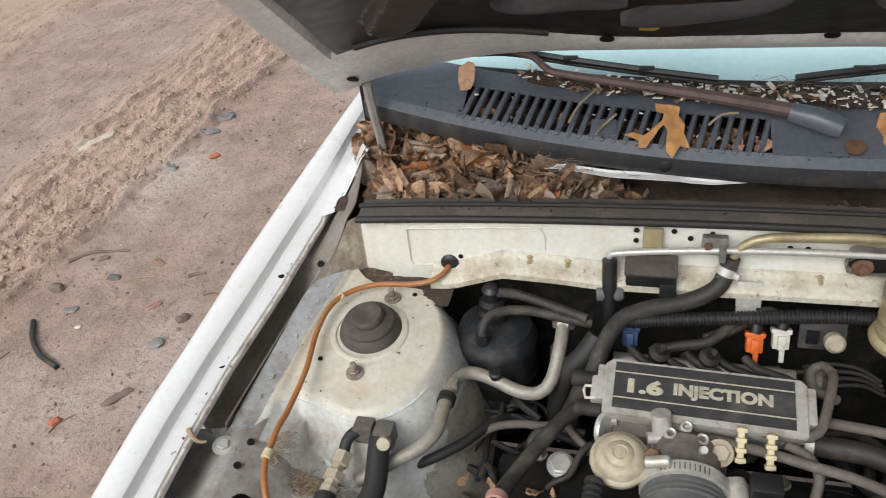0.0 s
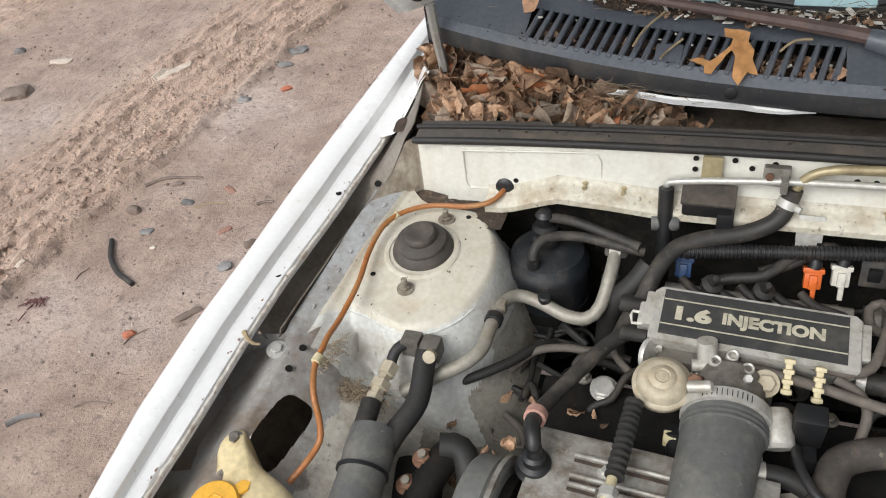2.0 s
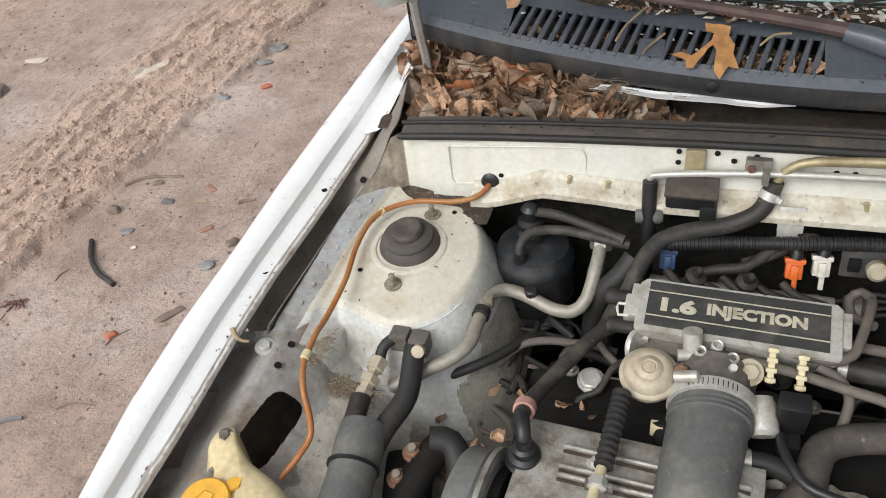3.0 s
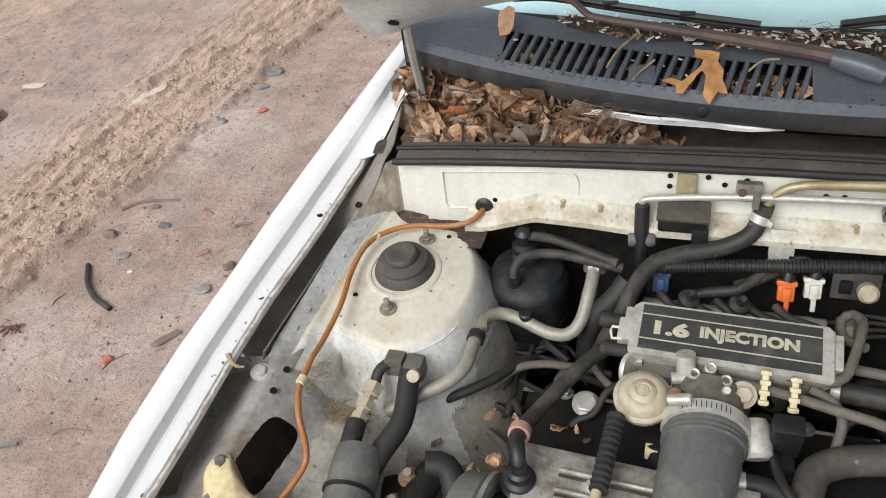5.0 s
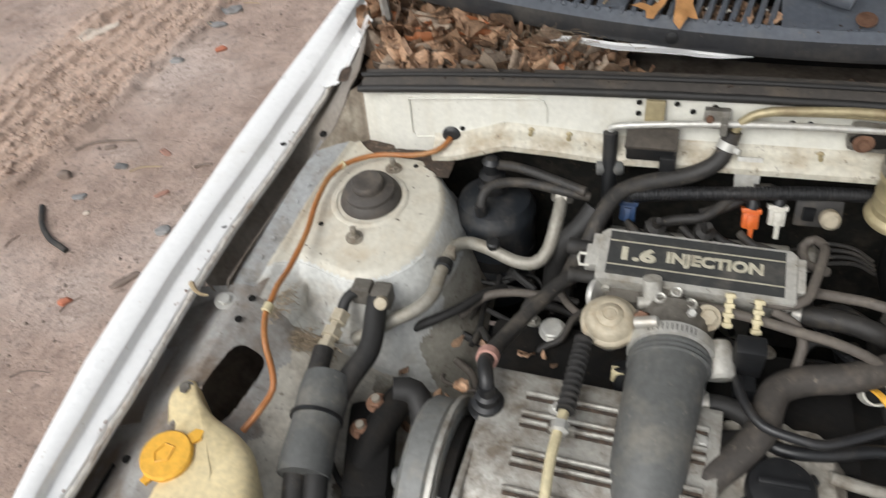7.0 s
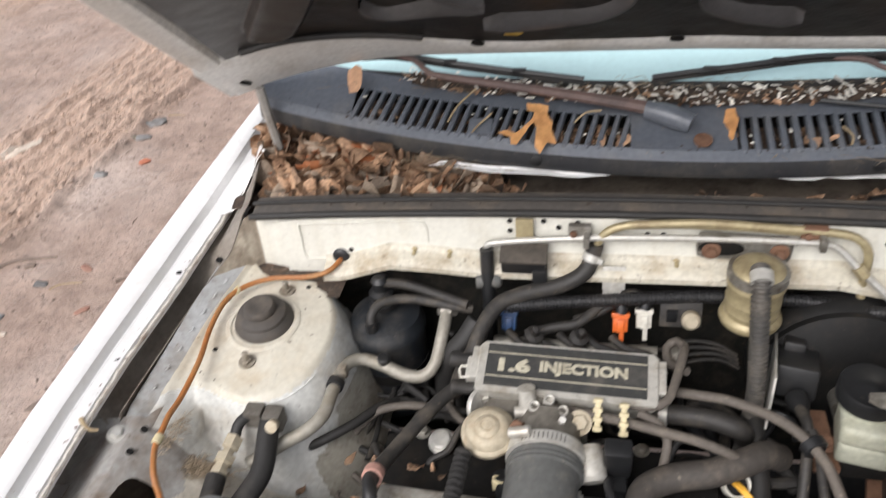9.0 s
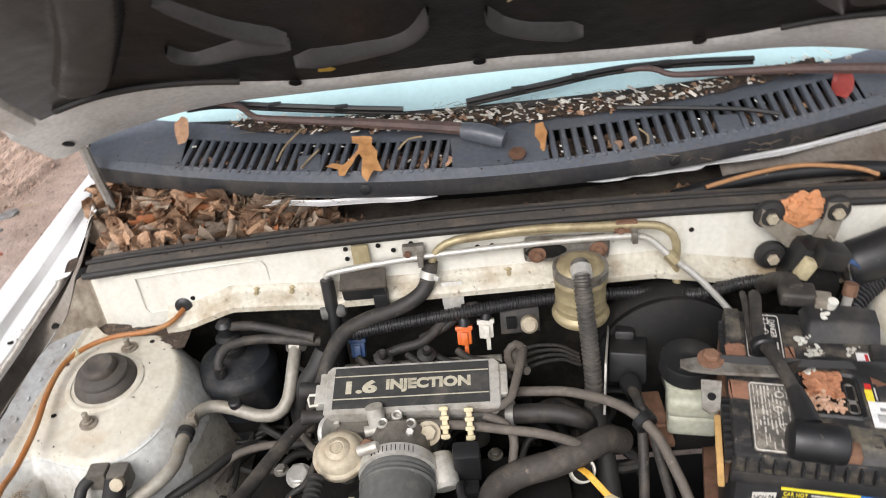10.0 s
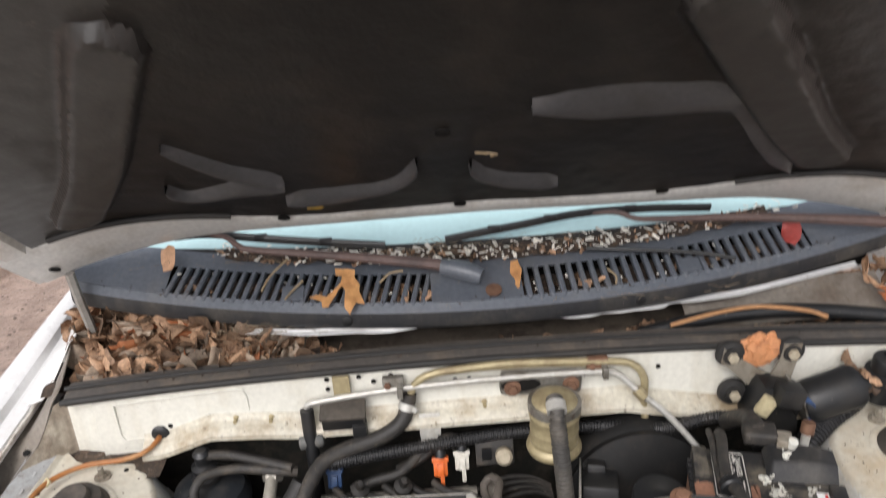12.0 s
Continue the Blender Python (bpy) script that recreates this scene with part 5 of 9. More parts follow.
# valve cover, ribbed, with oil cap
def valve_cover():
    th = thing("valve_cover", "ribbed grey alloy valve cover, dusty", "engine part")
    r = Matrix.Rotation(radians(-3), 4, "Z")
    m = Matrix.Translation((-0.138, -0.275, 0.0)) @ r
    prof = [(-0.10, 0.660), (-0.098, 0.684), (-0.088, 0.700), (-0.07, 0.714), (0.062, 0.731), (0.074, 0.727), (0.080, 0.712), (0.082, 0.660)]
    part("body", sheet(lambda u, i: m @ V(u, prof[int(i)][0], prof[int(i)][1]), steps(-0.190, 0.058, 24), range(len(prof)), 0.004), COVER, th)
    part("end", box((0.008, 0.165, 0.06), m @ Matrix.Translation((-0.189, -0.01, 0.690)), 0.003), COVER, th)
    for y in (0.045, 0.022, 0.012, -0.022, -0.033, -0.064):
        z = mix(0.714, 0.731, (y + 0.07) / 0.132)
        part("rib", box((0.192, 0.0052, 0.010), m @ Matrix.Translation((-0.050, y, z + 0.0008)), 0.0018, None, 0, 1), COVER, th)
        # thin dark strip along the foot of each rib
        part("groove_strip", box((0.190, 0.0035, 0.0016), m @ Matrix.Translation((-0.050, y - 0.0050, z + 0.0006)), 0, None, 0, 1), DEEPFILL, th)
    part("front_boss", lathe([(0.05, -0.06), (0.05, 0.05), (0.045, 0.054), (0, 0.054)], m @ Matrix.Translation((-0.09, -0.085, 0.665)) @ axis((0.2, -1, 0.1)), 24), COVER, th)
    part("lug", box((0.022, 0.02, 0.035), m @ Matrix.Translation((-0.13, -0.095, 0.690)), 0.003), BLACK, th)
    for x, y in ((-0.11, 0.035), (-0.02, -0.09), (0.04, 0.03)):
        part("bolt", hexbolt(m @ Matrix.Translation((x, y, mix(0.714, 0.731, (y + 0.07) / 0.132))), 0.006, 0.006, 0.009), STEEL, th)
    part("end", box((0.008, 0.160, 0.06), m @ Matrix.Translation((0.056, -0.01, 0.688)), 0.003), COVER, th)


valve_cover()

# distributor at the cover's end
di = thing("distributor", "black distributor cap on a greasy dirty housing", "engine part")
part("housing", sheet(lambda u, v: V(mix(-0.078, 0.050, u), mix(-0.40, -0.195, v), 0.702 - 0.05 * max(0, abs(u - 0.45) * 2 - 0.55) ** 1.5 + 0.008 * noise.noise((u * 5, v * 6, 2)) + 0.004 * noise.noise((u * 14, v * 17, 5)) - 0.03 * max(0, 0.25 - v)), steps(0, 1, 36), steps(0, 1, 48), 0.012), GREASEDIRT, di, "grey greasy lumpy housing")
cap = part("cap", lathe([(0.033, -0.022), (0.034, 0.004), (0.034, 0.010), (0.031, 0.015), (0.020, 0.018), (0.010, 0.0185), (0, 0.018)], at((-0.018, -0.272, 0.698), (0, -0.13, 1)), 36), BLACK, di, "dusty black distributor cap")
part("ridge", box((0.048, 0.008, 0.010), at((-0.018, -0.272, 0.716), (0, -0.13, 1)), 0.003), BLACK, cap)
for k in range(4):
    part("lug", box((0.012, 0.012, 0.012), at((-0.018, -0.272, 0.700), (0, -0.13, 1)) @ Matrix.Rotation(0.5 + k * 1.571, 4, "Z") @ Matrix.Translation((0.034, 0, 0)), 0.003), BLACK, cap)
part("bracket", box((0.030, 0.006, 0.018), Matrix.Translation((-0.025, -0.212, 0.702)) @ Matrix.Rotation(0.3, 4, "Z"), 0.002), RUST, di)
part("pipe", tube([(0.030, -0.245, 0.700), (0.07, -0.245, 0.690), (0.12, -0.24, 0.675)], 0.007, 10), GREASEDIRT, di)

# timing cover beside it
tc = thing("timing_cover", "grey plastic timing belt cover with rounded top", "engine part")
m = at((-0.392, -0.300, 0.648), (1, -0.04, 0)) @ Matrix.Diagonal((1.12, 1.12, 1.1, 1))
TIMING = mat("grey_belt_cover_plastic", (0.165, 0.168, 0.16), 0.5, dirt=(0.25, 0.22, 0.17), dirt_amount=0.4, scale=22, bump=0.2, specks=0.3, speck_color=(0.09, 0.075, 0.06))
part("shell", lathe([(0.045, -0.004), (0.079, 0.0), (0.084, 0.005), (0.084, 0.026), (0.080, 0.030), (0.078, 0.038), (0.06, 0.040)], m, 40), TIMING, tc)
part("lip", lathe([(0.080, 0.030), (0.088, 0.031), (0.088, 0.036), (0.079, 0.037)], m, 40), COVER, tc)
part("face", lathe([(0.0, 0.0), (0.07, 0.0), (0.078, 0.004), (0.078, 0.05), (0, 0.05)], at((-0.388, -0.30, 0.648), (1, -0.04, 0)), 36), DARK, tc)
part("ear", lathe([(0.012, 0), (0.012, 0.02), (0, 0.02)], at((-0.400, -0.335, 0.700), (1, 0, 0.3)), 18), DUCT, tc)
part("ear_boss", lathe([(0.020, 0), (0.024, 0.006), (0.024, 0.012), (0.014, 0.012), (0.013, 0.004), (0, 0.004)], at((-0.355, -0.365, 0.688), (0, -0.5, 0.8)), 24), DUCT, tc)

# breather elbow and hose
br = thing("breather_valve", "black stepped breather valve on the valve cover", "engine part")
part("stem", lathe([(0.021, 0.0), (0.022, 0.004), (0.019, 0.006), (0.017, 0.010), (0.018, 0.013), (0.013, 0.016), (0.012, 0.022), (0.013, 0.025), (0.009, 0.028), (0.009, 0.04), (0, 0.04)], at((-0.321, -0.240, 0.716), (0.0, 0.0, 1)), 28), BLACK, br)
part("elbow", tube([(-0.321, -0.240, 0.745), (-0.322, -0.236, 0.757), (-0.326, -0.222, 0.762), (-0.330, -0.21, 0.757)], 0.0085, 14), BLACK, br)
h = hose("breather_hose", [(-0.330, -0.208, 0.755), (-0.328, -0.185, 0.745), (-0.318, -0.150, 0.735), (-0.300, -0.112, 0.735), (-0.276, -0.070, 0.738), (-0.258, -0.048, 0.74), (-0.238, -0.035, 0.742), (-0.21, -0.03, 0.745)], 0.0092, HOSE, "grey rubber breather hose")
part("pink_band", lathe([(0.0108, -0.006), (0.0125, -0.006), (0.0125, 0.006), (0.0108, 0.006)], at((-0.3295, -0.196, 0.750), (0, 0.9, -0.3)), 20), PINK, h, "faded pink band")

# throttle cable with ribbed bellows
tb = hose("throttle_cable", [(-0.236, -0.258, 0.757), (-0.239, -0.285, 0.757), (-0.241, -0.315, 0.755), (-0.241, -0.345, 0.748), (-0.240, -0.40, 0.72)], 0.0055, CLIP, "throttle cable with ribbed black bellows", "engine bay cables")
part("bellows", tube([(-0.228, -0.163, 0.762), (-0.230, -0.19, 0.760), (-0.2325, -0.225, 0.758), (-0.2345, -0.256, 0.757)], 0.0082, 18, ribs=0.0042, pitch=0.0082), RUBBER, tb, "ribbed black rubber bellows")
part("bracket", box((0.028, 0.005, 0.014), Matrix.Translation((-0.236, -0.277, 0.752)), 0.001), GREASE, tb)
part("adjuster", lathe([(0.010, 0), (0.010, 0.010), (0.006, 0.012), (0, 0.012)], at((-0.2375, -0.272, 0.757), (0.0, -1, 0)), 6), STEEL, tb)

# vacuum hoses before the plenum, held by two ivory clips
hose("vacuum_hose", [(-0.150, -0.087, 0.757), (-0.133, -0.078, 0.767), (-0.104, -0.075, 0.772), (-0.058, -0.079, 0.772), (-0.019, -0.083, 0.772), (0.003, -0.075, 0.776), (0.016, -0.040, 0.782), (0.026, -0.002, 0.784), (0.028, 0.012, 0.778)], 0.0056, DUSTHOSE, "thin grey vacuum hose")
hose("vacuum_hose", [(-0.123, -0.080, 0.752), (-0.091, -0.090, 0.760), (-0.046, -0.098, 0.760), (-0.007, -0.108, 0.760), (0.033, -0.116, 0.758), (0.065, -0.122, 0.75), (0.085, -0.12, 0.735)], 0.0060, DUSTHOSE, "thin grey vacuum hose")
hose("vacuum_hose", [(-0.030, -0.086, 0.764), (-0.005, -0.095, 0.756), (0.004, -0.110, 0.745), (0.0, -0.130, 0.725), (-0.005, -0.15, 0.70)], 0.0056, DUSTHOSE, "thin grey vacuum hose")
hose("vacuum_hose", [(0.028, 0.012, 0.78), (0.020, 0.028, 0.775), (0.008, 0.022, 0.768), (0.010, 0.0, 0.762), (0.022, -0.010, 0.765), (0.030, -0.02, 0.77)], 0.0056, DUSTHOSE, "thin looped grey vacuum hose")
for x, y in ((-0.077, -0.098), (-0.047, -0.103)):
    cl = thing("hose_clip", "ivory nylon hose clip", "clip", "hose clips")
    mm = Matrix.Translation((x, y, 0.769)) @ Matrix.Rotation(radians(-38), 4, "X")
    part("spine", box((0.007, 0.006, 0.040), mm, 0.001), CLIP, cl)
    for k in (-0.016, -0.005, 0.006, 0.017):
        part("tooth", box((0.011, 0.009, 0.005), mm @ Matrix.Translation((0, -0.002, k)), 0.001), CLIP, cl)

# hoses over the engine's far side
hose("heater_hose", [(-0.086, 0.112, 0.862), (-0.090, 0.107, 0.844), (-0.100, 0.096, 0.825), (-0.131, 0.088, 0.808), (-0.183, 0.077, 0.798), (-0.213, 0.062, 0.790), (-0.231, 0.033, 0.775), (-0.241, 0.006, 0.755), (-0.255, -0.005, 0.73), (-0.27, 0.0, 0.68)], 0.0108, HOSE, "thick grey heater hose with bright clamp", clamp=(1,), seg=18)
hose("heater_hose", [(-0.240, 0.045, 0.775), (-0.255, 0.030, 0.755), (-0.272, 0.022, 0.735), (-0.285, 0.02, 0.70), (-0.29, 0.02, 0.64)], 0.014, RUBBER, "thick black heater hose", seg=18)
hose("canister_hose", [(-0.382, 0.090, 0.797), (-0.348, 0.094, 0.792), (-0.305, 0.084, 0.787), (-0.255, 0.068, 0.782)], 0.0068, HOSE, "thin grey canister hose")
hose("canister_hose", [(-0.388, 0.040, 0.757), (-0.389, 0.046, 0.772), (-0.380, 0.060, 0.782), (-0.360, 0.071, 0.783), (-0.326, 0.076, 0.781), (-0.277, 0.070, 0.777), (-0.250, 0.072, 0.772)], 0.0068, HOSE, "thin grey canister hose")
hose("wiring_loom", [(-0.205, 0.066, 0.785), (-0.122, 0.079, 0.787), (-0.057, 0.085, 0.790), (-0.006, 0.093, 0.790), (0.060, 0.100, 0.790), (0.152, 0.101, 0.790), (0.209, 0.096, 0.790), (0.272, 0.081, 0.792), (0.330, 0.083, 0.803), (0.361, 0.070, 0.812), (0.378, 0.045, 0.812), (0.38, 0.02, 0.80)], 0.0085, LOOM, "black corrugated wiring loom", "engine bay cables", ribs=0.0012, pitch=0.0046, seg=14)

# charcoal canister
can = thing("charcoal_canister", "black charcoal canister with hose nipples", "canister")
part("body", lathe([(0.051, 0.58), (0.054, 0.60), (0.054, 0.722), (0.0565, 0.724), (0.0565, 0.732), (0.053, 0.737), (0.049, 0.748), (0.032, 0.754), (0, 0.755)], at((-0.379, 0.080, 0)), 40), CANISTER, can)
part("neck", lathe([(0.021, 0.755), (0.021, 0.763), (0.016, 0.768), (0.018, 0.774), (0.018, 0.779), (0.011, 0.783), (0.011, 0.797), (0.013, 0.800), (0.008, 0.806), (0, 0.806)], at((-0.384, 0.092, 0)), 28), BLACK, can)
part("nipple", tube([(-0.389, 0.042, 0.748), (-0.389, 0.042, 0.765)], 0.009, 14), BLACK, can)
part("strap", lathe([(0.0545, 0.655), (0.056, 0.655), (0.056, 0.672), (0.0545, 0.672)], at((-0.379, 0.080, 0)), 40), DARK, can)
hose("canister_strap_wire", [(-0.42, 0.045, 0.665), (-0.41, 0.02, 0.652), (-0.37, 0.012, 0.648), (-0.335, 0.025, 0.655)], 0.0035, RUBBER, "thin black wire round the canister", "engine bay cables")

# alloy refrigerant pipe
al = hose("alloy_pipe", [(-0.284, 0.082, 0.776), (-0.286, 0.068, 0.766), (-0.287, 0.042, 0.757), (-0.294, 0.006, 0.730), (-0.309, -0.008, 0.718), (-0.335, -0.009, 0.718), (-0.374, 0.005, 0.722), (-0.402, 0.005, 0.728), (-0.418, -0.016, 0.732), (-0.420, -0.062, 0.735), (-0.422, -0.100, 0.732), (-0.440, -0.124, 0.726), (-0.463, -0.136, 0.718), (-0.487, -0.150, 0.708), (-0.51, -0.16, 0.698)], 0.0088, DULLPIPE, "bent dull alloy pipe", "engine bay pipes", seg=16)
part("fitting", lathe([(0.013, 0), (0.015, 0.004), (0.015, 0.020), (0.013, 0.024), (0, 0.024)], at((-0.286, 0.069, 0.760), (0.02, 0.6, 0.6)), 6), GREASE, al)
part("valve_cap", lathe([(0.008, 0), (0.009, 0.004), (0.009, 0.010), (0.007, 0.012), (0, 0.012)], at((-0.366, 0.004, 0.726), (0, -0.1, 1)), 16), BLACK, al)
part("grip", lathe([(0.0095, -0.007), (0.0115, -0.006), (0.0115, 0.006), (0.0095, 0.007)], at((-0.4195, -0.05, 0.735), (0, 1, -0.05)), 20), BLACK, al)
part("wall_clamp", box((0.012, 0.010, 0.020), Matrix.Translation((-0.414, -0.03, 0.740)), 0.002), GREASEB, al)

# orange washer tube through the firewall grommet
ot = hose("washer_tube", [(-0.446, 0.128, 0.812), (-0.450, 0.108, 0.812), (-0.462, 0.094, 0.808), (-0.492, 0.087, 0.803), (-0.542, 0.083, 0.801), (-0.577, 0.063, 0.800), (-0.594, 0.032, 0.799), (-0.596, -0.017, 0.795), (-0.589, -0.074, 0.790), (-0.591, -0.130, 0.782), (-0.590, -0.165, 0.787), (-0.589, -0.182, 0.786), (-0.587, -0.210, 0.784), (-0.572, -0.246, 0.781), (-0.563, -0.262, 0.757), (-0.560, -0.277, 0.738), (-0.567, -0.302, 0.730), (-0.58, -0.325, 0.72)], 0.0037, ORANGE, "orange plastic washer tube", "engine bay cables")
part("grommet", lathe([(0.013, 0), (0.013, 0.003), (0.009, 0.006), (0.005, 0.006)], at((-0.446, FY - 0.003, 0.815), (0, -1, 0.1)), 20), BLACK, ot, "black rubber grommet")
part("tape", box((0.012, 0.004, 0.010), at((-0.585, 0.055, 0.800), (0.6, 0.5, 0.6)), 0.001), CLIP, ot)
part("tape", lathe([(0.0048, -0.006), (0.006, -0.005), (0.006, 0.005), (0.0048, 0.006)], at((-0.588, -0.200, 0.785), (0.1, 0.9, 0.1)), 12), CLIP, ot)

# refrigerant hoses beside the tower
ah = hose("refrigerant_hose", [(-0.531, -0.200, 0.722), (-0.529, -0.225, 0.718), (-0.527, -0.252, 0.714), (-0.521, -0.295, 0.708), (-0.513, -0.345, 0.698), (-0.500, -0.398, 0.68), (-0.49, -0.45, 0.65)], 0.0125, HOSE, "grey refrigerant hose with brass union", seg=16)
part("union", lathe([(0.011, 0), (0.011, 0.012), (0.009, 0.013), (0.009, 0.020), (0.013, 0.021), (0.013, 0.031), (0.008, 0.033), (0.008, 0.040), (0.012, 0.041), (0.012, 0.056), (0.007, 0.058), (0, 0.058)], at((-0.5305, -0.203, 0.722), (0.10, 0.85, 0.18)), 6), BRASS, ah, "pale brass pipe union")
part("bent_end", tube([(-0.524, -0.150, 0.733), (-0.522, -0.138, 0.743), (-0.515, -0.128, 0.748), (-0.505, -0.122, 0.746)], 0.007, 12), RUBBER, ah)
hose("refrigerant_hose", [(-0.483, -0.126, 0.743), (-0.481, -0.143, 0.738), (-0.476, -0.190, 0.724), (-0.490, -0.237, 0.716), (-0.495, -0.282, 0.710), (-0.489, -0.341, 0.699), (-0.477, -0.393, 0.68), (-0.465, -0.45, 0.65)], 0.0135, RUBBER, "thick black refrigerant hose", seg=16)
sl = tagged(part("hose_sleeve", tube([(-0.512, -0.238, 0.717), (-0.508, -0.28, 0.712), (-0.505, -0.32, 0.705), (-0.501, -0.352, 0.698)], lambda t: 0.0285 + 0.001 * math.sin(t * 9), 22), DUCT), "grey foam sleeve round two hoses", "sleeve")
part("tie", lathe([(0.029, -0.002), (0.0305, -0.002), (0.0305, 0.002), (0.029, 0.002)], at((-0.508, -0.288, 0.711), (0.1, -1, -0.15)), 28), BLACK, sl)
ub = thing("pipe_union_block", "dark pipe union block with brass cap", "fitting")
part("block", box((0.024, 0.022, 0.026), Matrix.Translation((-0.504, -0.120, 0.745)), 0.003), CASTDARK, ub)
part("block", box((0.024, 0.024, 0.028), Matrix.Translation((-0.478, -0.122, 0.744)), 0.004), CASTDARK, ub)
part("cap", lathe([(0.007, 0), (0.008, 0.003), (0.008, 0.012), (0, 0.013)], at((-0.473, -0.136, 0.750), (0.1, -0.8, 0.5)), 12), BRASS, ub)

# engine mount
em = thing("engine_mount", "black cast engine mount with rusty bolts", "engine part")
part("arm", box((0.055, 0.13, 0.05), Matrix.Translation((-0.452, -0.29, 0.655)) @ Matrix.Rotation(0.25, 4, "Z"), 0.014), DARK, em)
part("arm", tube([(-0.424, -0.215, 0.685), (-0.436, -0.24, 0.685), (-0.447, -0.28, 0.675), (-0.452, -0.33, 0.655), (-0.442, -0.38, 0.62)], 0.019, 16), DARK, em)
for x, y, z in ((-0.452, -0.245, 0.697), (-0.463, -0.275, 0.685)):
    b = part("bolt", hexbolt(at((x, y, z), (0, -0.1, 1)), 0.009, 0.008, 0.013), RUST, em, "rusty bolt")
    part("stud", lathe([(0.005, 0), (0.005, 0.013), (0, 0.013)], at((x, y, z), (0, -0.1, 1)), 10), GREASEB, b)
hose("oil_hose", [(-0.438, -0.227, 0.700), (-0.415, -0.222, 0.695), (-0.40, -0.24, 0.675), (-0.395, -0.28, 0.64)], 0.016, RUBBER, "thick black oil hose", seg=16)
hose("ground_cable", [(-0.50, -0.30, 0.66), (-0.47, -0.335, 0.665), (-0.43, -0.36, 0.665), (-0.37, -0.375, 0.66)], 0.0035, RUBBER, "thin black engine earth cable", "engine bay cables")

# washer reservoir
wr = thing("washer_reservoir", "yellowed plastic washer reservoir with yellow cap", "reservoir")
out = smooth_path([(x, y, 0) for x, y in ((-0.668, -0.420), (-0.660, -0.375), (-0.652, -0.345), (-0.656, -0.318), (-0.650, -0.300), (-0.637, -0.298), (-0.626, -0.312), (-0.606, -0.328), (-0.568, -0.340), (-0.548, -0.358), (-0.534, -0.382), (-0.516, -0.43), (-0.512, -0.50), (-0.53, -0.57), (-0.60, -0.585), (-0.655, -0.57), (-0.672, -0.50), (-0.668, -0.420))], 0.006)[:-1]
bm = bmesh.new()
rings = []
for z, k in ((0.52, 0.012), (0.70, 0.004), (0.722, 0.0), (0.736, 0.003), (0.743, 0.009), (0.746, 0.018), (0.747, 0.03), (0.748, 0.05)):
    ring = []
    for p in out:
        d = Vector((-0.595 - p.x, -0.45 - p.y, 0))
        ear = soft((p.y + 0.345) / 0.025)
        q = p + d.normalized() * min(k * (1 - 0.75 * ear), d.length * 0.8)
        ring.append(bm.verts.new((q.x, q.y, z + 0.020 * ear * (z > 0.71) + 0.0015 * noise.noise((q.x * 25, q.y * 25, z * 20)))))
    rings.append(ring)
n = len(out)
for a, b in zip(rings, rings[1:]):
    for j in range(n):
        bm.faces.new((a[j], a[(j + 1) % n], b[(j + 1) % n], b[j]))
bm.faces.new(rings[-1])
bm.faces.new(rings[0][::-1])
part("body", bm, CREAM, wr, angle=70)
wc = part("filler_cap", lathe([(0.024, -0.006), (0.0265, 0.0), (0.0275, 0.003), (0.0275, 0.008), (0.0255, 0.0105), (0.012, 0.011), (0, 0.011)], at((-0.625, -0.389, 0.752), (0.05, -0.1, 1)), 36), YELLOW, wr, "yellow snap cap")
part("tab", slab([(-0.006, 0.0), (0.006, 0.0), (0.008, 0.012), (0.002, 0.019), (-0.006, 0.014)], 0.004, Matrix.Translation((-0.611, -0.370, 0.757)) @ Matrix.Rotation(radians(-35), 4, "Z")), YELLOW, wc)
part("tab", slab([(-0.006, 0.0), (0.006, 0.0), (0.005, -0.012), (-0.005, -0.012)], 0.004, Matrix.Translation((-0.633, -0.410, 0.752)) @ Matrix.Rotation(radians(-20), 4, "Z")), YELLOW, wc)
part("raised_mark", tube([(-0.636, -0.392, 0.7640), (-0.629, -0.380, 0.7645), (-0.618, -0.382, 0.7645), (-0.619, -0.396, 0.7630), (-0.631, -0.401, 0.7625), (-0.636, -0.392, 0.7640)], 0.0009, 5, hard=True), YELLOW, wc)
part("bolt", hexbolt(at((-0.641, -0.313, 0.7655), (0, -0.2, 1)), 0.0065, 0.005, 0.0095), CASTDARK, wr)

# fender bolts and brackets
for x, y, z in ((-0.656, -0.184, tower_height(-0.656, -0.184, -1) + 0.0015),):
    part("fender_bolt", hexbolt(at((x, y, z), (0.1, -0.1, 1)), 0.008, 0.006, 0.013), STEEL, car)
for x, y in ((-0.627, -0.172), (-0.629, -0.206), (-0.674, -0.396)):
    part("hole", lathe([(0.0045, 0), (0.0045, 0.0015), (0, 0.0015)], at((x, y, tower_height(x, min(y, 0.12), -1) + 0.0015), (0.3, -0.05, 1)), 14), DARK, car)
# engine mass below, a near-black fill with the deep shade in its colour
blk = thing("engine_block", "dark engine block deep in the bay", "engine")
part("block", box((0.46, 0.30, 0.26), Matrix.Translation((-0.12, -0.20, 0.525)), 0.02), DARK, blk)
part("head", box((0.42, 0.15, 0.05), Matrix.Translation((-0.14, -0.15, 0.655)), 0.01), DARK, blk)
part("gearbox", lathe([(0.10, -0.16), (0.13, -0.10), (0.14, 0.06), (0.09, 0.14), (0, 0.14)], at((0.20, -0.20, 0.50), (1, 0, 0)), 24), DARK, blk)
for i in range(5):
    x = -0.30 + 0.07 * i
    part("bolt", hexbolt(at((x, -0.075, 0.681), (0, 0, 1)), 0.007, 0.007, 0.010), GREASE, blk)
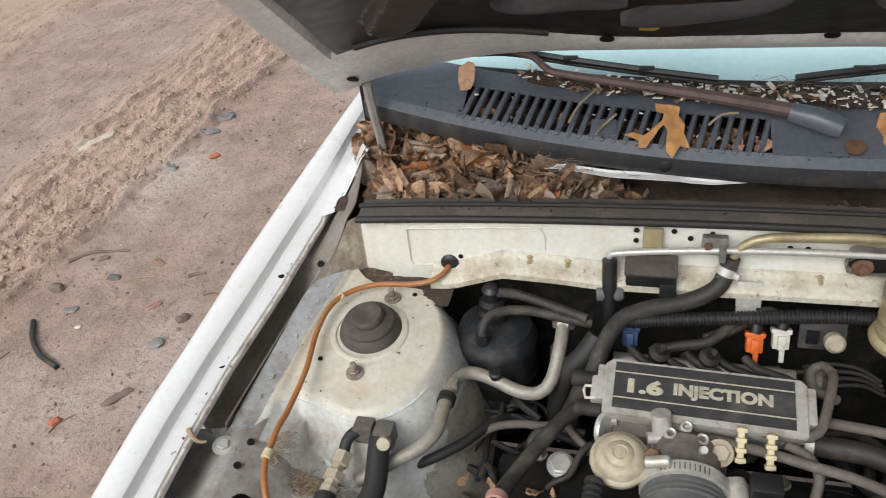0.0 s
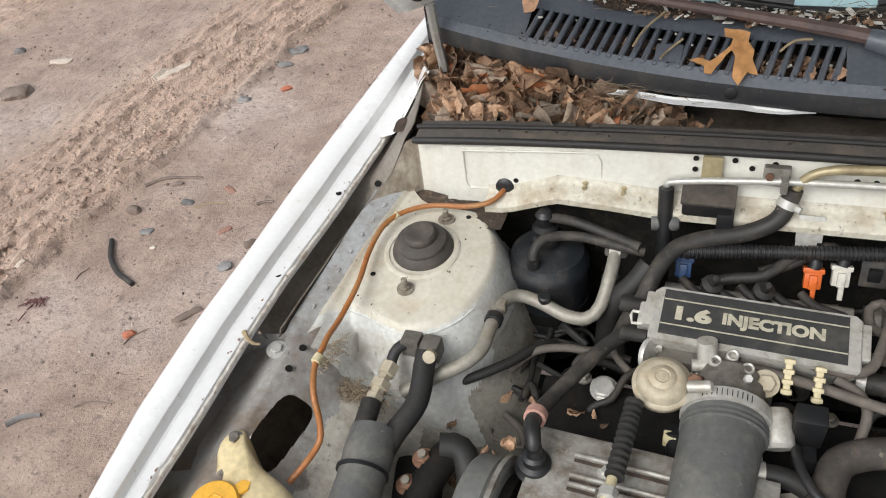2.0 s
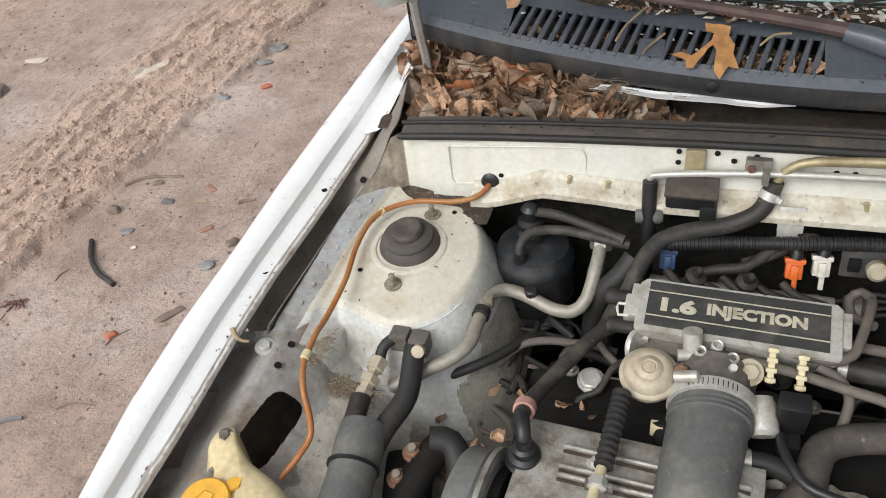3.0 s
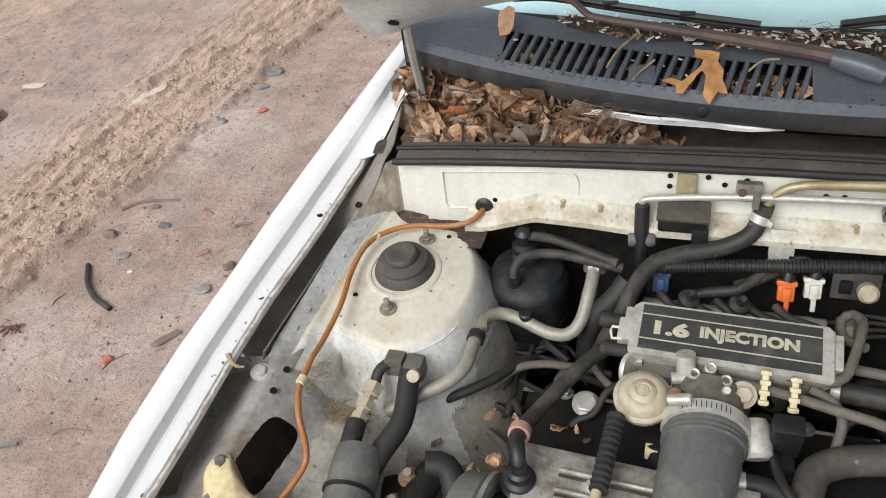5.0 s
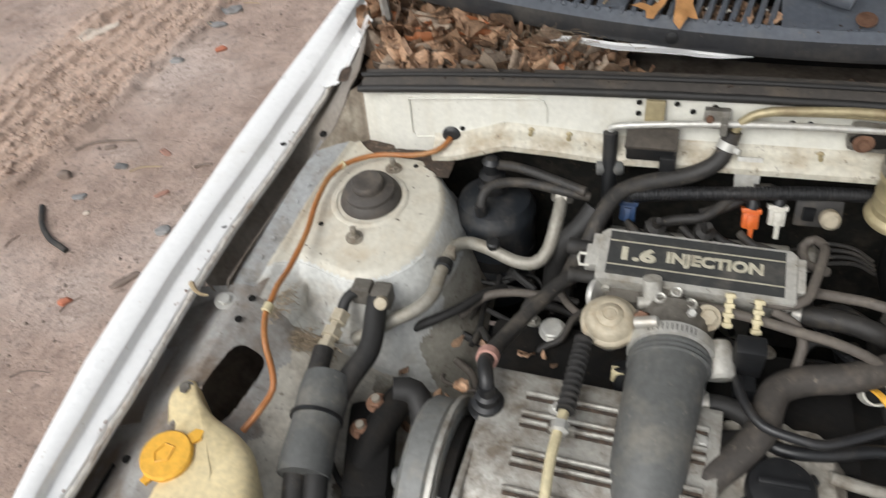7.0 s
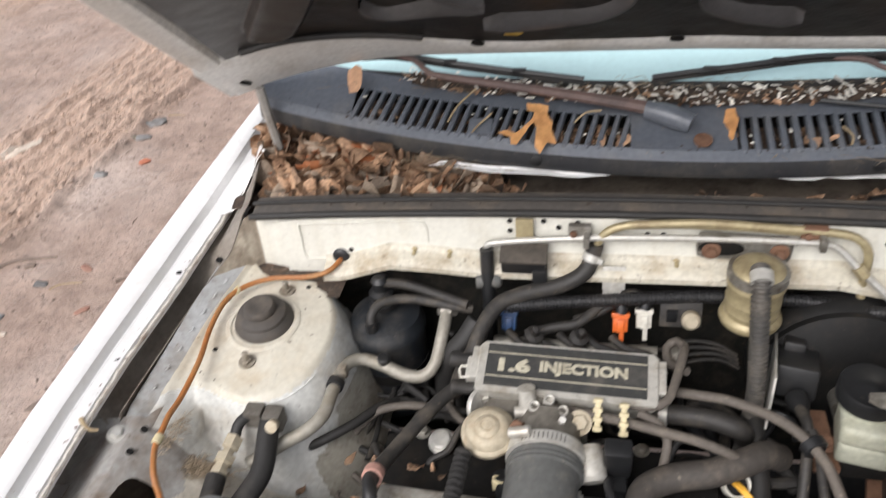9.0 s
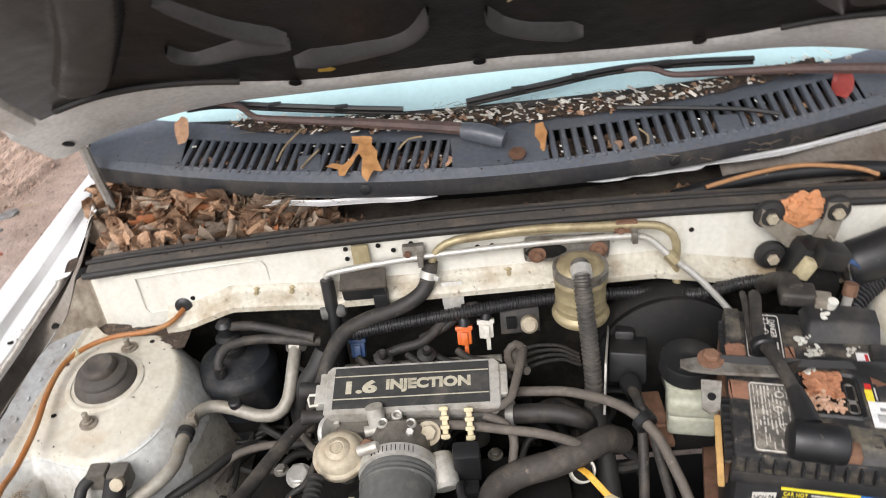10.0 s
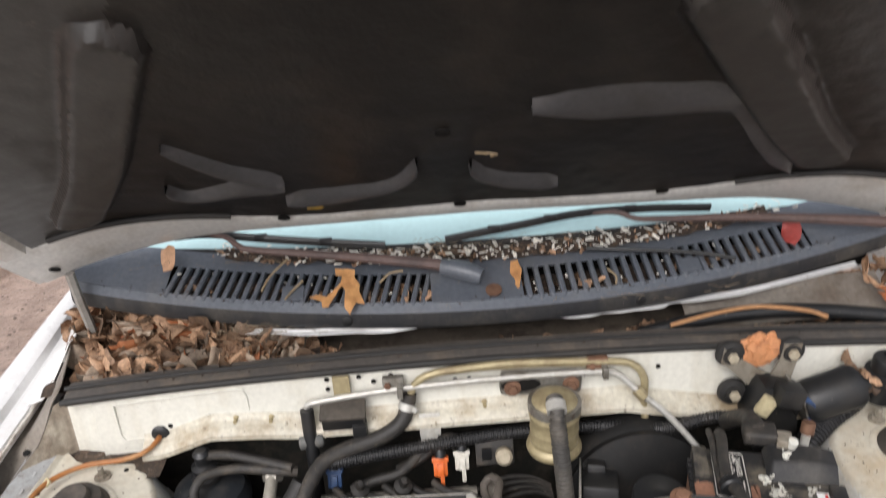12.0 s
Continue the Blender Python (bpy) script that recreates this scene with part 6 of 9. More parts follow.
part("exhaust_shield", sheet(lambda u, v: V(u, 0.05 + 0.03 * math.cos(v), 0.60 + 0.05 * math.sin(v)), steps(-0.30, 0.05, 12), steps(-1.5, 1.5, 10), 0.002), DARK, blk)
part("head_bolt", hexbolt(at((-0.272, -0.094, 0.690), (0, -0.3, 1)), 0.014, 0.010, 0.017), STEEL, blk, "large bright hex bolt")
hose("low_hose", [(-0.398, -0.071, 0.665), (-0.369, -0.049, 0.685), (-0.333, -0.039, 0.69), (-0.297, -0.037, 0.69), (-0.272, -0.016, 0.68)], 0.0055, DUSTHOSE, "thin dusty hose low beside the engine", seg=10)
hose("low_hose", [(-0.476, -0.113, 0.66), (-0.43, -0.104, 0.685), (-0.395, -0.078, 0.69), (-0.37, -0.043, 0.685), (-0.35, -0.014, 0.67)], 0.0065, RUBBER, "black hose running behind the alloy pipe", seg=10)
hose("low_hose", [(-0.273, -0.035, 0.7), (-0.259, -0.056, 0.7), (-0.243, -0.067, 0.695), (-0.24, -0.062, 0.68)], 0.0050, DUSTHOSE, "thin dusty hose under the breather hose", seg=10)
hose("low_hose", [(-0.313, -0.071, 0.67), (-0.313, -0.062, 0.69), (-0.302, -0.051, 0.695), (-0.275, -0.043, 0.695), (-0.248, -0.042, 0.69)], 0.0050, HOSE, "dark cable bent round the large bolt", seg=10)
hose("low_hose", [(-0.238, -0.066, 0.7), (-0.25, -0.082, 0.7), (-0.261, -0.108, 0.69), (-0.283, -0.118, 0.68), (-0.292, -0.139, 0.66)], 0.0045, HOSE, "dark flat cable beside the large bolt", seg=10)
rnd = random.Random(5)
for i in range(16):
    x0, y0 = rnd.uniform(-0.40, 0.02), rnd.uniform(-0.16, 0.06)
    x1, y1 = x0 + rnd.uniform(-0.12, 0.14), y0 + rnd.uniform(-0.06, 0.08)
    z = rnd.uniform(0.63, 0.70)
    hose("engine_wire", [(x0, y0, z - 0.03), (mix(x0, x1, 0.3), mix(y0, y1, 0.4) + 0.02, z), (mix(x0, x1, 0.7), mix(y0, y1, 0.6), z + 0.008), (x1, y1, z - 0.04)], rnd.choice((0.003, 0.0045, 0.006)), rnd.choice((HOSE, RUBBER, RUBBER)), "dark wire between engine parts", "engine wires")

# ---- firewall pipes and the far side of the bay ----
BATT = mat("dusty_black_battery_case", (0.022, 0.022, 0.023), 0.45, dirt=(0.10, 0.09, 0.075), dirt_amount=0.35, scale=16, bump=0.08)
BATTOP = mat("grey_dusty_battery_top", (0.030, 0.030, 0.031), 0.45, dirt=(0.22, 0.19, 0.145), dirt_amount=0.5, scale=30, bump=0.2, specks=0.35, speck_color=(0.24, 0.2, 0.15))
CORRODE = mat("orange_brown_corrosion", (0.42, 0.19, 0.10), 0.85, dirt=(0.22, 0.09, 0.045), dirt_amount=0.5, scale=60, bump=0.5, grain=220)
CRUST = mat("white_green_terminal_crust", (0.60, 0.60, 0.54), 0.9, dirt=(0.42, 0.34, 0.26), dirt_amount=0.4, scale=70, bump=0.6)
PAPER = mat("dirty_white_label", (0.60, 0.58, 0.53), 0.5, dirt=(0.35, 0.25, 0.17), dirt_amount=0.3, scale=40, bump=0.02)
YSTRIP = mat("yellow_sticker", (0.80, 0.68, 0.05), 0.4, dirt=(0.6, 0.5, 0.06), dirt_amount=0.2, scale=40, bump=0.0)
BSTRIP = mat("blue_sticker", (0.03, 0.17, 0.55), 0.4, dirt=(0.03, 0.12, 0.4), dirt_amount=0.2, scale=40, bump=0.0)
RSTRIP = mat("red_sticker", (0.55, 0.03, 0.03), 0.45, dirt=(0.35, 0.03, 0.03), dirt_amount=0.2, scale=40, bump=0.0)
DUSTYTOP = mat("grey_dust_on_black_plastic", (0.055, 0.054, 0.051), 0.55, dirt=(0.26, 0.22, 0.14), dirt_amount=0.38, scale=26, bump=0.12, specks=0.25, speck_color=(0.3, 0.25, 0.17))
RUSTPAD = mat("brown_rust_stain", (0.30, 0.15, 0.095), 0.8, dirt=(0.16, 0.085, 0.055), dirt_amount=0.5, scale=60, bump=0.3, specks=0.3)
TANCRUST = mat("pale_tan_crust", (0.55, 0.36, 0.25), 0.85, dirt=(0.36, 0.19, 0.11), dirt_amount=0.45, scale=90, bump=0.4)
LABEL = mat("faded_scratched_label", (0.13, 0.12, 0.105), 0.5, dirt=(0.42, 0.38, 0.31), dirt_amount=0.5, scale=70, bump=0.1, specks=0.4, speck_color=(0.35, 0.22, 0.15))
CLEANPAPER = mat("white_paper_sticker", (0.80, 0.80, 0.79), 0.5, dirt=(0.6, 0.55, 0.48), dirt_amount=0.15, scale=60, bump=0.02)
GREYPRINT = mat("grey_print", (0.22, 0.22, 0.22), 0.6, bump=0.0)
MILK = mat("milky_green_reservoir_plastic", (0.46, 0.47, 0.38), 0.45, dirt=(0.30, 0.28, 0.19), dirt_amount=0.4, scale=14, bump=0.04)
BOARD = mat("brown_wood_wedge", (0.55, 0.34, 0.13), 0.6, dirt=(0.38, 0.2, 0.07), dirt_amount=0.4, scale=20, bump=0.2)

sp = hose("fuel_pipe", [(-0.231, 0.115, 0.842), (-0.231, 0.113, 0.853), (-0.222, 0.113, 0.857), (-0.18, 0.113, 0.863), (-0.104, 0.113, 0.870), (-0.03, 0.113, 0.874), (0.049, 0.113, 0.876), (0.13, 0.112, 0.877), (0.19, 0.110, 0.876), (0.210, 0.108, 0.870), (0.235, 0.098, 0.848), (0.275, 0.080, 0.815), (0.315, 0.055, 0.770), (0.33, 0.045, 0.74)], 0.0046, STEEL, "thin bright steel fuel pipe along the firewall", "engine bay pipes", seg=12)
part("union", lathe([(0.008, -0.008), (0.008, 0.008), (0.005, 0.010)], at((0.238, 0.096, 0.845), (0.6, -0.25, -0.7)), 6), GOLD, sp)
hose("pipe_end_hose", [(-0.231, 0.108, 0.850), (-0.230, 0.101, 0.82), (-0.228, 0.090, 0.772), (-0.228, 0.085, 0.70)], 0.0095, BLACK, "short black hose on the pipe's end", seg=14)
hose("vapour_pipe", [(-0.086, 0.112, 0.850), (-0.082, 0.114, 0.866), (-0.070, 0.115, 0.882), (-0.050, 0.116, 0.890), (-0.02, 0.117, 0.893), (0.053, 0.117, 0.897), (0.12, 0.117, 0.894), (0.19, 0.116, 0.890), (0.228, 0.114, 0.884), (0.246, 0.110, 0.862), (0.247, 0.106, 0.82), (0.252, 0.10, 0.785), (0.268, 0.09, 0.765), (0.29, 0.08, 0.755)], 0.0056, GOLD, "yellow passivated vapour pipe along the firewall", "engine bay pipes", seg=12)
hose("vapour_pipe", [(-0.05, 0.119, 0.886), (0.02, 0.120, 0.889), (0.10, 0.120, 0.888), (0.17, 0.119, 0.884)], 0.0034, GOLD, "thin yellow passivated pipe along the firewall", "engine bay pipes", seg=10)
hose("pipe_end_hose", [(0.275, 0.088, 0.762), (0.30, 0.075, 0.752), (0.33, 0.06, 0.745), (0.35, 0.04, 0.74)], 0.011, BLACK, "black hose with wire clamp", clamp=(0,), seg=14)
for x, z in ((-0.107, 0.872), (0.180, 0.880)):
    pc = thing("pipe_bracket", "dark pressed pipe bracket on the firewall", "bracket", "pipe brackets")
    part("plate", box((0.030, 0.010, 0.026), Matrix.Translation((x, 0.117, z + 0.004)), 0.002), RUST if x > 0 else GREASE, pc)
    part("cheek", box((0.008, 0.022, 0.018), Matrix.Translation((x + 0.009, 0.108, z)), 0.002), GREASE, pc)
    part("bolt", hexbolt(at((x - 0.008, 0.112, z + 0.006), (0, -1, 0.2)), 0.005, 0.005), RUST, pc)
rb = thing("relay_box", "black relay on a yellow passivated bracket", "relay")
part("bracket", box((0.024, 0.006, 0.050), Matrix.Translation((-0.180, 0.121, 0.868)), 0.002), GOLD, rb)
part("body", box((0.060, 0.030, 0.026), Matrix.Translation((-0.180, 0.103, 0.838)) @ Matrix.Rotation(0.2, 4, "X"), 0.004), BLACK, rb)
part("lid", box((0.064, 0.032, 0.006), Matrix.Translation((-0.180, 0.101, 0.850)) @ Matrix.Rotation(0.35, 4, "X"), 0.002), mat("brown_dusted_black_lid", (0.085, 0.072, 0.058), 0.7, dirt=(0.04, 0.035, 0.03), dirt_amount=0.5, scale=40, bump=0.3), rb, "dusty lid")
part("plug", box((0.020, 0.020, 0.022), Matrix.Translation((-0.158, 0.095, 0.822)), 0.003), BLACK, rb)
part("foot", box((0.022, 0.008, 0.014), Matrix.Translation((-0.196, 0.108, 0.815)), 0.002), CLIP, rb)
part("solenoid", lathe([(0.011, 0), (0.011, 0.03), (0.008, 0.034), (0, 0.034)], at((-0.245, 0.10, 0.80), (1, 0, 0.1)), 18), DUCT, rb)
for x, y, z, w in ((-0.060, 0.104, 0.812, 0.030), (-0.062, 0.100, 0.795, 0.024)):
    lb = tagged(part("loom_bracket", box((w, 0.004, 0.034), Matrix.Translation((x, y, z)) @ Matrix.Rotation(-0.3, 4, "X"), 0.001), STEEL), "thin zinc loom bracket", "bracket")

# injector plugs
def plug(m, x, y, z, label):
    p = thing("connector", label, "connector", "engine bay connectors")
    mm = Matrix.Translation((x, y, z)) @ Matrix.Rotation(-0.5, 4, "X")
    part("shell", box((0.020, 0.014, 0.026), mm, 0.002), m, p)
    part("latch", box((0.009, 0.005, 0.018), mm @ Matrix.Translation((0, -0.009, -0.004)), 0.001), m, p)
    part("collar", box((0.024, 0.016, 0.006), mm @ Matrix.Translation((0, 0, 0.010)), 0.001), m, p)
    part("boot", tube([(x, y + 0.004, z + 0.012), (x, y + 0.01, z + 0.022), (x - 0.02, y + 0.016, z + 0.022)], 0.008, 12), BLACK, p)
    part("tongue", box((0.006, 0.005, 0.020), mm @ Matrix.Translation((0.002, -0.004, -0.020)), 0.001), m, p)


plug(REDPLUG, -0.049, 0.078, 0.757, "orange plastic wiring connector")
plug(WHITEPLUG, -0.018, 0.085, 0.760, "off-white plastic wiring connector")
plug(BLUEPLUG, -0.200, 0.078, 0.750, "dark blue wiring connector")
hose("plug_lead", [(-0.045, 0.095, 0.779), (-0.075, 0.085, 0.778), (-0.105, 0.062, 0.765), (-0.14, 0.058, 0.758), (-0.175, 0.05, 0.75)], 0.007, HOSE, "taped grey wiring lead", "engine bay cables")
hose("plug_lead", [(-0.015, 0.10, 0.782), (-0.04, 0.104, 0.785), (-0.075, 0.082, 0.772), (-0.11, 0.072, 0.76)], 0.007, HOSE, "taped grey wiring lead", "engine bay cables")
for k in range(5):
    hose("injector_lead", [(-0.20 + 0.035 * k, 0.06, 0.745), (-0.185 + 0.035 * k, 0.045, 0.742), (-0.165 + 0.04 * k, 0.035, 0.735), (-0.15 + 0.04 * k, 0.02, 0.72)], 0.0055, RUBBER if k % 2 else HOSE, "dark injector wiring lead", "engine bay cables")
    part_of = thing("vacuum_valve", "small dusty vacuum valve", "valve", "vacuum valves") if k < 2 else None
    if part_of:
        part("body", lathe([(0.010, 0), (0.013, 0.003), (0.013, 0.014), (0.006, 0.017), (0.005, 0.028), (0, 0.028)], at((-0.165 + 0.06 * k, 0.052, 0.742), (0.2, -0.4, 1)), 18), HOSE, part_of)
        part("nipple", tube([(-0.165 + 0.06 * k, 0.045, 0.765), (-0.16 + 0.06 * k, 0.035, 0.775)], 0.004, 8), HOSE, part_of)
fr_ = thing("fuel_rail", "dull alloy fuel rail behind the plenum", "engine part")
part("rail", tube([(-0.22, 0.055, 0.725), (0.0, 0.05, 0.725)], 0.012, 14), GREASE, fr_)
part("regulator", lathe([(0.014, 0), (0.018, 0.004), (0.018, 0.016), (0.012, 0.022), (0, 0.022)], at((0.012, 0.05, 0.725), (1, 0, 0)), 20), GREASE, fr_)
sb = thing("sensor_bracket", "grey bracket with pressure sensor", "bracket")
part("plate", box((0.055, 0.004, 0.036), Matrix.Translation((0.030, 0.090, 0.765)) @ Matrix.Rotation(-0.4, 4, "X"), 0.002), HOSE, sb)
part("sensor", lathe([(0.012, 0), (0.012, 0.012), (0.008, 0.016), (0, 0.016)], at((0.042, 0.084, 0.764), (0, -1, 0.4)), 20), BRASS, sb)
part("slot", box((0.014, 0.006, 0.018), Matrix.Translation((0.018, 0.085, 0.766)), 0.001), BLACK, sb)

# fuel filter with its bracket
ff = thing("fuel_filter", "dull gold fuel filter canister on a bracket", "filter")
m = at((0.112, 0.070, 0.0), (0.0, 0.0, 1))
part("can", lathe([(0.030, 0.781), (0.0375, 0.784), (0.0390, 0.788), (0.0375, 0.793), (0.0335, 0.797), (0.0335, 0.804), (0.0342, 0.8055), (0.0335, 0.807), (0.0335, 0.818), (0.0342, 0.820), (0.0335, 0.822), (0.0335, 0.838), (0.0355, 0.842), (0.0355, 0.847), (0.0335, 0.851), (0.0330, 0.860), (0.030, 0.867), (0.022, 0.872), (0.010, 0.876), (0, 0.876)], m, 44), GOLD, ff)
part("bracket", box((0.115, 0.005, 0.034), Matrix.Translation((0.100, 0.116, 0.863)) @ Matrix.Rotation(0.05, 4, "Y"), 0.008), GREASE, ff)
part("slot_edge", slab([(0.028 * math.cos(a), 0.011 * math.sin(a)) for a in steps(0, 2 * math.pi, 25)[:-1]], 0.001, Matrix.Translation((0.072, 0.1130, 0.862)) @ Matrix.Rotation(radians(90), 4, "X")), DARK, ff, "dark oval hole in the bracket")
part("strap", lathe([(0.0345, -0.006), (0.0365, -0.006), (0.0365, 0.006), (0.0345, 0.006)], at((0.112, 0.070, 0.858), (0, 0, 1)), 36), GREASE, ff)
for x in (0.060, 0.143):
    b = part("bolt", hexbolt(at((x, 0.112, 0.858), (0, -1, 0.1)), 0.007, 0.009, 0.012), RUST, ff)
fh = hose("fuel_hose", [(0.108, 0.050, 0.880), (0.108, 0.034, 0.878), (0.108, 0.022, 0.86), (0.110, 0.012, 0.83), (0.113, -0.002, 0.785), (0.115, -0.018, 0.735), (0.112, -0.03, 0.68), (0.107, -0.04, 0.64)], 0.0105, GREYLOOM, "grey corrugated hose down from the fuel filter", ribs=0.0026, pitch=0.0062, seg=16)
part("sleeve_end", lathe([(0.0125, -0.008), (0.0135, -0.008), (0.0135, 0.006), (0.0125, 0.006)], at((0.108, 0.034, 0.878), (0.0, -0.8, -0.35)), 20), STEEL, fh)

# brake booster and reservoir
bo = thing("brake_booster", "black round brake booster on the firewall", "booster")
part("drum", lathe([(0.10, -0.05), (0.112, -0.03), (0.112, 0.0), (0.106, 0.008), (0.108, 0.02), (0.085, 0.035), (0.04, 0.042), (0, 0.042)], at((0.235, 0.075, 0.690), (0, -1, 0.08)), 48), BOOSTER, bo)
part("master_cylinder", lathe([(0.018, 0), (0.018, 0.10), (0, 0.10)], at((0.235, 0.035, 0.69), (0, -1, 0.0)), 20), GREASE, bo)
br_ = thing("brake_reservoir", "milky brake fluid reservoir with black cap", "reservoir")
part("tank", box((0.062, 0.072, 0.030), Matrix.Translation((0.226, -0.072, 0.764)) @ Matrix.Rotation(-0.2, 4, "Z"), 0.010, seg=3), MILK, br_)
part("tank", box((0.058, 0.068, 0.034), Matrix.Translation((0.225, -0.074, 0.738)) @ Matrix.Rotation(-0.2, 4, "Z"), 0.008, seg=3), MILK, br_)
part("tank", box((0.05, 0.06, 0.03), Matrix.Translation((0.225, -0.074, 0.712)), 0.004), DARK, br_)
part("neck", lathe([(0.028, 0), (0.028, 0.022), (0, 0.022)], at((0.222, -0.064, 0.772)), 28), MILK, br_)
part("cap", lathe([(0.034, 0), (0.034, 0.018), (0.0325, 0.0215), (0.010, 0.022), (0.008, 0.0235), (0, 0.0235)], at((0.221, -0.062, 0.790), (0, -0.05, 1)), 36), BLACK, br_, "black screw cap")

# ignition module
ig = thing("ignition_module", "black ignition module on a steel plate", "module")
mm = Matrix.Translation((0.165, 0.012, 0.748)) @ Matrix.Rotation(radians(-12), 4, "Z") @ Matrix.Rotation(radians(-18), 4, "X")
part("box", box((0.048, 0.062, 0.042), mm, 0.004), BLACK, ig)
part("top", box((0.026, 0.030, 0.020), mm @ Matrix.Translation((-0.005, 0.03, 0.022)), 0.004), BLACK, ig)
part("plate", box((0.003, 0.13, 0.07), mm @ Matrix.Translation((-0.027, -0.012, -0.010)), 0.001), STEEL, ig)
part("boot", lathe([(0.013, 0), (0.013, 0.012), (0.009, 0.022), (0.007, 0.03), (0, 0.03)], at((0.158, -0.030, 0.748), (0.1, -1, 0.1)), 18), BLACK, ig)
part("bolt", hexbolt(at((0.188, -0.075, 0.722), (0, -0.3, 1)), 0.008, 0.007, 0.012), RUST, ig)
part("foot", box((0.03, 0.09, 0.01), Matrix.Translation((0.186, -0.06, 0.708)), 0.003), RUST, ig)
kc = hose("cable", [(0.002, -0.037, 0.752), (0.040, -0.050, 0.762), (0.082, -0.063, 0.768), (0.133, -0.097, 0.774), (0.164, -0.136, 0.768), (0.180, -0.175, 0.748), (0.192, -0.21, 0.72), (0.20, -0.25, 0.67)], 0.0062, DUSTHOSE, "grey cable running across the engine bay", "engine bay cables")
part("tie", lathe([(0.012, -0.007), (0.0145, -0.005), (0.0145, 0.005), (0.012, 0.007)], at((0.158, -0.118, 0.766), (0.4, -0.8, -0.15)), 18), BLACK, kc)
hose("cable", [(0.158, -0.05, 0.752), (0.160, -0.083, 0.758), (0.160, -0.103, 0.735), (0.154, -0.150, 0.68), (0.15, -0.18, 0.62)], 0.0065, HOSE, "grey cable hanging from the bundle", "engine bay cables")
hose("cable", [(0.160, -0.095, 0.765), (0.167, -0.115, 0.755), (0.174, -0.138, 0.72), (0.185, -0.169, 0.67), (0.19, -0.19, 0.62)], 0.006, HOSE, "grey cable hanging from the bundle", "engine bay cables")
hose("coolant_hose", [(-0.035, -0.045, 0.725), (0.004, -0.054, 0.730), (0.056, -0.063, 0.735), (0.088, -0.070, 0.730), (0.10, -0.06, 0.71), (0.105, -0.04, 0.68)], 0.0125, HOSE, "grey coolant hose with wire clamp", clamp=(1,), seg=16)
hose("coolant_hose", [(0.140, -0.080, 0.695), (0.117, -0.098, 0.720), (0.091, -0.117, 0.727), (0.052, -0.136, 0.727), (0.009, -0.146, 0.725), (-0.020, -0.163, 0.724), (-0.030, -0.188, 0.722), (-0.036, -0.214, 0.719), (-0.060, -0.248, 0.714), (-0.093, -0.282, 0.706), (-0.12, -0.312, 0.685)], 0.0165, BROWNHOSE, "thick bent grey coolant hose", seg=20)
hose("coolant_hose", [(-0.095, -0.187, 0.712), (-0.080, -0.186, 0.712), (-0.060, -0.187, 0.709), (-0.040, -0.195, 0.700), (-0.02, -0.21, 0.68)], 0.0115, RUBBER, "short black coolant hose with clamp", clamp=(0,), seg=16)
hose("coolant_hose", [(-0.102, -0.241, 0.716), (-0.090, -0.236, 0.712), (-0.066, -0.222, 0.700), (-0.03, -0.205, 0.685), (0.0, -0.19, 0.66)], 0.0125, RUBBER, "short black coolant hose with clamp", clamp=(0,), seg=16)
hose("coolant_hose", [(0.115, -0.02, 0.70), (0.118, -0.05, 0.69), (0.12, -0.09, 0.66), (0.125, -0.13, 0.61)], 0.014, RUBBER, "black coolant hose behind the cables", seg=16)
hose("sensor_lead", [(-0.062, -0.160, 0.730), (-0.063, -0.175, 0.738), (-0.057, -0.198, 0.740), (-0.040, -0.224, 0.740), (-0.003, -0.233, 0.738), (0.018, -0.233, 0.736), (0.050, -0.218, 0.735), (0.078, -0.203, 0.735)], 0.0052, LOOM, "blue-black lead from the sensor plug", "engine bay cables", seg=12)
for k in range(4):
    hose("thin_lead", [(0.022, 0.108 - 0.015 * k, 0.690), (0.05, 0.104 - 0.013 * k, 0.704), (0.085, 0.100 - 0.010 * k, 0.704), (0.112, 0.094 - 0.008 * k, 0.690)], 0.0026, HOSE, "thin grey lead in the dark behind the plenum", "engine bay cables", seg=8)
yc = thing("wiring_connector", "loose white round connector with yellow wires", "connector")
m = at((0.082, -0.134, 0.708), (0.1, -0.6, 0.8))
part("ring", lathe([(0.0135, -0.01), (0.0155, -0.008), (0.0155, 0.008), (0.0145, 0.009), (0.0130, 0.008), (0.0130, -0.006), (0, -0.006)], m, 28), WHITEPLUG, yc)
part("core", lathe([(0.0128, -0.004), (0.0128, 0.001), (0, 0.001)], m, 24), DARK, yc)
for k in range(3):
    part("wire", tube([(0.078 + 0.003 * k, -0.135, 0.712), (0.085 + 0.003 * k, -0.148, 0.716), (0.096 + 0.003 * k, -0.160, 0.708), (0.106 + 0.003 * k, -0.170, 0.700)], 0.0018, 8), YELLOW, yc)
part("plug", box((0.022, 0.014, 0.010), Matrix.Translation((0.112, -0.176, 0.698)) @ Matrix.Rotation(-0.7, 4, "Z"), 0.002), CLIP, yc)


# battery
def rounded(x0, x1, y0, y1, r):
    """Outline of a rectangle with round corners."""
    return [(cx + r * math.cos(a), cy + r * math.sin(a)) for cx, cy, q in ((x1 - r, y1 - r, 0), (x0 + r, y1 - r, 1), (x0 + r, y0 + r, 2), (x1 - r, y0 + r, 3)) for a in steps(q * math.pi / 2, (q + 1) * math.pi / 2, 6)]


def outline_bead(outline, z, r, m):
    """A thin raised bead along a closed outline."""
    return tube([m @ Vector((x, y, z)) for x, y in outline + outline[:2]], r, 4, hard=True)


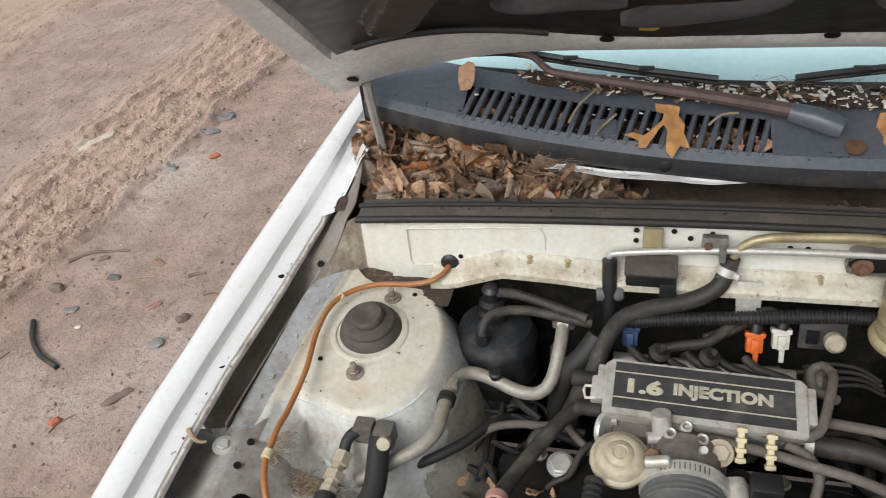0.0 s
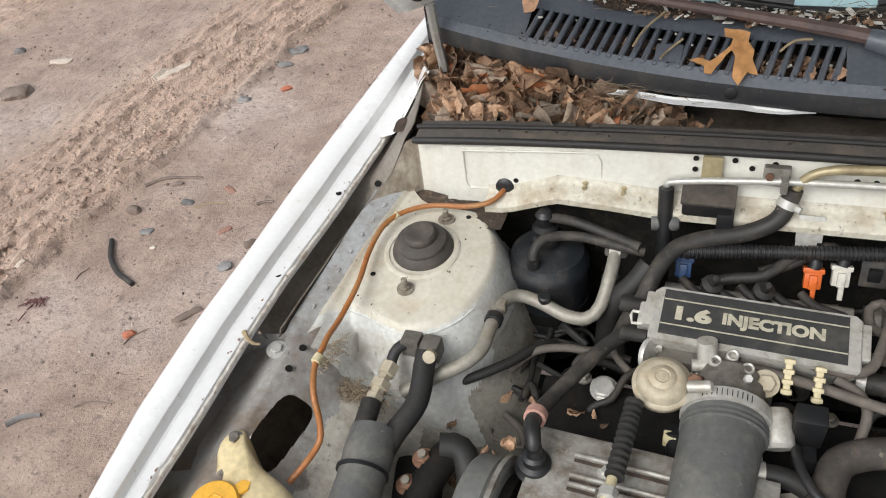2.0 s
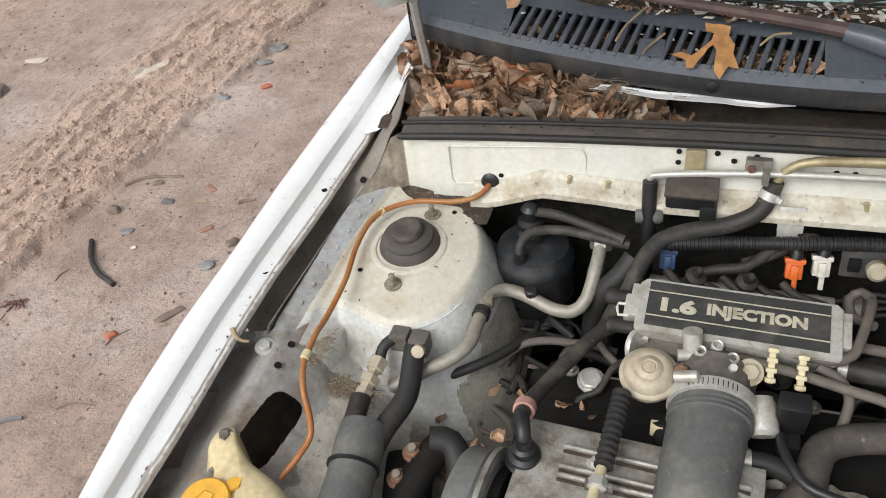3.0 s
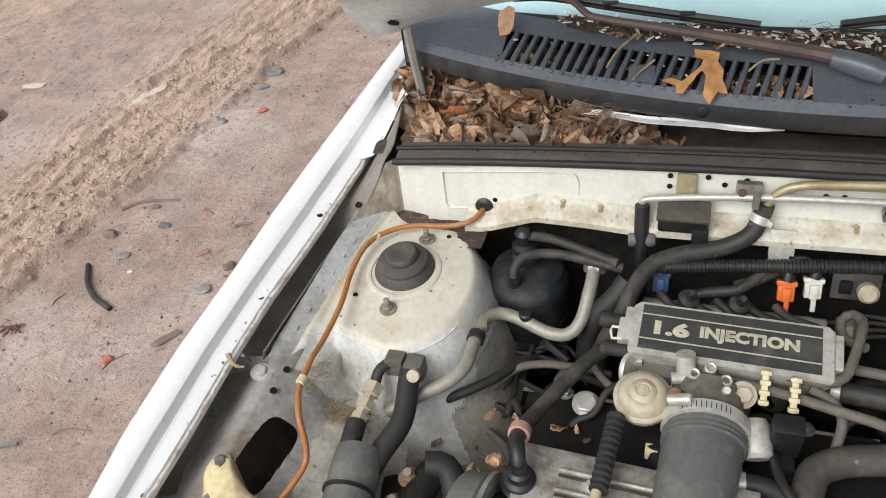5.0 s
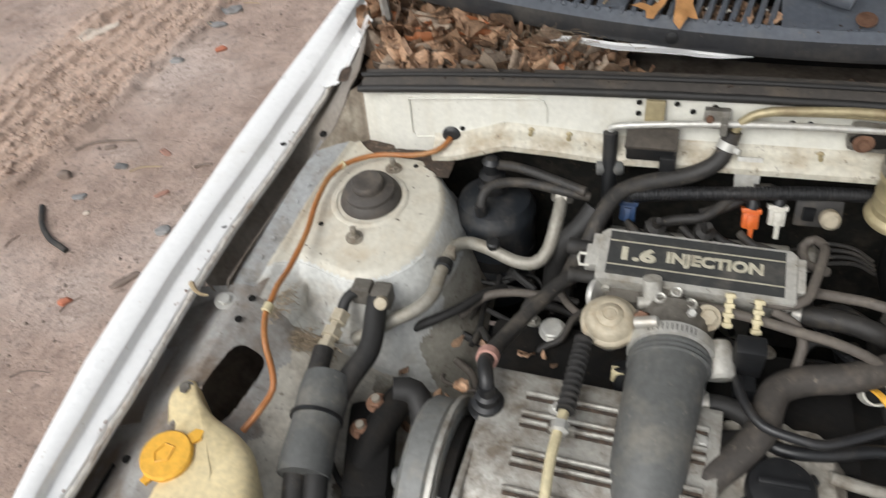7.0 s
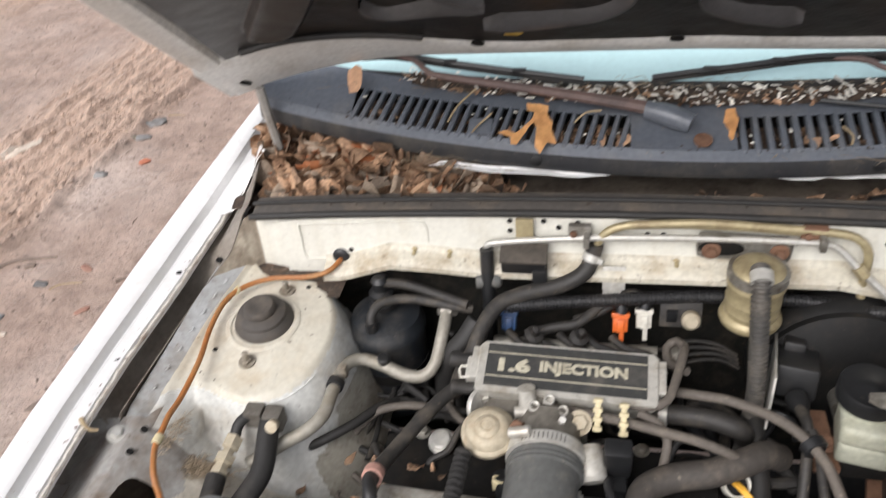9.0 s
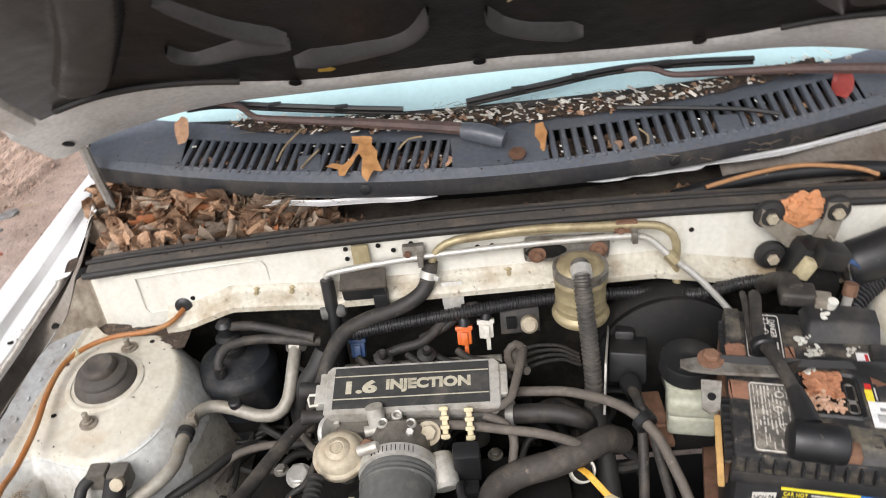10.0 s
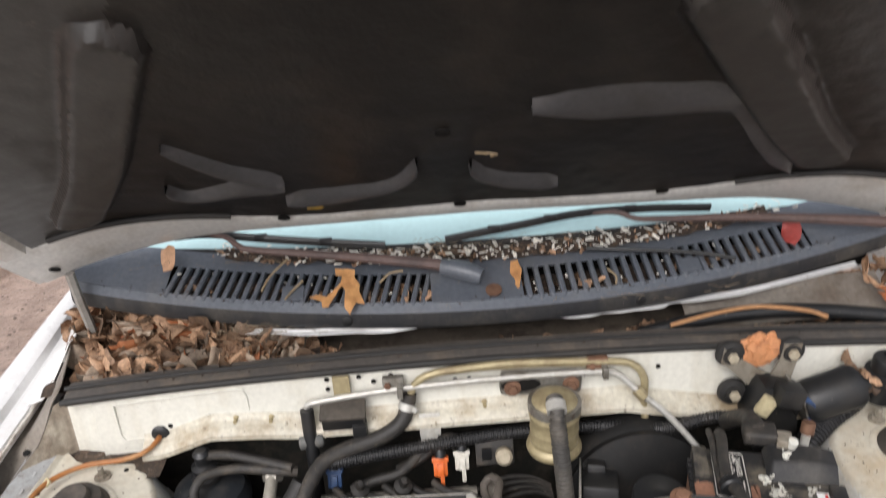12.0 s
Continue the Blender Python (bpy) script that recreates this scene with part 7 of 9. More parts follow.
def battery():
    th = thing("battery", "dusty black car battery with corroded top", "battery")
    B = Matrix.Translation((0.324, -0.152, 0.0)) @ Matrix.Rotation(radians(-14), 4, "Z")
    rnd = random.Random(11)
    top = 0.845

    def block(name, x0, x1, y0, y1, z0, z1, m, bevel=0.003, label=""):
        return part(name, box((x1 - x0, y1 - y0, z1 - z0), B @ Matrix.Translation(((x0 + x1) / 2, (y0 + y1) / 2, (z0 + z1) / 2)), bevel), m, th, label)

    def flat(name, outline, z, m, owner, thick=0.0006, label=""):
        return part(name, slab(outline, thick, B @ Matrix.Translation((0, 0, z))), m, owner, label)

    def rect(x0, x1, y0, y1):
        return [(x0, y0), (x1, y0), (x1, y1), (x0, y1)]

    block("case", -0.080, 0.076, -0.1215, 0.110, 0.668, 0.826, BATT, 0.004)
    block("lid", -0.084, 0.078, -0.1145, 0.1145, 0.822, top, BATTOP, 0.004)
    # ledge with open pockets along the front, and along one side
    block("lip", -0.086, 0.060, -0.1235, -0.113, 0.818, 0.827, DUSTYTOP, 0.0015)
    block("lip_rim", -0.086, 0.060, -0.1250, -0.1230, 0.816, 0.8305, BATT, 0.0008)
    for k in range(12):
        x = -0.0845 + 0.01275 * k
        block("lid_rib", x - 0.0012, x + 0.0012, -0.1235, -0.1140, 0.826, 0.842, BATT, 0.0006)
    block("lip", -0.092, -0.0835, -0.108, -0.034, 0.822, 0.829, BATTOP, 0.0015)
    for k in range(8):
        y = -0.107 + 0.0103 * k
        block("lid_rib", -0.092, -0.0838, y - 0.0022, y + 0.0022, 0.828, 0.841, BATT, 0.0006)
    for k in range(6):
        y = 0.040 + 0.011 * k
        block("lid_rib", -0.089, -0.0838, y - 0.0022, y + 0.0022, 0.828, 0.841, BATT, 0.0006)
    for k in range(8):
        y = -0.100 + 0.0115 * k
        block("lid_rib", 0.0778, 0.0815, y - 0.0022, y + 0.0022, 0.826, 0.839, BATT, 0.0006)
    for k in range(5):
        block("case_groove", -0.068, 0.068, -0.1223, -0.1213, 0.764 - 0.02 * k, 0.7665 - 0.02 * k, BATTOP, 0)
    # raised blocks of the lid
    block("side_block", -0.0835, -0.0675, -0.104, -0.046, top - 0.002, 0.849, BATTOP, 0.002)
    block("side_block", -0.0835, -0.0665, 0.060, 0.112, top - 0.002, 0.850, BATTOP, 0.002)
    front = sheet(lambda u, v: B @ Vector((mix(0.016, 0.0765, u), mix(-0.1135, -0.070 - 0.010 * u, v), top + 0.001 + 0.009 * min(1, v * 2.2) * min(1, u * 7 + 0.1) + 0.0008 * noise.noise((u * 9, v * 9, 1)))), steps(0, 1, 20), steps(0, 1, 14), 0.006)
    part("front_block", front, DUSTYTOP, th, "grey dusty raised corner of the lid", angle=50)
    for x, y, a, b in ((0.048, -0.083, 0.004, 0.0008), (0.052, -0.092, 0.0008, 0.005), (0.058, -0.097, 0.004, 0.0008), (0.045, -0.098, 0.003, 0.0008)):
        flat("moulded_line", rect(x - a, x + a, y - b, y + b), top + 0.0102, BATT, th)
    rear = sheet(lambda u, v: B @ Vector((mix(0.000, 0.081, u), mix(0.061 + 0.006 * u, 0.1135, v), top + 0.001 + 0.016 * min(1, v * 2.4) * min(1, u * 9 + 0.2) - 0.004 * max(0, u - 0.75) * 4)), steps(0, 1, 24), steps(0, 1, 14), 0.006)
    part("rear_block", rear, BATT, th, "dark smooth raised rear of the lid", angle=50)
    block("side_block", 0.066, 0.084, 0.036, 0.060, 0.835, 0.853, BATT, 0.003)
    block("seam", 0.003, 0.078, 0.0545, 0.0565, top - 0.001, 0.8475, BATT, 0.0006)
    # rust-stained pads under the clamp
    for x0, x1, y0, y1 in ((-0.084, -0.064, 0.020, 0.051), (-0.084, -0.064, -0.038, -0.010), (0.060, 0.078, 0.000, 0.030), (-0.020, -0.012, 0.022, 0.052)):
        flat("rust_stain", [(x + rnd.uniform(-0.0015, 0.0015), y + rnd.uniform(-0.002, 0.002)) for x, y in rounded(x0, x1, y0, y1, 0.004)], top + 0.0002, RUSTPAD, th, 0.0008, "brown rust stain")
    # cell opening with a raised rim
    cell = rounded(-0.012, 0.046, -0.053, 0.012, 0.007)
    part("cell_rim", outline_bead(cell, top + 0.001, 0.0016, B), BATT, th)
    part("cell_rim", outline_bead(rounded(-0.0095, 0.0435, -0.0505, 0.0095, 0.006), top + 0.0006, 0.0011, B), BATT, th)
    flat("cell_floor", rounded(-0.011, 0.045, -0.052, 0.011, 0.006), top + 0.0002, DARK, th)
    for y0, y1 in ((-0.028, -0.004), (-0.045, -0.031)):
        part("cell_slot", outline_bead(rounded(0.031, 0.040, y0, y1, 0.003), top + 0.001, 0.0013, B), BATTOP, th)

    def lump(bm, x, y, z, size):
        q = B @ Vector((x, y, z))
        stone(bm, (q.x, q.y, q.z), size, rnd)
    flakes = bmesh.new()
    for _ in range(70):
        a, x, y = rnd.uniform(0, 3.1), rnd.uniform(-0.006, 0.025), rnd.uniform(-0.026, 0.008)
        n, r = rnd.randint(5, 7), rnd.uniform(0.003, 0.0085)
        out = [(r * rnd.uniform(0.6, 1.1) * math.cos(6.28 * i / n), r * rnd.uniform(0.5, 0.9) * math.sin(6.28 * i / n)) for i in range(n)]
        slab(out, 0.0016, B @ Matrix.Translation((x, y, top + 0.001 + rnd.uniform(0, 0.005))) @ Matrix.Rotation(a, 4, "Z") @ Matrix.Rotation(rnd.gauss(0, 0.25), 4, "X") @ Matrix.Rotation(rnd.gauss(0, 0.25), 4, "Y"), flakes)
    for _ in range(90):
        lump(flakes, rnd.uniform(-0.009, 0.027), rnd.uniform(-0.049, 0.009), top + rnd.uniform(0, 0.004), rnd.choice((0.003, 0.004, 0.006)))
    tagged(part("corrosion", flakes, CORRODE, th, "flaking orange-brown corrosion", angle=25), kind="stuff")
    nuggets = bmesh.new()
    for _ in range(95):
        lump(nuggets, rnd.uniform(-0.009, 0.026), -0.049 + abs(rnd.gauss(0, 0.012)), top + 0.003 + rnd.uniform(0, 0.004), rnd.choice((0.003, 0.004, 0.006, 0.007)))
    tagged(part("nugget", nuggets, TANCRUST, th, "pale tan crust lumps", angle=30), kind="stuff")
    crust = bmesh.new()
    for cx_, cy_, sx_, n_ in ((-0.004, 0.060, 0.004, 18), (0.010, 0.040, 0.005, 46), (0.047, 0.046, 0.003, 12), (0.022, 0.086, 0.002, 16), (0.000, 0.005, 0.003, 10)):
        for _ in range(n_):
            lump(crust, cx_ + rnd.gauss(0, sx_), cy_ + rnd.gauss(0, 0.004), top + 0.003 + rnd.uniform(0, 0.005) + (0.018 if cy_ > 0.08 else 0), rnd.choice((0.002, 0.003, 0.005, 0.007)))
    tagged(part("crust", crust, CRUST, th, "white and brown terminal crust", angle=25), kind="stuff")
    # warning labels: white border, rows of unreadable print, round signs
    for x0, x1, y0, y1, word in ((-0.0650, -0.0145, -0.1090, -0.0110, ""), (-0.0620, -0.0220, 0.0285, 0.1080, "DANGER")):
        z = top + 0.0002
        lb = flat("warning_label", rounded(x0, x1, y0, y1, 0.004), z, BATT if word else LABEL, th, 0.0008, "black label with white border and print" if word else "faded scratched label with white border and print")
        part("border", outline_bead(rounded(x0 + 0.0015, x1 - 0.0015, y0 + 0.0015, y1 - 0.0015, 0.0035), z + 0.0007, 0.0008, B), PAPER, lb)
        x = x0 + 0.0045
        while x < x1 - 0.004:
            y = y1 - 0.005
            while y > y0 + 0.010:
                run = rnd.uniform(0.003, 0.014)
                keep = not (word and x > x1 - 0.013 and y > y0 + 0.030)
                if keep and rnd.random() < 0.78:
                    flat("print_bar", rect(x, x + rnd.choice((0.0010, 0.0014, 0.0018)), max(y0 + 0.004, y - run), y), z + 0.0008, PAPER, lb, 0.0002)
                y -= run + rnd.uniform(0.001, 0.004)
            x += 0.0036
        for f, g in ((0.62, 0.36), (0.55, 0.60), (0.60, 0.83)):
            cx_, cy_ = mix(x0, x1, f), mix(y0, y1, g)
            part("round_sign", outline_bead([(cx_ + 0.0042 * math.cos(a), cy_ + 0.0042 * math.sin(a)) for a in steps(0, 6.0, 14)], z + 0.0011, 0.0006, B), PAPER, lb)
        if word:
            lettering("lettering", word, 0.032, 0.0065, B @ Matrix.Translation((x1 - 0.0085, y1 - 0.026, z + 0.0011)) @ Matrix.Rotation(radians(-90), 4, "Z"), PAPER, lb, 0.0003)
    # bar-code sticker and its coloured strip
    st = flat("code_sticker", rect(0.0505, 0.0722, -0.0620, -0.0255), top + 0.0002, CLEANPAPER, th, 0.0006, "white bar-code sticker")
    for k in range(9):
        flat("bar", rect(0.0560, 0.0700, -0.0545 + 0.0013 * k, -0.0545 + 0.0013 * k + rnd.choice((0.0005, 0.0008))), top + 0.0009, GREYPRINT, st, 0.0002)
    flat("print_bar", rect(0.0600, 0.0690, -0.0390, -0.0340), top + 0.0009, GREYPRINT, st, 0.0002)
    flat("yellow_band", rect(0.0500, 0.0575, -0.0250, -0.0080), top + 0.0002, YSTRIP, th)
    flat("red_top", rect(0.0512, 0.0575, -0.0080, 0.0010), top + 0.0002, RSTRIP, th)
    sl = flat("black_strip", rect(0.0575, 0.0630, -0.0250, 0.0010), top + 0.0002, BATT, th)
    flat("print_bar", rect(0.0592, 0.0608, -0.0230, -0.0050), top + 0.0009, PAPER, sl, 0.0002)
    st = flat("small_sticker", rect(0.0515, 0.0645, 0.0350, 0.0505), top + 0.0002, CLEANPAPER, th, 0.0006, "small white sticker with red print")
    flat("print_bar", rect(0.0600, 0.0632, 0.0375, 0.0480), top + 0.0009, RSTRIP, st, 0.0002)
    # stickers on the front
    F = B @ Matrix.Translation((-0.008, -0.1217, 0.801)) @ Matrix.Rotation(radians(90), 4, "X")
    fs = part("advert_sticker", slab([(-0.030, -0.013), (0.066, -0.013), (0.066, 0.013), (-0.030, 0.013)], 0.0008, F), BATT, th, "black, yellow and blue advert sticker")
    for y in (-0.0115, 0.0085):
        part("yellow_band", slab([(-0.030, y), (0.041, y), (0.041, y + 0.004), (-0.030, y + 0.004)], 0.0004, F @ Matrix.Translation((0, 0, 0.0009))), YSTRIP, fs)
    part("blue_field", slab([(0.041, -0.012), (0.066, -0.012), (0.066, 0.012), (0.041, 0.012)], 0.0004, F @ Matrix.Translation((0, 0, 0.0009))), BSTRIP, fs)
    for y, a, b in ((0.006, 0.044, 0.060), (0.001, 0.043, 0.064), (-0.004, 0.045, 0.058), (0.004, -0.002, 0.036), (0.0, 0.002, 0.034), (-0.004, -0.002, 0.030)):
        part("print_bar", slab([(a, y), (b, y), (b, y + 0.0018), (a, y + 0.0018)], 0.0003, F @ Matrix.Translation((0, 0, 0.0014))), PAPER, fs)
    lettering("lettering", "CAR NOT", 0.022, 0.0055, F @ Matrix.Translation((-0.016, 0.0035, 0.0014)), YSTRIP, fs, 0.0003)
    lettering("lettering", "STARTING?", 0.024, 0.0055, F @ Matrix.Translation((-0.016, -0.0045, 0.0014)), YSTRIP, fs, 0.0003)
    ds = part("date_sticker", slab([(-0.055, -0.013), (-0.033, -0.010), (-0.033, 0.002), (-0.055, -0.001)], 0.0008, F), PAPER, th, "white date sticker")
    lettering("lettering", "NOV 06", 0.019, 0.0062, F @ Matrix.Translation((-0.044, -0.0055, 0.0012)) @ Matrix.Rotation(0.13, 4, "Z"), BATT, ds, 0.0003)
    part("red_clip", box((0.006, 0.022, 0.034), B @ Matrix.Translation((0.0775, -0.103, 0.806)), 0.002), RSTRIP, th)


battery()

# battery clamp bar: a rusty plate and a black strap
bs = thing("battery_clamp", "rusty plate and black strap across the battery", "bracket")
part("plate", slab([(-0.01, -0.006), (0.0, -0.012), (0.02, -0.014), (0.10, -0.014), (0.10, 0.012), (0.02, 0.012), (0.0, 0.006), (-0.01, 0.003)], 0.004, Matrix.Translation((0.200, -0.131, 0.862)) @ Matrix.Rotation(radians(-11), 4, "Z")), GREASE, bs, "grey-brown steel plate")
part("bolt", hexbolt(at((0.222, -0.131, 0.868), (0, -0.1, 1)), 0.009, 0.009, 0.014), RUST, bs, "rusty bolt")
part("strap", sheet(lambda u, v: V(mix(0.232, 0.424, u), mix(-0.130, -0.166, u) - 0.006 * math.sin(u * 3.1) - 0.0035 * v, 0.872 + 0.004 * math.sin(u * 3.1) - 0.008 * v), steps(0, 1, 20), steps(0, 1, 3), 0.0018), BLACK, bs)
part("strap", sheet(lambda u, v: V(mix(0.288, 0.396, u), mix(-0.158, -0.188, u) + 0.020 * max(0, math.sin(u * 3.14)) ** 0.8 - 0.0015 * v, 0.872 + 0.006 * math.sin(u * 3.14) - 0.013 * v), steps(0, 1, 24), steps(0, 1, 4), 0.0018), BLACK, bs)
part("hole_tab", slab([(-0.009, -0.022), (0.0, -0.027), (0.009, -0.022), (0.011, 0.010), (-0.010, 0.010)], 0.003, Matrix.Translation((0.213, -0.166, 0.856)) @ Matrix.Rotation(radians(-14), 4, "Z") @ Matrix.Rotation(radians(25), 4, "X")), GREASE, bs, "greasy steel tab with a hole")
part("tab_hole", lathe([(0.0045, 0), (0.0045, 0.0006), (0, 0.0006)], at((0.2115, -0.175, 0.8555), (0, -0.42, 0.9)), 14), DARK, bs)
part("end_plate", slab([(-0.02, -0.012), (0.018, -0.014), (0.022, 0.0), (0.018, 0.014), (-0.02, 0.012)], 0.004, Matrix.Translation((0.420, -0.172, 0.856)) @ Matrix.Rotation(radians(-20), 4, "Z")), GREASE, bs)
part("end_nut", hexbolt(at((0.426, -0.174, 0.861), (0, 0, 1)), 0.010, 0.009, 0.014), RUST, bs)
part("end_stud", lathe([(0.0045, 0), (0.0045, 0.017), (0, 0.017)], at((0.426, -0.174, 0.861), (0, 0, 1)), 10), GREASEB, bs)
part("rod", tube([(0.426, -0.174, 0.86), (0.428, -0.170, 0.78), (0.43, -0.166, 0.70)], 0.0035, 8), DARK, bs)
# battery tray and side wedge
tagged(part("battery_tray", box((0.19, 0.26, 0.012), Matrix.Translation((0.324, -0.152, 0.660)) @ Matrix.Rotation(radians(-14), 4, "Z"), 0.003), RUST), "rusty steel tray under the battery", "tray")
tagged(part("wooden_wedge", box((0.007, 0.068, 0.034), Matrix.Translation((0.211, -0.214, 0.818)) @ Matrix.Rotation(radians(-14), 4, "Z") @ Matrix.Rotation(-0.12, 4, "Y"), 0.002), BOARD), "split wooden wedge beside the battery", "wedge")
tagged(part("tray_side", box((0.006, 0.18, 0.05), Matrix.Translation((0.240, -0.135, 0.800)) @ Matrix.Rotation(radians(-14), 4, "Z"), 0.002), RUST), "rusty side plate of the battery tray", "bracket")
# cable with boot
bc = hose("battery_cable", [(0.322, 0.02, 0.825), (0.306, -0.020, 0.862), (0.296, -0.050, 0.876), (0.288, -0.075, 0.876), (0.281, -0.102, 0.874), (0.280, -0.121, 0.875), (0.282, -0.145, 0.880), (0.284, -0.180, 0.880), (0.286, -0.212, 0.874)], 0.0068, HOSE, "thick grey battery cable with rubber boot", "engine bay cables", seg=16)
part("second_lead", tube([(0.300, 0.00, 0.850), (0.286, -0.046, 0.872), (0.279, -0.080, 0.868), (0.274, -0.108, 0.866), (0.274, -0.125, 0.868)], 0.0042, 10), HOSE, bc)
part("boot", lathe([(0.0, -0.026), (0.013, -0.026), (0.0185, -0.022), (0.0200, -0.014), (0.0190, -0.004), (0.0195, 0.008), (0.0198, 0.018), (0.0180, 0.026), (0.012, 0.0285), (0.011, 0.024), (0, 0.024)], at((0.288, -0.251, 0.861), (1, -0.25, -0.04)), 28), BLACK, bc, "black rubber terminal boot")
part("boot_collar", tube([(0.285, -0.196, 0.878), (0.286, -0.214, 0.874), (0.286, -0.236, 0.868)], lambda t: 0.0080 + 0.0045 * t, 16), BLACK, bc)
part("terminal", box((0.014, 0.020, 0.012), Matrix.Translation((0.319, -0.262, 0.855)) @ Matrix.Rotation(radians(-14), 4, "Z"), 0.003), RUST, bc, "rusty clamp end")
part("wrap", lathe([(0.011, -0.006), (0.0128, -0.004), (0.0128, 0.004), (0.011, 0.006)], at((0.279, -0.123, 0.874), (0, 1, 0.05)), 18), BLACK, bc)
rc = hose("battery_cable", [(0.352, 0.065, 0.81), (0.356, 0.04, 0.835), (0.358, 0.01, 0.855), (0.352, -0.012, 0.866), (0.352, -0.028, 0.868)], 0.012, HOSE, "thick grey earth cable to the rear terminal", "engine bay cables", seg=16)
part("clamp_block", box((0.040, 0.030, 0.018), Matrix.Translation((0.352, -0.030, 0.866)) @ Matrix.Rotation(radians(-14), 4, "Z"), 0.005, seg=3), HOSE, rc, "greasy grey terminal clamp")
part("clamp_jaw", box((0.018, 0.022, 0.014), Matrix.Translation((0.376, -0.046, 0.866)) @ Matrix.Rotation(radians(-20), 4, "Z"), 0.003), GREASEB, rc)
part("post", lathe([(0.006, 0), (0.006, 0.012), (0, 0.012)], at((0.381, -0.054, 0.862), (0.1, -0.3, 1)), 12), CRUST, rc)

# wiper motor on the firewall
wm = thing("wiper_motor", "black wiper motor on a three-footed bracket", "motor")
part("motor", lathe([(0.0, -0.005), (0.026, -0.005), (0.030, 0.0), (0.031, 0.012), (0.031, 0.070), (0.027, 0.078), (0.014, 0.082), (0.012, 0.09), (0, 0.09)], at((0.462, 0.072, 0.826), (1, 0.03, 0.34)), 36), BLACK, wm)
part("band", box((0.004, 0.055, 0.062), Matrix.Translation((0.457, 0.078, 0.826)) @ Matrix.Rotation(-0.34, 4, "Y"), 0.002), GREASE, wm)
part("gearbox", box((0.070, 0.05, 0.070), Matrix.Translation((0.425, 0.092, 0.818)) @ Matrix.Rotation(0.3, 4, "Y"), 0.014), BLACK, wm)
part("cover", lathe([(0.034, 0), (0.032, 0.008), (0, 0.009)], at((0.418, 0.066, 0.800), (0, -1, 0.1)), 28), DARK, wm)
for x, z in ((0.366, 0.891), (0.451, 0.890), (0.375, 0.826)):
    f_ = part("foot", lathe([(0.019, 0), (0.021, 0.004), (0.019, 0.010), (0.012, 0.012), (0.012, 0.016), (0, 0.016)], at((x, FY - 0.012, z), (0, -1, 0.05)), 26), RUBBER, wm, "rubber mounting foot")
    part("bolt", hexbolt(at((x, FY - 0.028, z), (0, -1, 0.05)), 0.008, 0.006), BRASS, f_)
part("arm", slab([(-0.012, -0.012), (0.010, -0.014), (0.050, 0.030), (0.058, 0.052), (0.030, 0.052)], 0.004, Matrix.Translation((0.366, 0.108, 0.891)) @ Matrix.Rotation(radians(90), 4, "X") @ Matrix.Rotation(radians(-92), 4, "Z")), GREASEB, wm)
part("arm", slab([(-0.014, 0.012), (-0.012, -0.014), (0.014, -0.014), (0.050, -0.022), (0.056, 0.010)], 0.004, Matrix.Translation((0.451, 0.108, 0.890)) @ Matrix.Rotation(radians(90), 4, "X") @ Matrix.Rotation(radians(-98), 4, "Z")), GREASEB, wm)
pl = part("plug", box((0.034, 0.030, 0.028), Matrix.Translation((0.432, 0.060, 0.852)) @ Matrix.Rotation(0.25, 4, "Y"), 0.003), BLACK, wm)
part("tape", box((0.018, 0.014, 0.030), Matrix.Translation((0.403, 0.062, 0.834)) @ Matrix.Rotation(0.5, 4, "Y"), 0.003), CLIP, pl, "yellowed tape")
for k in range(3):
    part("wire", tube([(0.447, 0.052, 0.848 + 0.004 * k), (0.462, 0.046, 0.842), (0.465, 0.046, 0.825), (0.455, 0.05, 0.812)], 0.0018, 6), BLUEPLUG, pl)
hose("motor_lead", [(0.40, 0.068, 0.825), (0.375, 0.075, 0.812), (0.345, 0.085, 0.800), (0.30, 0.09, 0.795)], 0.007, BLACK, "black taped motor lead", "engine bay cables")

# vent valve and looms by the far tower
vv = thing("vent_valve", "black round vent valve with cap", "valve")
part("body", lathe([(0.026, -0.04), (0.027, 0.0), (0.026, 0.004), (0.020, 0.006), (0.020, 0.024), (0.018, 0.027), (0, 0.027)], at((0.578, 0.085, 0.858), (0, -0.1, 1)), 28), BLACK, vv)
part("rib", box((0.006, 0.02, 0.006), Matrix.Translation((0.578, 0.082, 0.887)), 0.001), BLACK, vv)
for k in range(2):
    hose("wiring_loom", [(0.425 + 0.015 * k, 0.015, 0.765), (0.445 + 0.015 * k, 0.032, 0.790), (0.485 + 0.012 * k, 0.055, 0.806), (0.525 + 0.01 * k, 0.072, 0.818), (0.56, 0.09, 0.83)], 0.0105, LOOM, "black corrugated wiring loom by the tower", "engine bay cables", ribs=0.0028, pitch=0.0055, seg=14)
sc = thing("service_port", "small capped brass service port", "fitting")
part("stem", tube([(0.435, 0.010, 0.80), (0.440, 0.015, 0.825)], 0.006, 12), STEEL, sc)
part("cap", lathe([(0.009, 0), (0.009, 0.014), (0.008, 0.016), (0, 0.016)], at((0.440, 0.015, 0.822), (0.15, 0.2, 1)), 16), RUST, sc)
part("pipe", tube([(0.385, 0.0, 0.80), (0.41, 0.003, 0.80), (0.433, 0.008, 0.80)], 0.005, 10), ALU, sc)

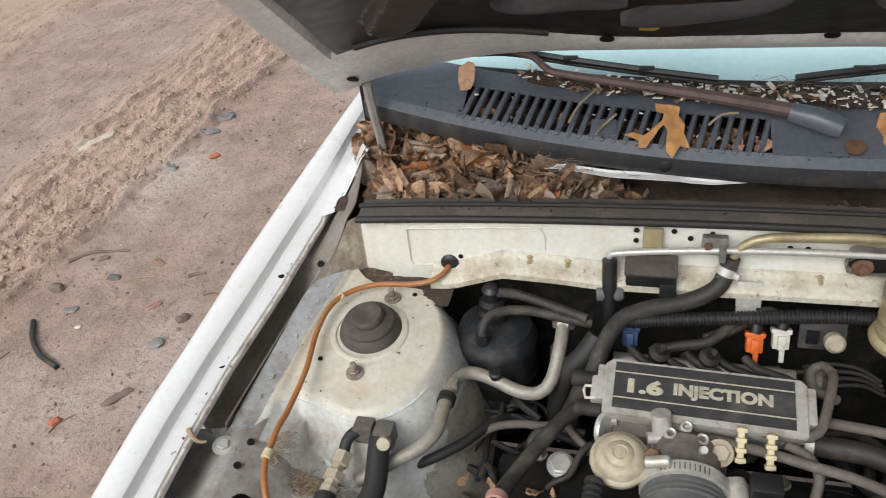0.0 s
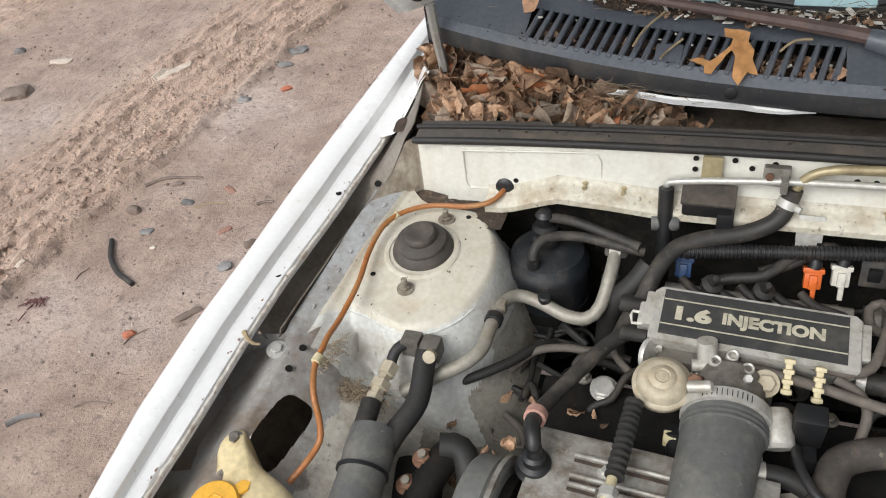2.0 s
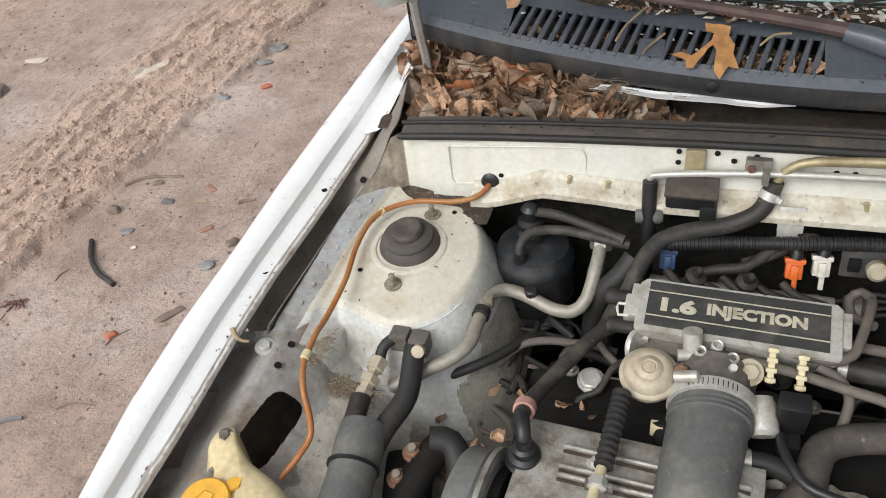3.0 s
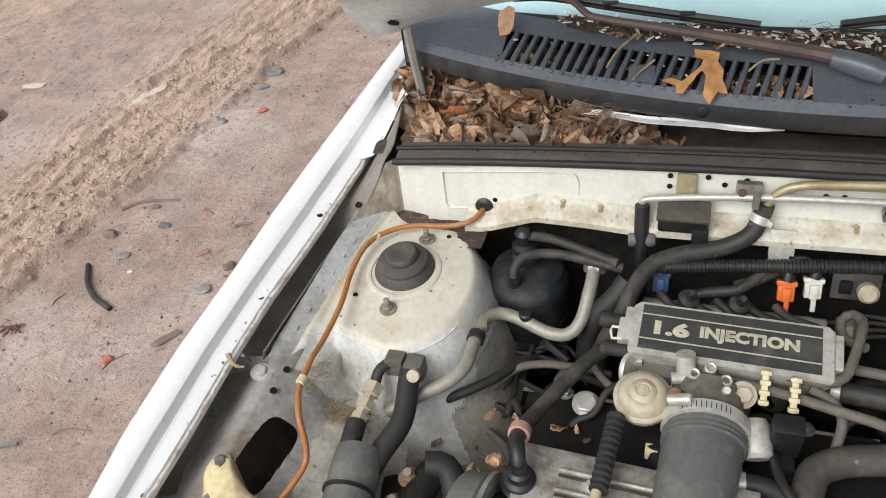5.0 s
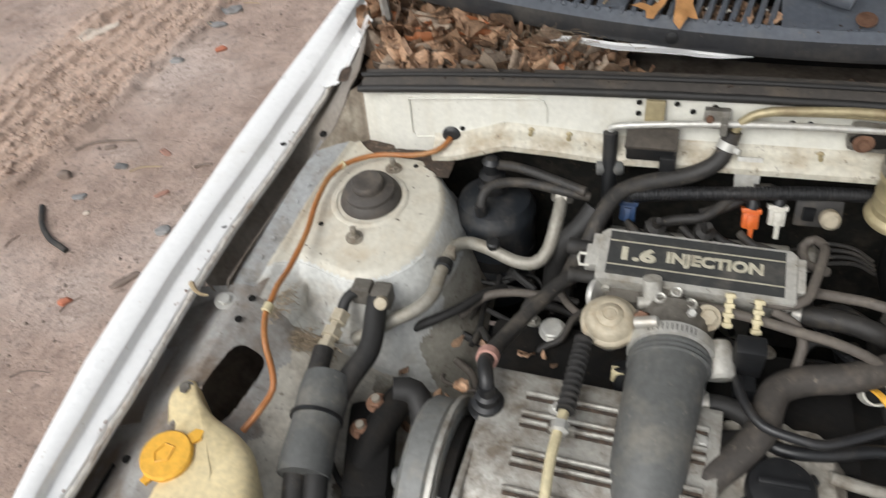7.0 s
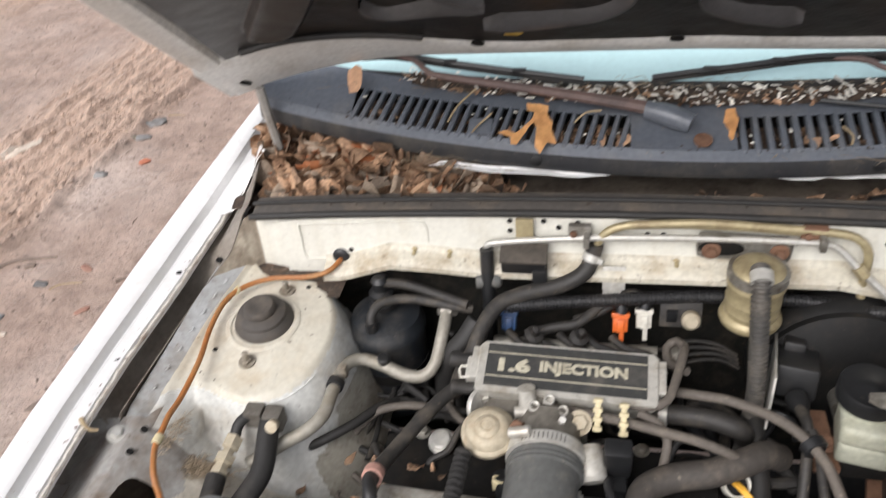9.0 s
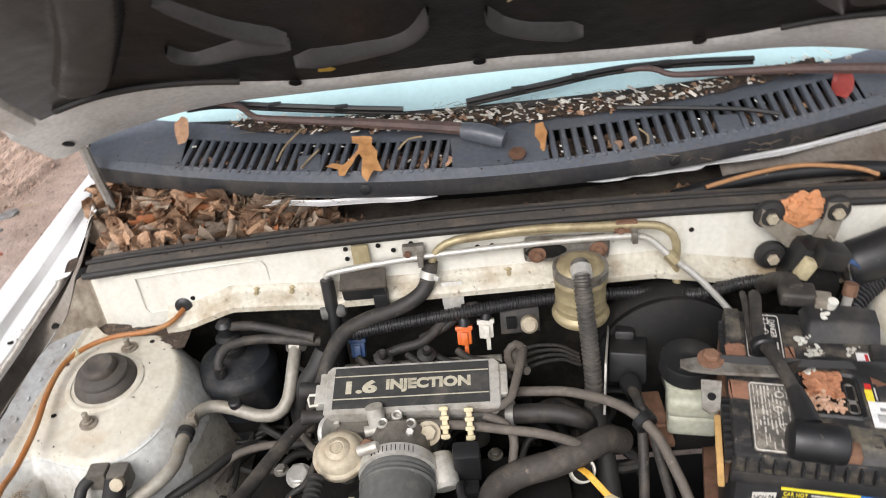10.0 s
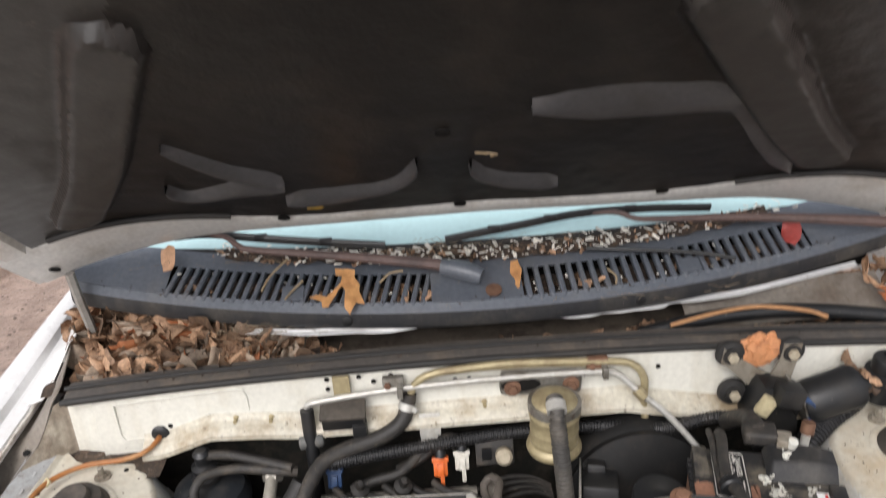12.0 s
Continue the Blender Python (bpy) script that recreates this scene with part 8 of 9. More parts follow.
# fuse box and air cleaner
fb = thing("fuse_box", "black fuse box with a printed lid", "fuse box")
mm = Matrix.Translation((0.515, -0.178, 0.795)) @ Matrix.Rotation(radians(-6), 4, "Z")
part("base", box((0.094, 0.058, 0.05), mm @ Matrix.Translation((0, 0, -0.02)), 0.006), BLACK, fb)
ld = part("lid", box((0.098, 0.062, 0.020), mm @ Matrix.Translation((0, 0, 0.016)), 0.006), BLACK, fb)
for k in range(3):
    x = -0.034 + 0.022 * k
    for a, b, c, d in ((0, 0.018, 0.020, 0.0212), (0, 0.018, -0.012, -0.0108), (0, 0.0012, -0.012, 0.0212), (0.0168, 0.018, -0.012, 0.0212)):
        part("line", slab([(x + a, c), (x + b, c), (x + b, d), (x + a, d)], 0.0004, mm @ Matrix.Translation((0, 0, 0.0262))), PAPER, ld)
    part("print_bar", slab([(x + 0.004, 0.003), (x + 0.013, 0.003), (x + 0.013, 0.006), (x + 0.004, 0.006)], 0.0004, mm @ Matrix.Translation((0, 0, 0.0262))), PAPER, ld)
part("bracket", box((0.034, 0.03, 0.004), Matrix.Translation((0.448, -0.192, 0.768)), 0.001), BRASS, fb)
part("bolt", hexbolt(at((0.448, -0.190, 0.771), (0, 0, 1)), 0.007, 0.008, 0.010), RUST, fb)
ac = thing("air_cleaner", "grey plastic air cleaner housing with gold ring", "air cleaner")
part("housing", lathe([(0.075, -0.08), (0.085, -0.05), (0.085, 0.0), (0.075, 0.02), (0.05, 0.03), (0, 0.03)], at((0.50, -0.29, 0.740), (0.1, -0.1, 1)), 40), HOSE, ac)
part("ring", lathe([(0.050, 0), (0.056, 0.004), (0.058, 0.012), (0.052, 0.018), (0.03, 0.02), (0, 0.02)], at((0.490, -0.335, 0.755), (-0.1, -0.5, 1)), 36), GOLD, ac)
hose("intake_pipe", [(0.470, -0.205, 0.795), (0.455, -0.200, 0.802), (0.442, -0.208, 0.795), (0.425, -0.238, 0.775), (0.405, -0.268, 0.755), (0.39, -0.29, 0.72)], 0.0085, HOSE, "grey bent rubber pipe beside the battery", seg=14)
hose("intake_pipe", [(0.45, -0.28, 0.735), (0.42, -0.30, 0.735), (0.40, -0.315, 0.725), (0.38, -0.33, 0.70)], 0.02, DUCT, "wide grey rubber elbow", seg=18)

# ---- wipers, leaves and litter on the cowl ----
LEAF = mat("dry_brown_leaf", (0.36, 0.225, 0.138), 0.6, dirt=(0.14, 0.075, 0.044), dirt_amount=0.55, scale=55, grain=260, bump=0.5, rand=0.75, vary=0.3, specks=0.3)
OAK = mat("orange_tan_leaf", (0.60, 0.31, 0.12), 0.6, dirt=(0.38, 0.16, 0.06), dirt_amount=0.4, scale=45, bump=0.25)
PALELEAF = mat("pale_orange_leaf", (0.60, 0.36, 0.22), 0.6, dirt=(0.42, 0.22, 0.13), dirt_amount=0.35, scale=30, bump=0.2)
REDOAK = mat("russet_leaf", (0.36, 0.13, 0.05), 0.6, dirt=(0.22, 0.08, 0.04), dirt_amount=0.4, scale=45, bump=0.25)
GREYLEAF = mat("grey_brown_faded_leaf", (0.30, 0.235, 0.175), 0.65, dirt=(0.15, 0.105, 0.075), dirt_amount=0.5, scale=50, grain=260, bump=0.5, rand=0.5, vary=0.2)
REDLEAF = mat("dark_red_leaf", (0.34, 0.05, 0.04), 0.5, dirt=(0.2, 0.03, 0.03), dirt_amount=0.3, scale=60, bump=0.2)
CHIP = mat("white_seed_husk", (0.78, 0.75, 0.68), 0.7, dirt=(0.4, 0.32, 0.22), dirt_amount=0.3, scale=90, bump=0.1, rand=0.3)
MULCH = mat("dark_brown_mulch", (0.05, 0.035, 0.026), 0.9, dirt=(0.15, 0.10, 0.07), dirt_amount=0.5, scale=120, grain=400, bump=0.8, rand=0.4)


def curled_leaf(bm, m, long, wide, curl, twist, rnd):
    """One dry leaf: a pointed oval blade with a soft wavy edge, rolled and folded along its rib."""
    nu, nv = (12, 12) if long > 0.03 else (6, 4)
    grid = []
    ph = rnd.uniform(0, 60)
    roll = rnd.uniform(-1.6, 0.8)
    lobes = rnd.choice((0.0, 0.0, 0.25))
    for i in range(nu + 1):
        u = i / nu
        w = wide * max(0.05, math.sin(math.pi * (0.04 + 0.92 * u ** 0.85))) ** 0.75 * (1 + 0.18 * noise.noise((u * 4, ph, 0)) + lobes * math.sin(u * 14 + ph))
        row = []
        for j in range(nv + 1):
            v = (j / nv - 0.5) * 2
            a = curl * v
            k = max(abs(curl), 0.05)
            x = (math.sin((u - 0.5) * roll) / roll if abs(roll) > 0.1 else u - 0.5) * long
            y = w * 0.5 * (math.sin(a) / curl if abs(curl) > 0.05 else v)
            z = w * 0.5 * (1 - math.cos(a)) / k * (1 if curl > 0 else -1) + long * (1 - math.cos((u - 0.5) * roll)) * 0.6 + twist * x * v * 0.3
            z += 0.16 * wide * noise.noise((u * 2.4, v * 1.4, ph)) + 0.07 * wide * noise.noise((u * 6, v * 3, ph + 9)) - 0.05 * wide * max(0, 1 - abs(v) * 3)
            row.append(bm.verts.new(m @ Vector((x, y, z))))
        grid.append(row)
    for i in range(nu):
        for j in range(nv):
            bm.faces.new((grid[i][j], grid[i + 1][j], grid[i + 1][j + 1], grid[i][j + 1]))


def scatter_leaves(name, label, n, place, size, seed, material=None):
    rnd = random.Random(seed)
    bm = bmesh.new()
    for _ in range(n):
        p = place(rnd)
        m = Matrix.Translation(p) @ Euler((rnd.gauss(0, 0.38), rnd.gauss(0, 0.32), rnd.uniform(0, 6.28))).to_matrix().to_4x4()
        l = rnd.uniform(*size)
        curled_leaf(bm, m, l, l * rnd.uniform(0.55, 1.0), rnd.choice((rnd.uniform(0.4, 1.2), rnd.uniform(1.5, 2.9), rnd.uniform(1.5, 2.9))) * rnd.choice((-1, -1, 1)), rnd.uniform(-2, 2), rnd)
    me_ob = part(name, bm, material or LEAF, None, angle=120)
    return tagged(me_ob, label, "leaves", kind="stuff")


def pile(rnd):
    x = rnd.uniform(-0.61, -0.26) if rnd.random() < 0.88 else rnd.uniform(-0.30, -0.21)
    y0, y1 = FY + 0.045, cowl_front(x) + 0.034
    y0 = y0 if x > -0.550 else min(0.300, y0 + 3.0 * (-0.550 - x))
    y = rnd.uniform(y0, max(y0 + 0.03, y1))
    rise = max(0, min(1, (y - y0 - 0.02) / 0.09))
    top = 0.893 + 0.034 * rise + 0.018 * noise.noise((x * 16, y * 16, 1)) - 0.045 * max(0, (x + 0.30) / 0.08)
    return V(x, y, top - 0.004 - abs(rnd.gauss(0, 0.010)))


scatter_leaves("leaf_pile", "pile of dry brown curled leaves in the cowl trough", 330, pile, (0.032, 0.080), 3)
scatter_leaves("leaf_pile", "orange-brown oak leaves among the heap in the trough", 26, pile, (0.045, 0.075), 35, REDOAK)
scatter_leaves("leaf_pile", "greyish faded leaves among the heap in the trough", 60, pile, (0.035, 0.08), 36, GREYLEAF)
scatter_leaves("leaf_litter", "broken bits of dry leaf among the pile", 260, pile, (0.008, 0.022), 31)
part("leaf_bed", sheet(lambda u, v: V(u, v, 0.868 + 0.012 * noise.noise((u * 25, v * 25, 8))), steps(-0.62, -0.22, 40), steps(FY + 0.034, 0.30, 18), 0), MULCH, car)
scatter_leaves("leaf_litter", "scattered dry leaves and scraps in the trough", 90, lambda r: V(r.uniform(-0.24, 0.66), r.uniform(FY + 0.05, 0.24), 0.852 + r.uniform(0, 0.015)), (0.015, 0.045), 4)
scatter_leaves("leaf_litter", "dry leaves heaped in the trough's far corner", 14, lambda r: V(r.uniform(0.63, 0.71), r.uniform(0.24, 0.32), 0.89 + r.uniform(0, 0.03)), (0.02, 0.045), 6)
scatter_leaves("leaf_litter", "leaf scraps caught under the vent slots", 90, lambda r: (lambda x: V(x, cowl_front(x) + r.uniform(0.02, 0.07), cowl_top(x, 0.04) - 0.013 + r.uniform(-0.006, 0.006)))(r.choice((r.uniform(*SLOT_L), r.uniform(*SLOT_R), r.uniform(-0.2, -0.04)))), (0.008, 0.03), 7)
scatter_leaves("leaf_litter", "dry leaf scraps fallen between engine parts", 26, lambda r: (lambda x, y: V(x, y, tower_height(x, y, -1) + 0.006 if x < -0.39 else 0.69))(r.uniform(-0.46, -0.25), r.uniform(-0.24, -0.125)), (0.010, 0.026), 9)
scatter_leaves("leaf_litter", "dry leaf scraps on the far tower and firewall ledge", 12, lambda r: V(r.uniform(0.52, 0.66), r.uniform(0.06, 0.11), 0.845 + r.uniform(0, 0.03)), (0.02, 0.05), 10)
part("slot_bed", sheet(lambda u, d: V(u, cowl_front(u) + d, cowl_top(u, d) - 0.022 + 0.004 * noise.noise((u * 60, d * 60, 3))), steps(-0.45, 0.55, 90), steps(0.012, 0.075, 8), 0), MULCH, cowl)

# husks and mulch along the windscreen's foot
def screen_foot(x, d):
    y = cowl_front(x) + 0.088 + d
    return V(x, y, cowl_top(x, 0.088 + d) + 0.003)


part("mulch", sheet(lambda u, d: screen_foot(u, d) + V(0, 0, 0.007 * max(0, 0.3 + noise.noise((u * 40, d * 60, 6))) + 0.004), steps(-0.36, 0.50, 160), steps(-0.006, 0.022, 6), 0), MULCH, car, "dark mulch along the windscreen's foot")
rnd = random.Random(21)
bm = bmesh.new()
for _ in range(300):
    x = rnd.choice((rnd.uniform(-0.38, 0.56), rnd.uniform(-0.25, 0.35)))
    p = screen_foot(x, rnd.uniform(-0.010, 0.026))
    l = rnd.choice((0.003, 0.004, 0.006, 0.008, 0.010, 0.013))
    box((l, l * rnd.uniform(0.3, 0.6), 0.0012), Matrix.Translation(p + V(0, 0, 0.007 + rnd.uniform(0, 0.005))) @ Euler((rnd.uniform(-0.5, 0.5), rnd.uniform(-0.6, 0.6), rnd.uniform(0, 3.1))).to_matrix().to_4x4(), 0, bm)
for _ in range(60):
    x = rnd.choice((rnd.uniform(*SLOT_L), rnd.uniform(*SLOT_R)))
    d = rnd.uniform(0.02, 0.075)
    box((rnd.uniform(0.003, 0.008), 0.003, 0.0015), Matrix.Translation((x, cowl_front(x) + d, cowl_top(x, d) - 0.012 + rnd.uniform(0, 0.012))) @ Euler((0.3, rnd.uniform(-0.6, 0.6), rnd.uniform(0, 3.1))).to_matrix().to_4x4(), 0, bm)
tagged(part("seed_husks", bm, CHIP), "white and tan seed husks along the windscreen foot", "husks", kind="stuff")
scatter_leaves("leaf_litter", "brown scraps along the windscreen foot", 220, lambda r: screen_foot(r.uniform(-0.38, 0.50), r.uniform(-0.006, 0.02)) + V(0, 0, 0.006), (0.005, 0.016), 12)


# wipers
def wiper(pts, blade, label, boot):
    th = thing("windscreen_wiper", label, "wiper", "windscreen wipers")
    part("arm", tube(pts, lambda t: 0.0095 - 0.0050 * min(1, t * 1.15), 8), BROWNARM, th, "faded brown wiper arm")
    part("blade_frame", tube(blade, 0.0042, 6), BLACK, th)
    part("rubber_edge", tube([Vector(q) + V(0, 0.002, -0.007) for q in blade], 0.0028, 6), RUBBER, th)
    for k in (0.25, 0.5, 0.75):
        i = k * (len(blade) - 1)
        a = Vector(blade[int(i)]).lerp(Vector(blade[min(int(i) + 1, len(blade) - 1)]), i % 1)
        part("claw", box((0.020, 0.008, 0.010), Matrix.Translation(a), 0.002), BLACK, th)
    if boot:
        part("pivot_boot", tube(boot, lambda t: 0.0115 + 0.003 * math.sin(t * 3), 14), COWLP, th, "dark plastic pivot cover")


wiper([(0.0, 0.226, 0.992), (-0.03, 0.236, 0.998), (-0.148, 0.258, 1.008), (-0.30, 0.280, 1.021), (-0.328, 0.286, 1.026), (-0.350, 0.306, 1.034), (-0.385, 0.322, 1.037), (-0.41, 0.332, 1.036)],
      [(-0.44, 0.336, 1.030), (-0.385, 0.328, 1.034), (-0.30, 0.312, 1.028), (-0.20, 0.298, 1.020), (-0.11, 0.290, 1.012)], "parked wiper with brown arm and black blade", [(-0.028, 0.234, 0.996), (0.0, 0.226, 0.992), (0.03, 0.214, 0.985)])
wiper([(0.66, 0.262, 1.004), (0.569, 0.274, 1.010), (0.444, 0.290, 1.016), (0.33, 0.298, 1.018), (0.279, 0.303, 1.020), (0.255, 0.316, 1.026), (0.215, 0.322, 1.028)],
      [(-0.018, 0.291, 1.014), (0.045, 0.300, 1.019), (0.097, 0.306, 1.023), (0.197, 0.320, 1.030), (0.30, 0.322, 1.030), (0.40, 0.318, 1.026)], "parked wiper with brown arm on the far side", None)
part("pivot_hole", lathe([(0.012, 0), (0.012, 0.002), (0, 0.002)], at((0.046, 0.205, 0.966), (0, -0.3, 1)), 16), RUST, cowl)
tagged(part("thin_rod", tube([(0.195, 0.268, 0.992), (0.27, 0.255, 0.990), (0.36, 0.240, 0.985), (0.41, 0.228, 0.978)], 0.0032, 6), BLACK), "thin black rod lying on the vent slots", "rod")


# single leaves
def flat_leaf(name, outline, m, material, label, bend=0.15):
    """A lobed leaf of an outline (centimetres), gently crumpled."""
    bm = bmesh.new()
    vs = [bm.verts.new(Vector((x * 0.01, y * 0.01, 0))) for x, y in outline]
    bm.faces.new(vs)
    bmesh.ops.triangulate(bm, faces=bm.faces)
    bmesh.ops.subdivide_edges(bm, edges=bm.edges, cuts=2, use_grid_fill=True)
    for v in bm.verts:
        v.co.z = bend * 0.02 * math.sin(v.co.x * 90) + bend * 0.03 * noise.noise(v.co * 60)
    ret = bmesh.ops.extrude_face_region(bm, geom=bm.faces[:])
    for v in ret["geom"]:
        if isinstance(v, bmesh.types.BMVert):
            v.co.z += 0.0006
    for v in bm.verts:
        v.co = m @ v.co
    return tagged(part(name, bm, material, None, angle=60), label, "leaf")


MC = Matrix.Translation((-0.181, 0.222, 0.974)) @ Matrix.Rotation(math.atan(0.45), 4, "X")
flat_leaf("oak_leaf", [(-0.6, 4.3), (0.4, 3.9), (1.3, 3.7), (2.5, 3.3), (2.4, 2.2), (3.2, 0.8), (3.1, -0.4), (3.4, -1.3), (3.9, -2.6), (2.7, -2.5), (1.8, -4.6), (1.0, -3.2), (1.0, -1.8), (1.1, -0.4), (0.6, 0.5), (0.0, 0.0), (-0.9, -1.6), (-1.4, -2.8), (-2.3, -2.6), (-2.4, -1.6), (-4.2, -1.0), (-3.2, -0.4), (-1.8, -0.7), (-0.6, 0.5), (0.4, 1.4), (0.6, 2.2), (-0.4, 2.8)], MC, OAK, "torn orange oak leaf on the vent slots")
flat_leaf("big_leaf", [(-5.5, 0.5), (-4.0, 2.2), (-2.0, 3.0), (0, 4.6), (2.5, 4.0), (4.6, 4.4), (5.6, 2.0), (6.4, -1.0), (4.6, -3.2), (2.4, -3.0), (1.0, -4.6), (-0.6, -3.0), (-2.4, -2.6), (-1.2, -0.8), (0.8, -0.6), (1.4, 0.8), (0.2, 2.0), (-1.6, 1.6), (-2.6, 0.2), (-3.2, -1.6), (-4.6, -1.4)], Matrix.Translation((0.618, 0.062, 0.856)) @ Matrix.Rotation(0.5, 4, "X") @ Matrix.Rotation(-0.25, 4, "Y"), PALELEAF, "large pale orange leaf with a hole", 0.4)
flat_leaf("maple_leaf", [(-3, 0.5), (-1.2, 0.8), (-1.8, 2.4), (0.2, 1.4), (1.2, 2.6), (1.4, 0.8), (3.2, 0.4), (1.6, -0.6), (1.8, -2.6), (0.2, -1.2), (-1.4, -2.4), (-1.2, -0.6)], Matrix.Translation((0.655, 0.205, 0.912)) @ Matrix.Rotation(0.4, 4, "X"), REDOAK, "curled orange leaf in the trough corner", 0.5)
flat_leaf("red_leaf", [(-0.8, 2.0), (0.5, 2.2), (1.2, 0.8), (1.0, -1.2), (0.2, -2.2), (-0.9, -1.4), (-1.1, 0.4)], Matrix.Translation((0.515, 0.280, 0.990)) @ Matrix.Rotation(0.9, 4, "X"), REDLEAF, "small dark red leaf on the vent slots", 0.4)
flat_leaf("tan_leaf", [(-1.3, 1.8), (0.2, 2.1), (1.3, 1.6), (1.4, -0.6), (0.9, -1.9), (-0.8, -1.8), (-1.4, -0.2)], Matrix.Translation((-0.445, 0.305, 1.004)) @ Matrix.Rotation(0.8, 4, "X"), PALELEAF, "small tan leaf at the windscreen corner", 0.4)
flat_leaf("tan_leaf", [(-0.5, 2.4), (0.5, 2.0), (0.9, 0.2), (0.3, -2.2), (-0.6, -2.4), (-0.8, 0.4)], Matrix.Translation((0.082, 0.235, 0.972)) @ Matrix.Rotation(0.5, 4, "X"), OAK, "narrow orange leaf scrap on the cowl", 0.4)
bm = bmesh.new()
bmesh.ops.create_icosphere(bm, subdivisions=4, radius=1.0)
for v in bm.verts:
    k = 1 + 0.28 * noise.noise(v.co * 2.2) + 0.16 * noise.noise(v.co * 6.0) + 0.08 * noise.noise(v.co * 13.0)
    v.co = Vector((0.410 + 0.030 * k * v.co.x, 0.113 + 0.013 * k * v.co.y, 0.893 + 0.025 * k * v.co.z))
tagged(part("leaf_wad", bm, mat("orange_crumpled_leaf", (0.56, 0.25, 0.11), 0.7, dirt=(0.36, 0.15, 0.07), dirt_amount=0.5, scale=60, bump=0.5), None, angle=25), "crumpled wad of orange leaf behind the motor bracket", "leaf")
for a, b, c in (((-0.262, 0.295, 0.996), (-0.285, 0.262, 0.985), (-0.295, 0.235, 0.975)), ((-0.235, 0.25, 0.98), (-0.252, 0.23, 0.972), (-0.258, 0.215, 0.97)), ((0.22, 0.235, 0.972), (0.228, 0.215, 0.970), (0.224, 0.2, 0.966)), ((-0.12, 0.235, 0.975), (-0.105, 0.245, 0.985), (-0.085, 0.25, 0.985))):
    tagged(part("twig", tube([a, b, c], 0.0016, 6), CORK), "thin pale twig on the vent slots", "twig", "twigs")
tagged(part("root", tube([(0.30, 0.172, 0.905), (0.36, 0.180, 0.914), (0.43, 0.186, 0.918), (0.50, 0.176, 0.912), (0.53, 0.166, 0.904)], 0.0032, 10), mat("tan_orange_root", (0.42, 0.22, 0.10), 0.7, dirt=(0.26, 0.13, 0.06), dirt_amount=0.4, scale=50, bump=0.3)), "tan-orange thin root lying in the trough", "root")
tagged(part("trough_pipe", tube([(0.26, 0.186, 0.885), (0.36, 0.192, 0.900), (0.48, 0.192, 0.904), (0.60, 0.180, 0.895), (0.66, 0.17, 0.885)], 0.011, 12), BLACK), "black drain hose in the trough", "hose")
part("trough_panel", sheet(lambda u, v: V(u, mix(0.20, 0.27, v) + 0.08 * (u - 0.3) ** 2, mix(0.878, 0.912, v)), steps(0.34, 0.66, 16), steps(0, 1, 5), 0.002), RAILDIRT, car)
part("button", lathe([(0.008, 0), (0.008, 0.002), (0.005, 0.003), (0, 0.003)], at((-0.170, cowl_front(-0.17) + 0.001, 0.936), (0, -1, 0.1)), 20), BLACK, cowl)
part("button", lathe([(0.008, 0), (0.008, 0.002), (0.005, 0.003), (0, 0.003)], at((0.262, cowl_front(0.262) + 0.001, 0.936), (0, -1, 0.1)), 20), BLACK, cowl)
for x in (-0.250, 0.345):
    part("vent_clip", box((0.034, 0.03, 0.010), Matrix.Translation((x, cowl_front(x) + 0.030, cowl_top(x, 0.03) - 0.002)) @ Matrix.Rotation(math.atan(0.3), 4, "X"), 0.003), COWLP, cowl)

# ---- things lying in the yard ----
STONE = mat("grey_wet_stone", (0.20, 0.195, 0.19), 0.5, dirt=(0.11, 0.095, 0.085), dirt_amount=0.5, scale=30, bump=0.4, rand=0.3)
BROWNSTONE = mat("brown_muddy_stone", (0.21, 0.16, 0.13), 0.6, dirt=(0.12, 0.09, 0.07), dirt_amount=0.5, scale=30, bump=0.4)
BRICK = mat("red_brick_chip", (0.45, 0.16, 0.09), 0.8, dirt=(0.3, 0.11, 0.07), dirt_amount=0.4, scale=60, bump=0.4)
PALE = mat("pale_chip", (0.58, 0.50, 0.42), 0.7, dirt=(0.36, 0.28, 0.22), dirt_amount=0.4, scale=30, bump=0.3)
DULLRED = mat("dull_red_clay_chip", (0.36, 0.19, 0.14), 0.7, dirt=(0.26, 0.16, 0.12), dirt_amount=0.5, scale=30, bump=0.3)


def rock(x, y, long, wide, high, turn, material, label, seed):
    """A worn stone half sunk in the mud."""
    bm = bmesh.new()
    bmesh.ops.create_icosphere(bm, subdivisions=3, radius=0.5)
    c, s = math.cos(turn), math.sin(turn)
    for v in bm.verts:
        q = v.co.copy()
        q = Vector([math.copysign(abs(e * 2) ** 0.75 / 2, e) for e in q])
        k = 1 + 0.35 * noise.noise(q * 2.3 + Vector((seed * 7.1, 0, 0))) + 0.12 * noise.noise(q * 7 + Vector((0, seed * 3.3, 0)))
        px, py = q.x * k * long * 0.8, q.y * k * wide * 0.8
        v.co = Vector((x + px * c - py * s, y + px * s + py * c, 0))
        v.co.z = ground_height(v.co.x, v.co.y) + high * (q.z * k * 0.85 + 0.12)
    tagged(part("stone", bm, material, None, angle=32), label, "stone", "stones in the yard")


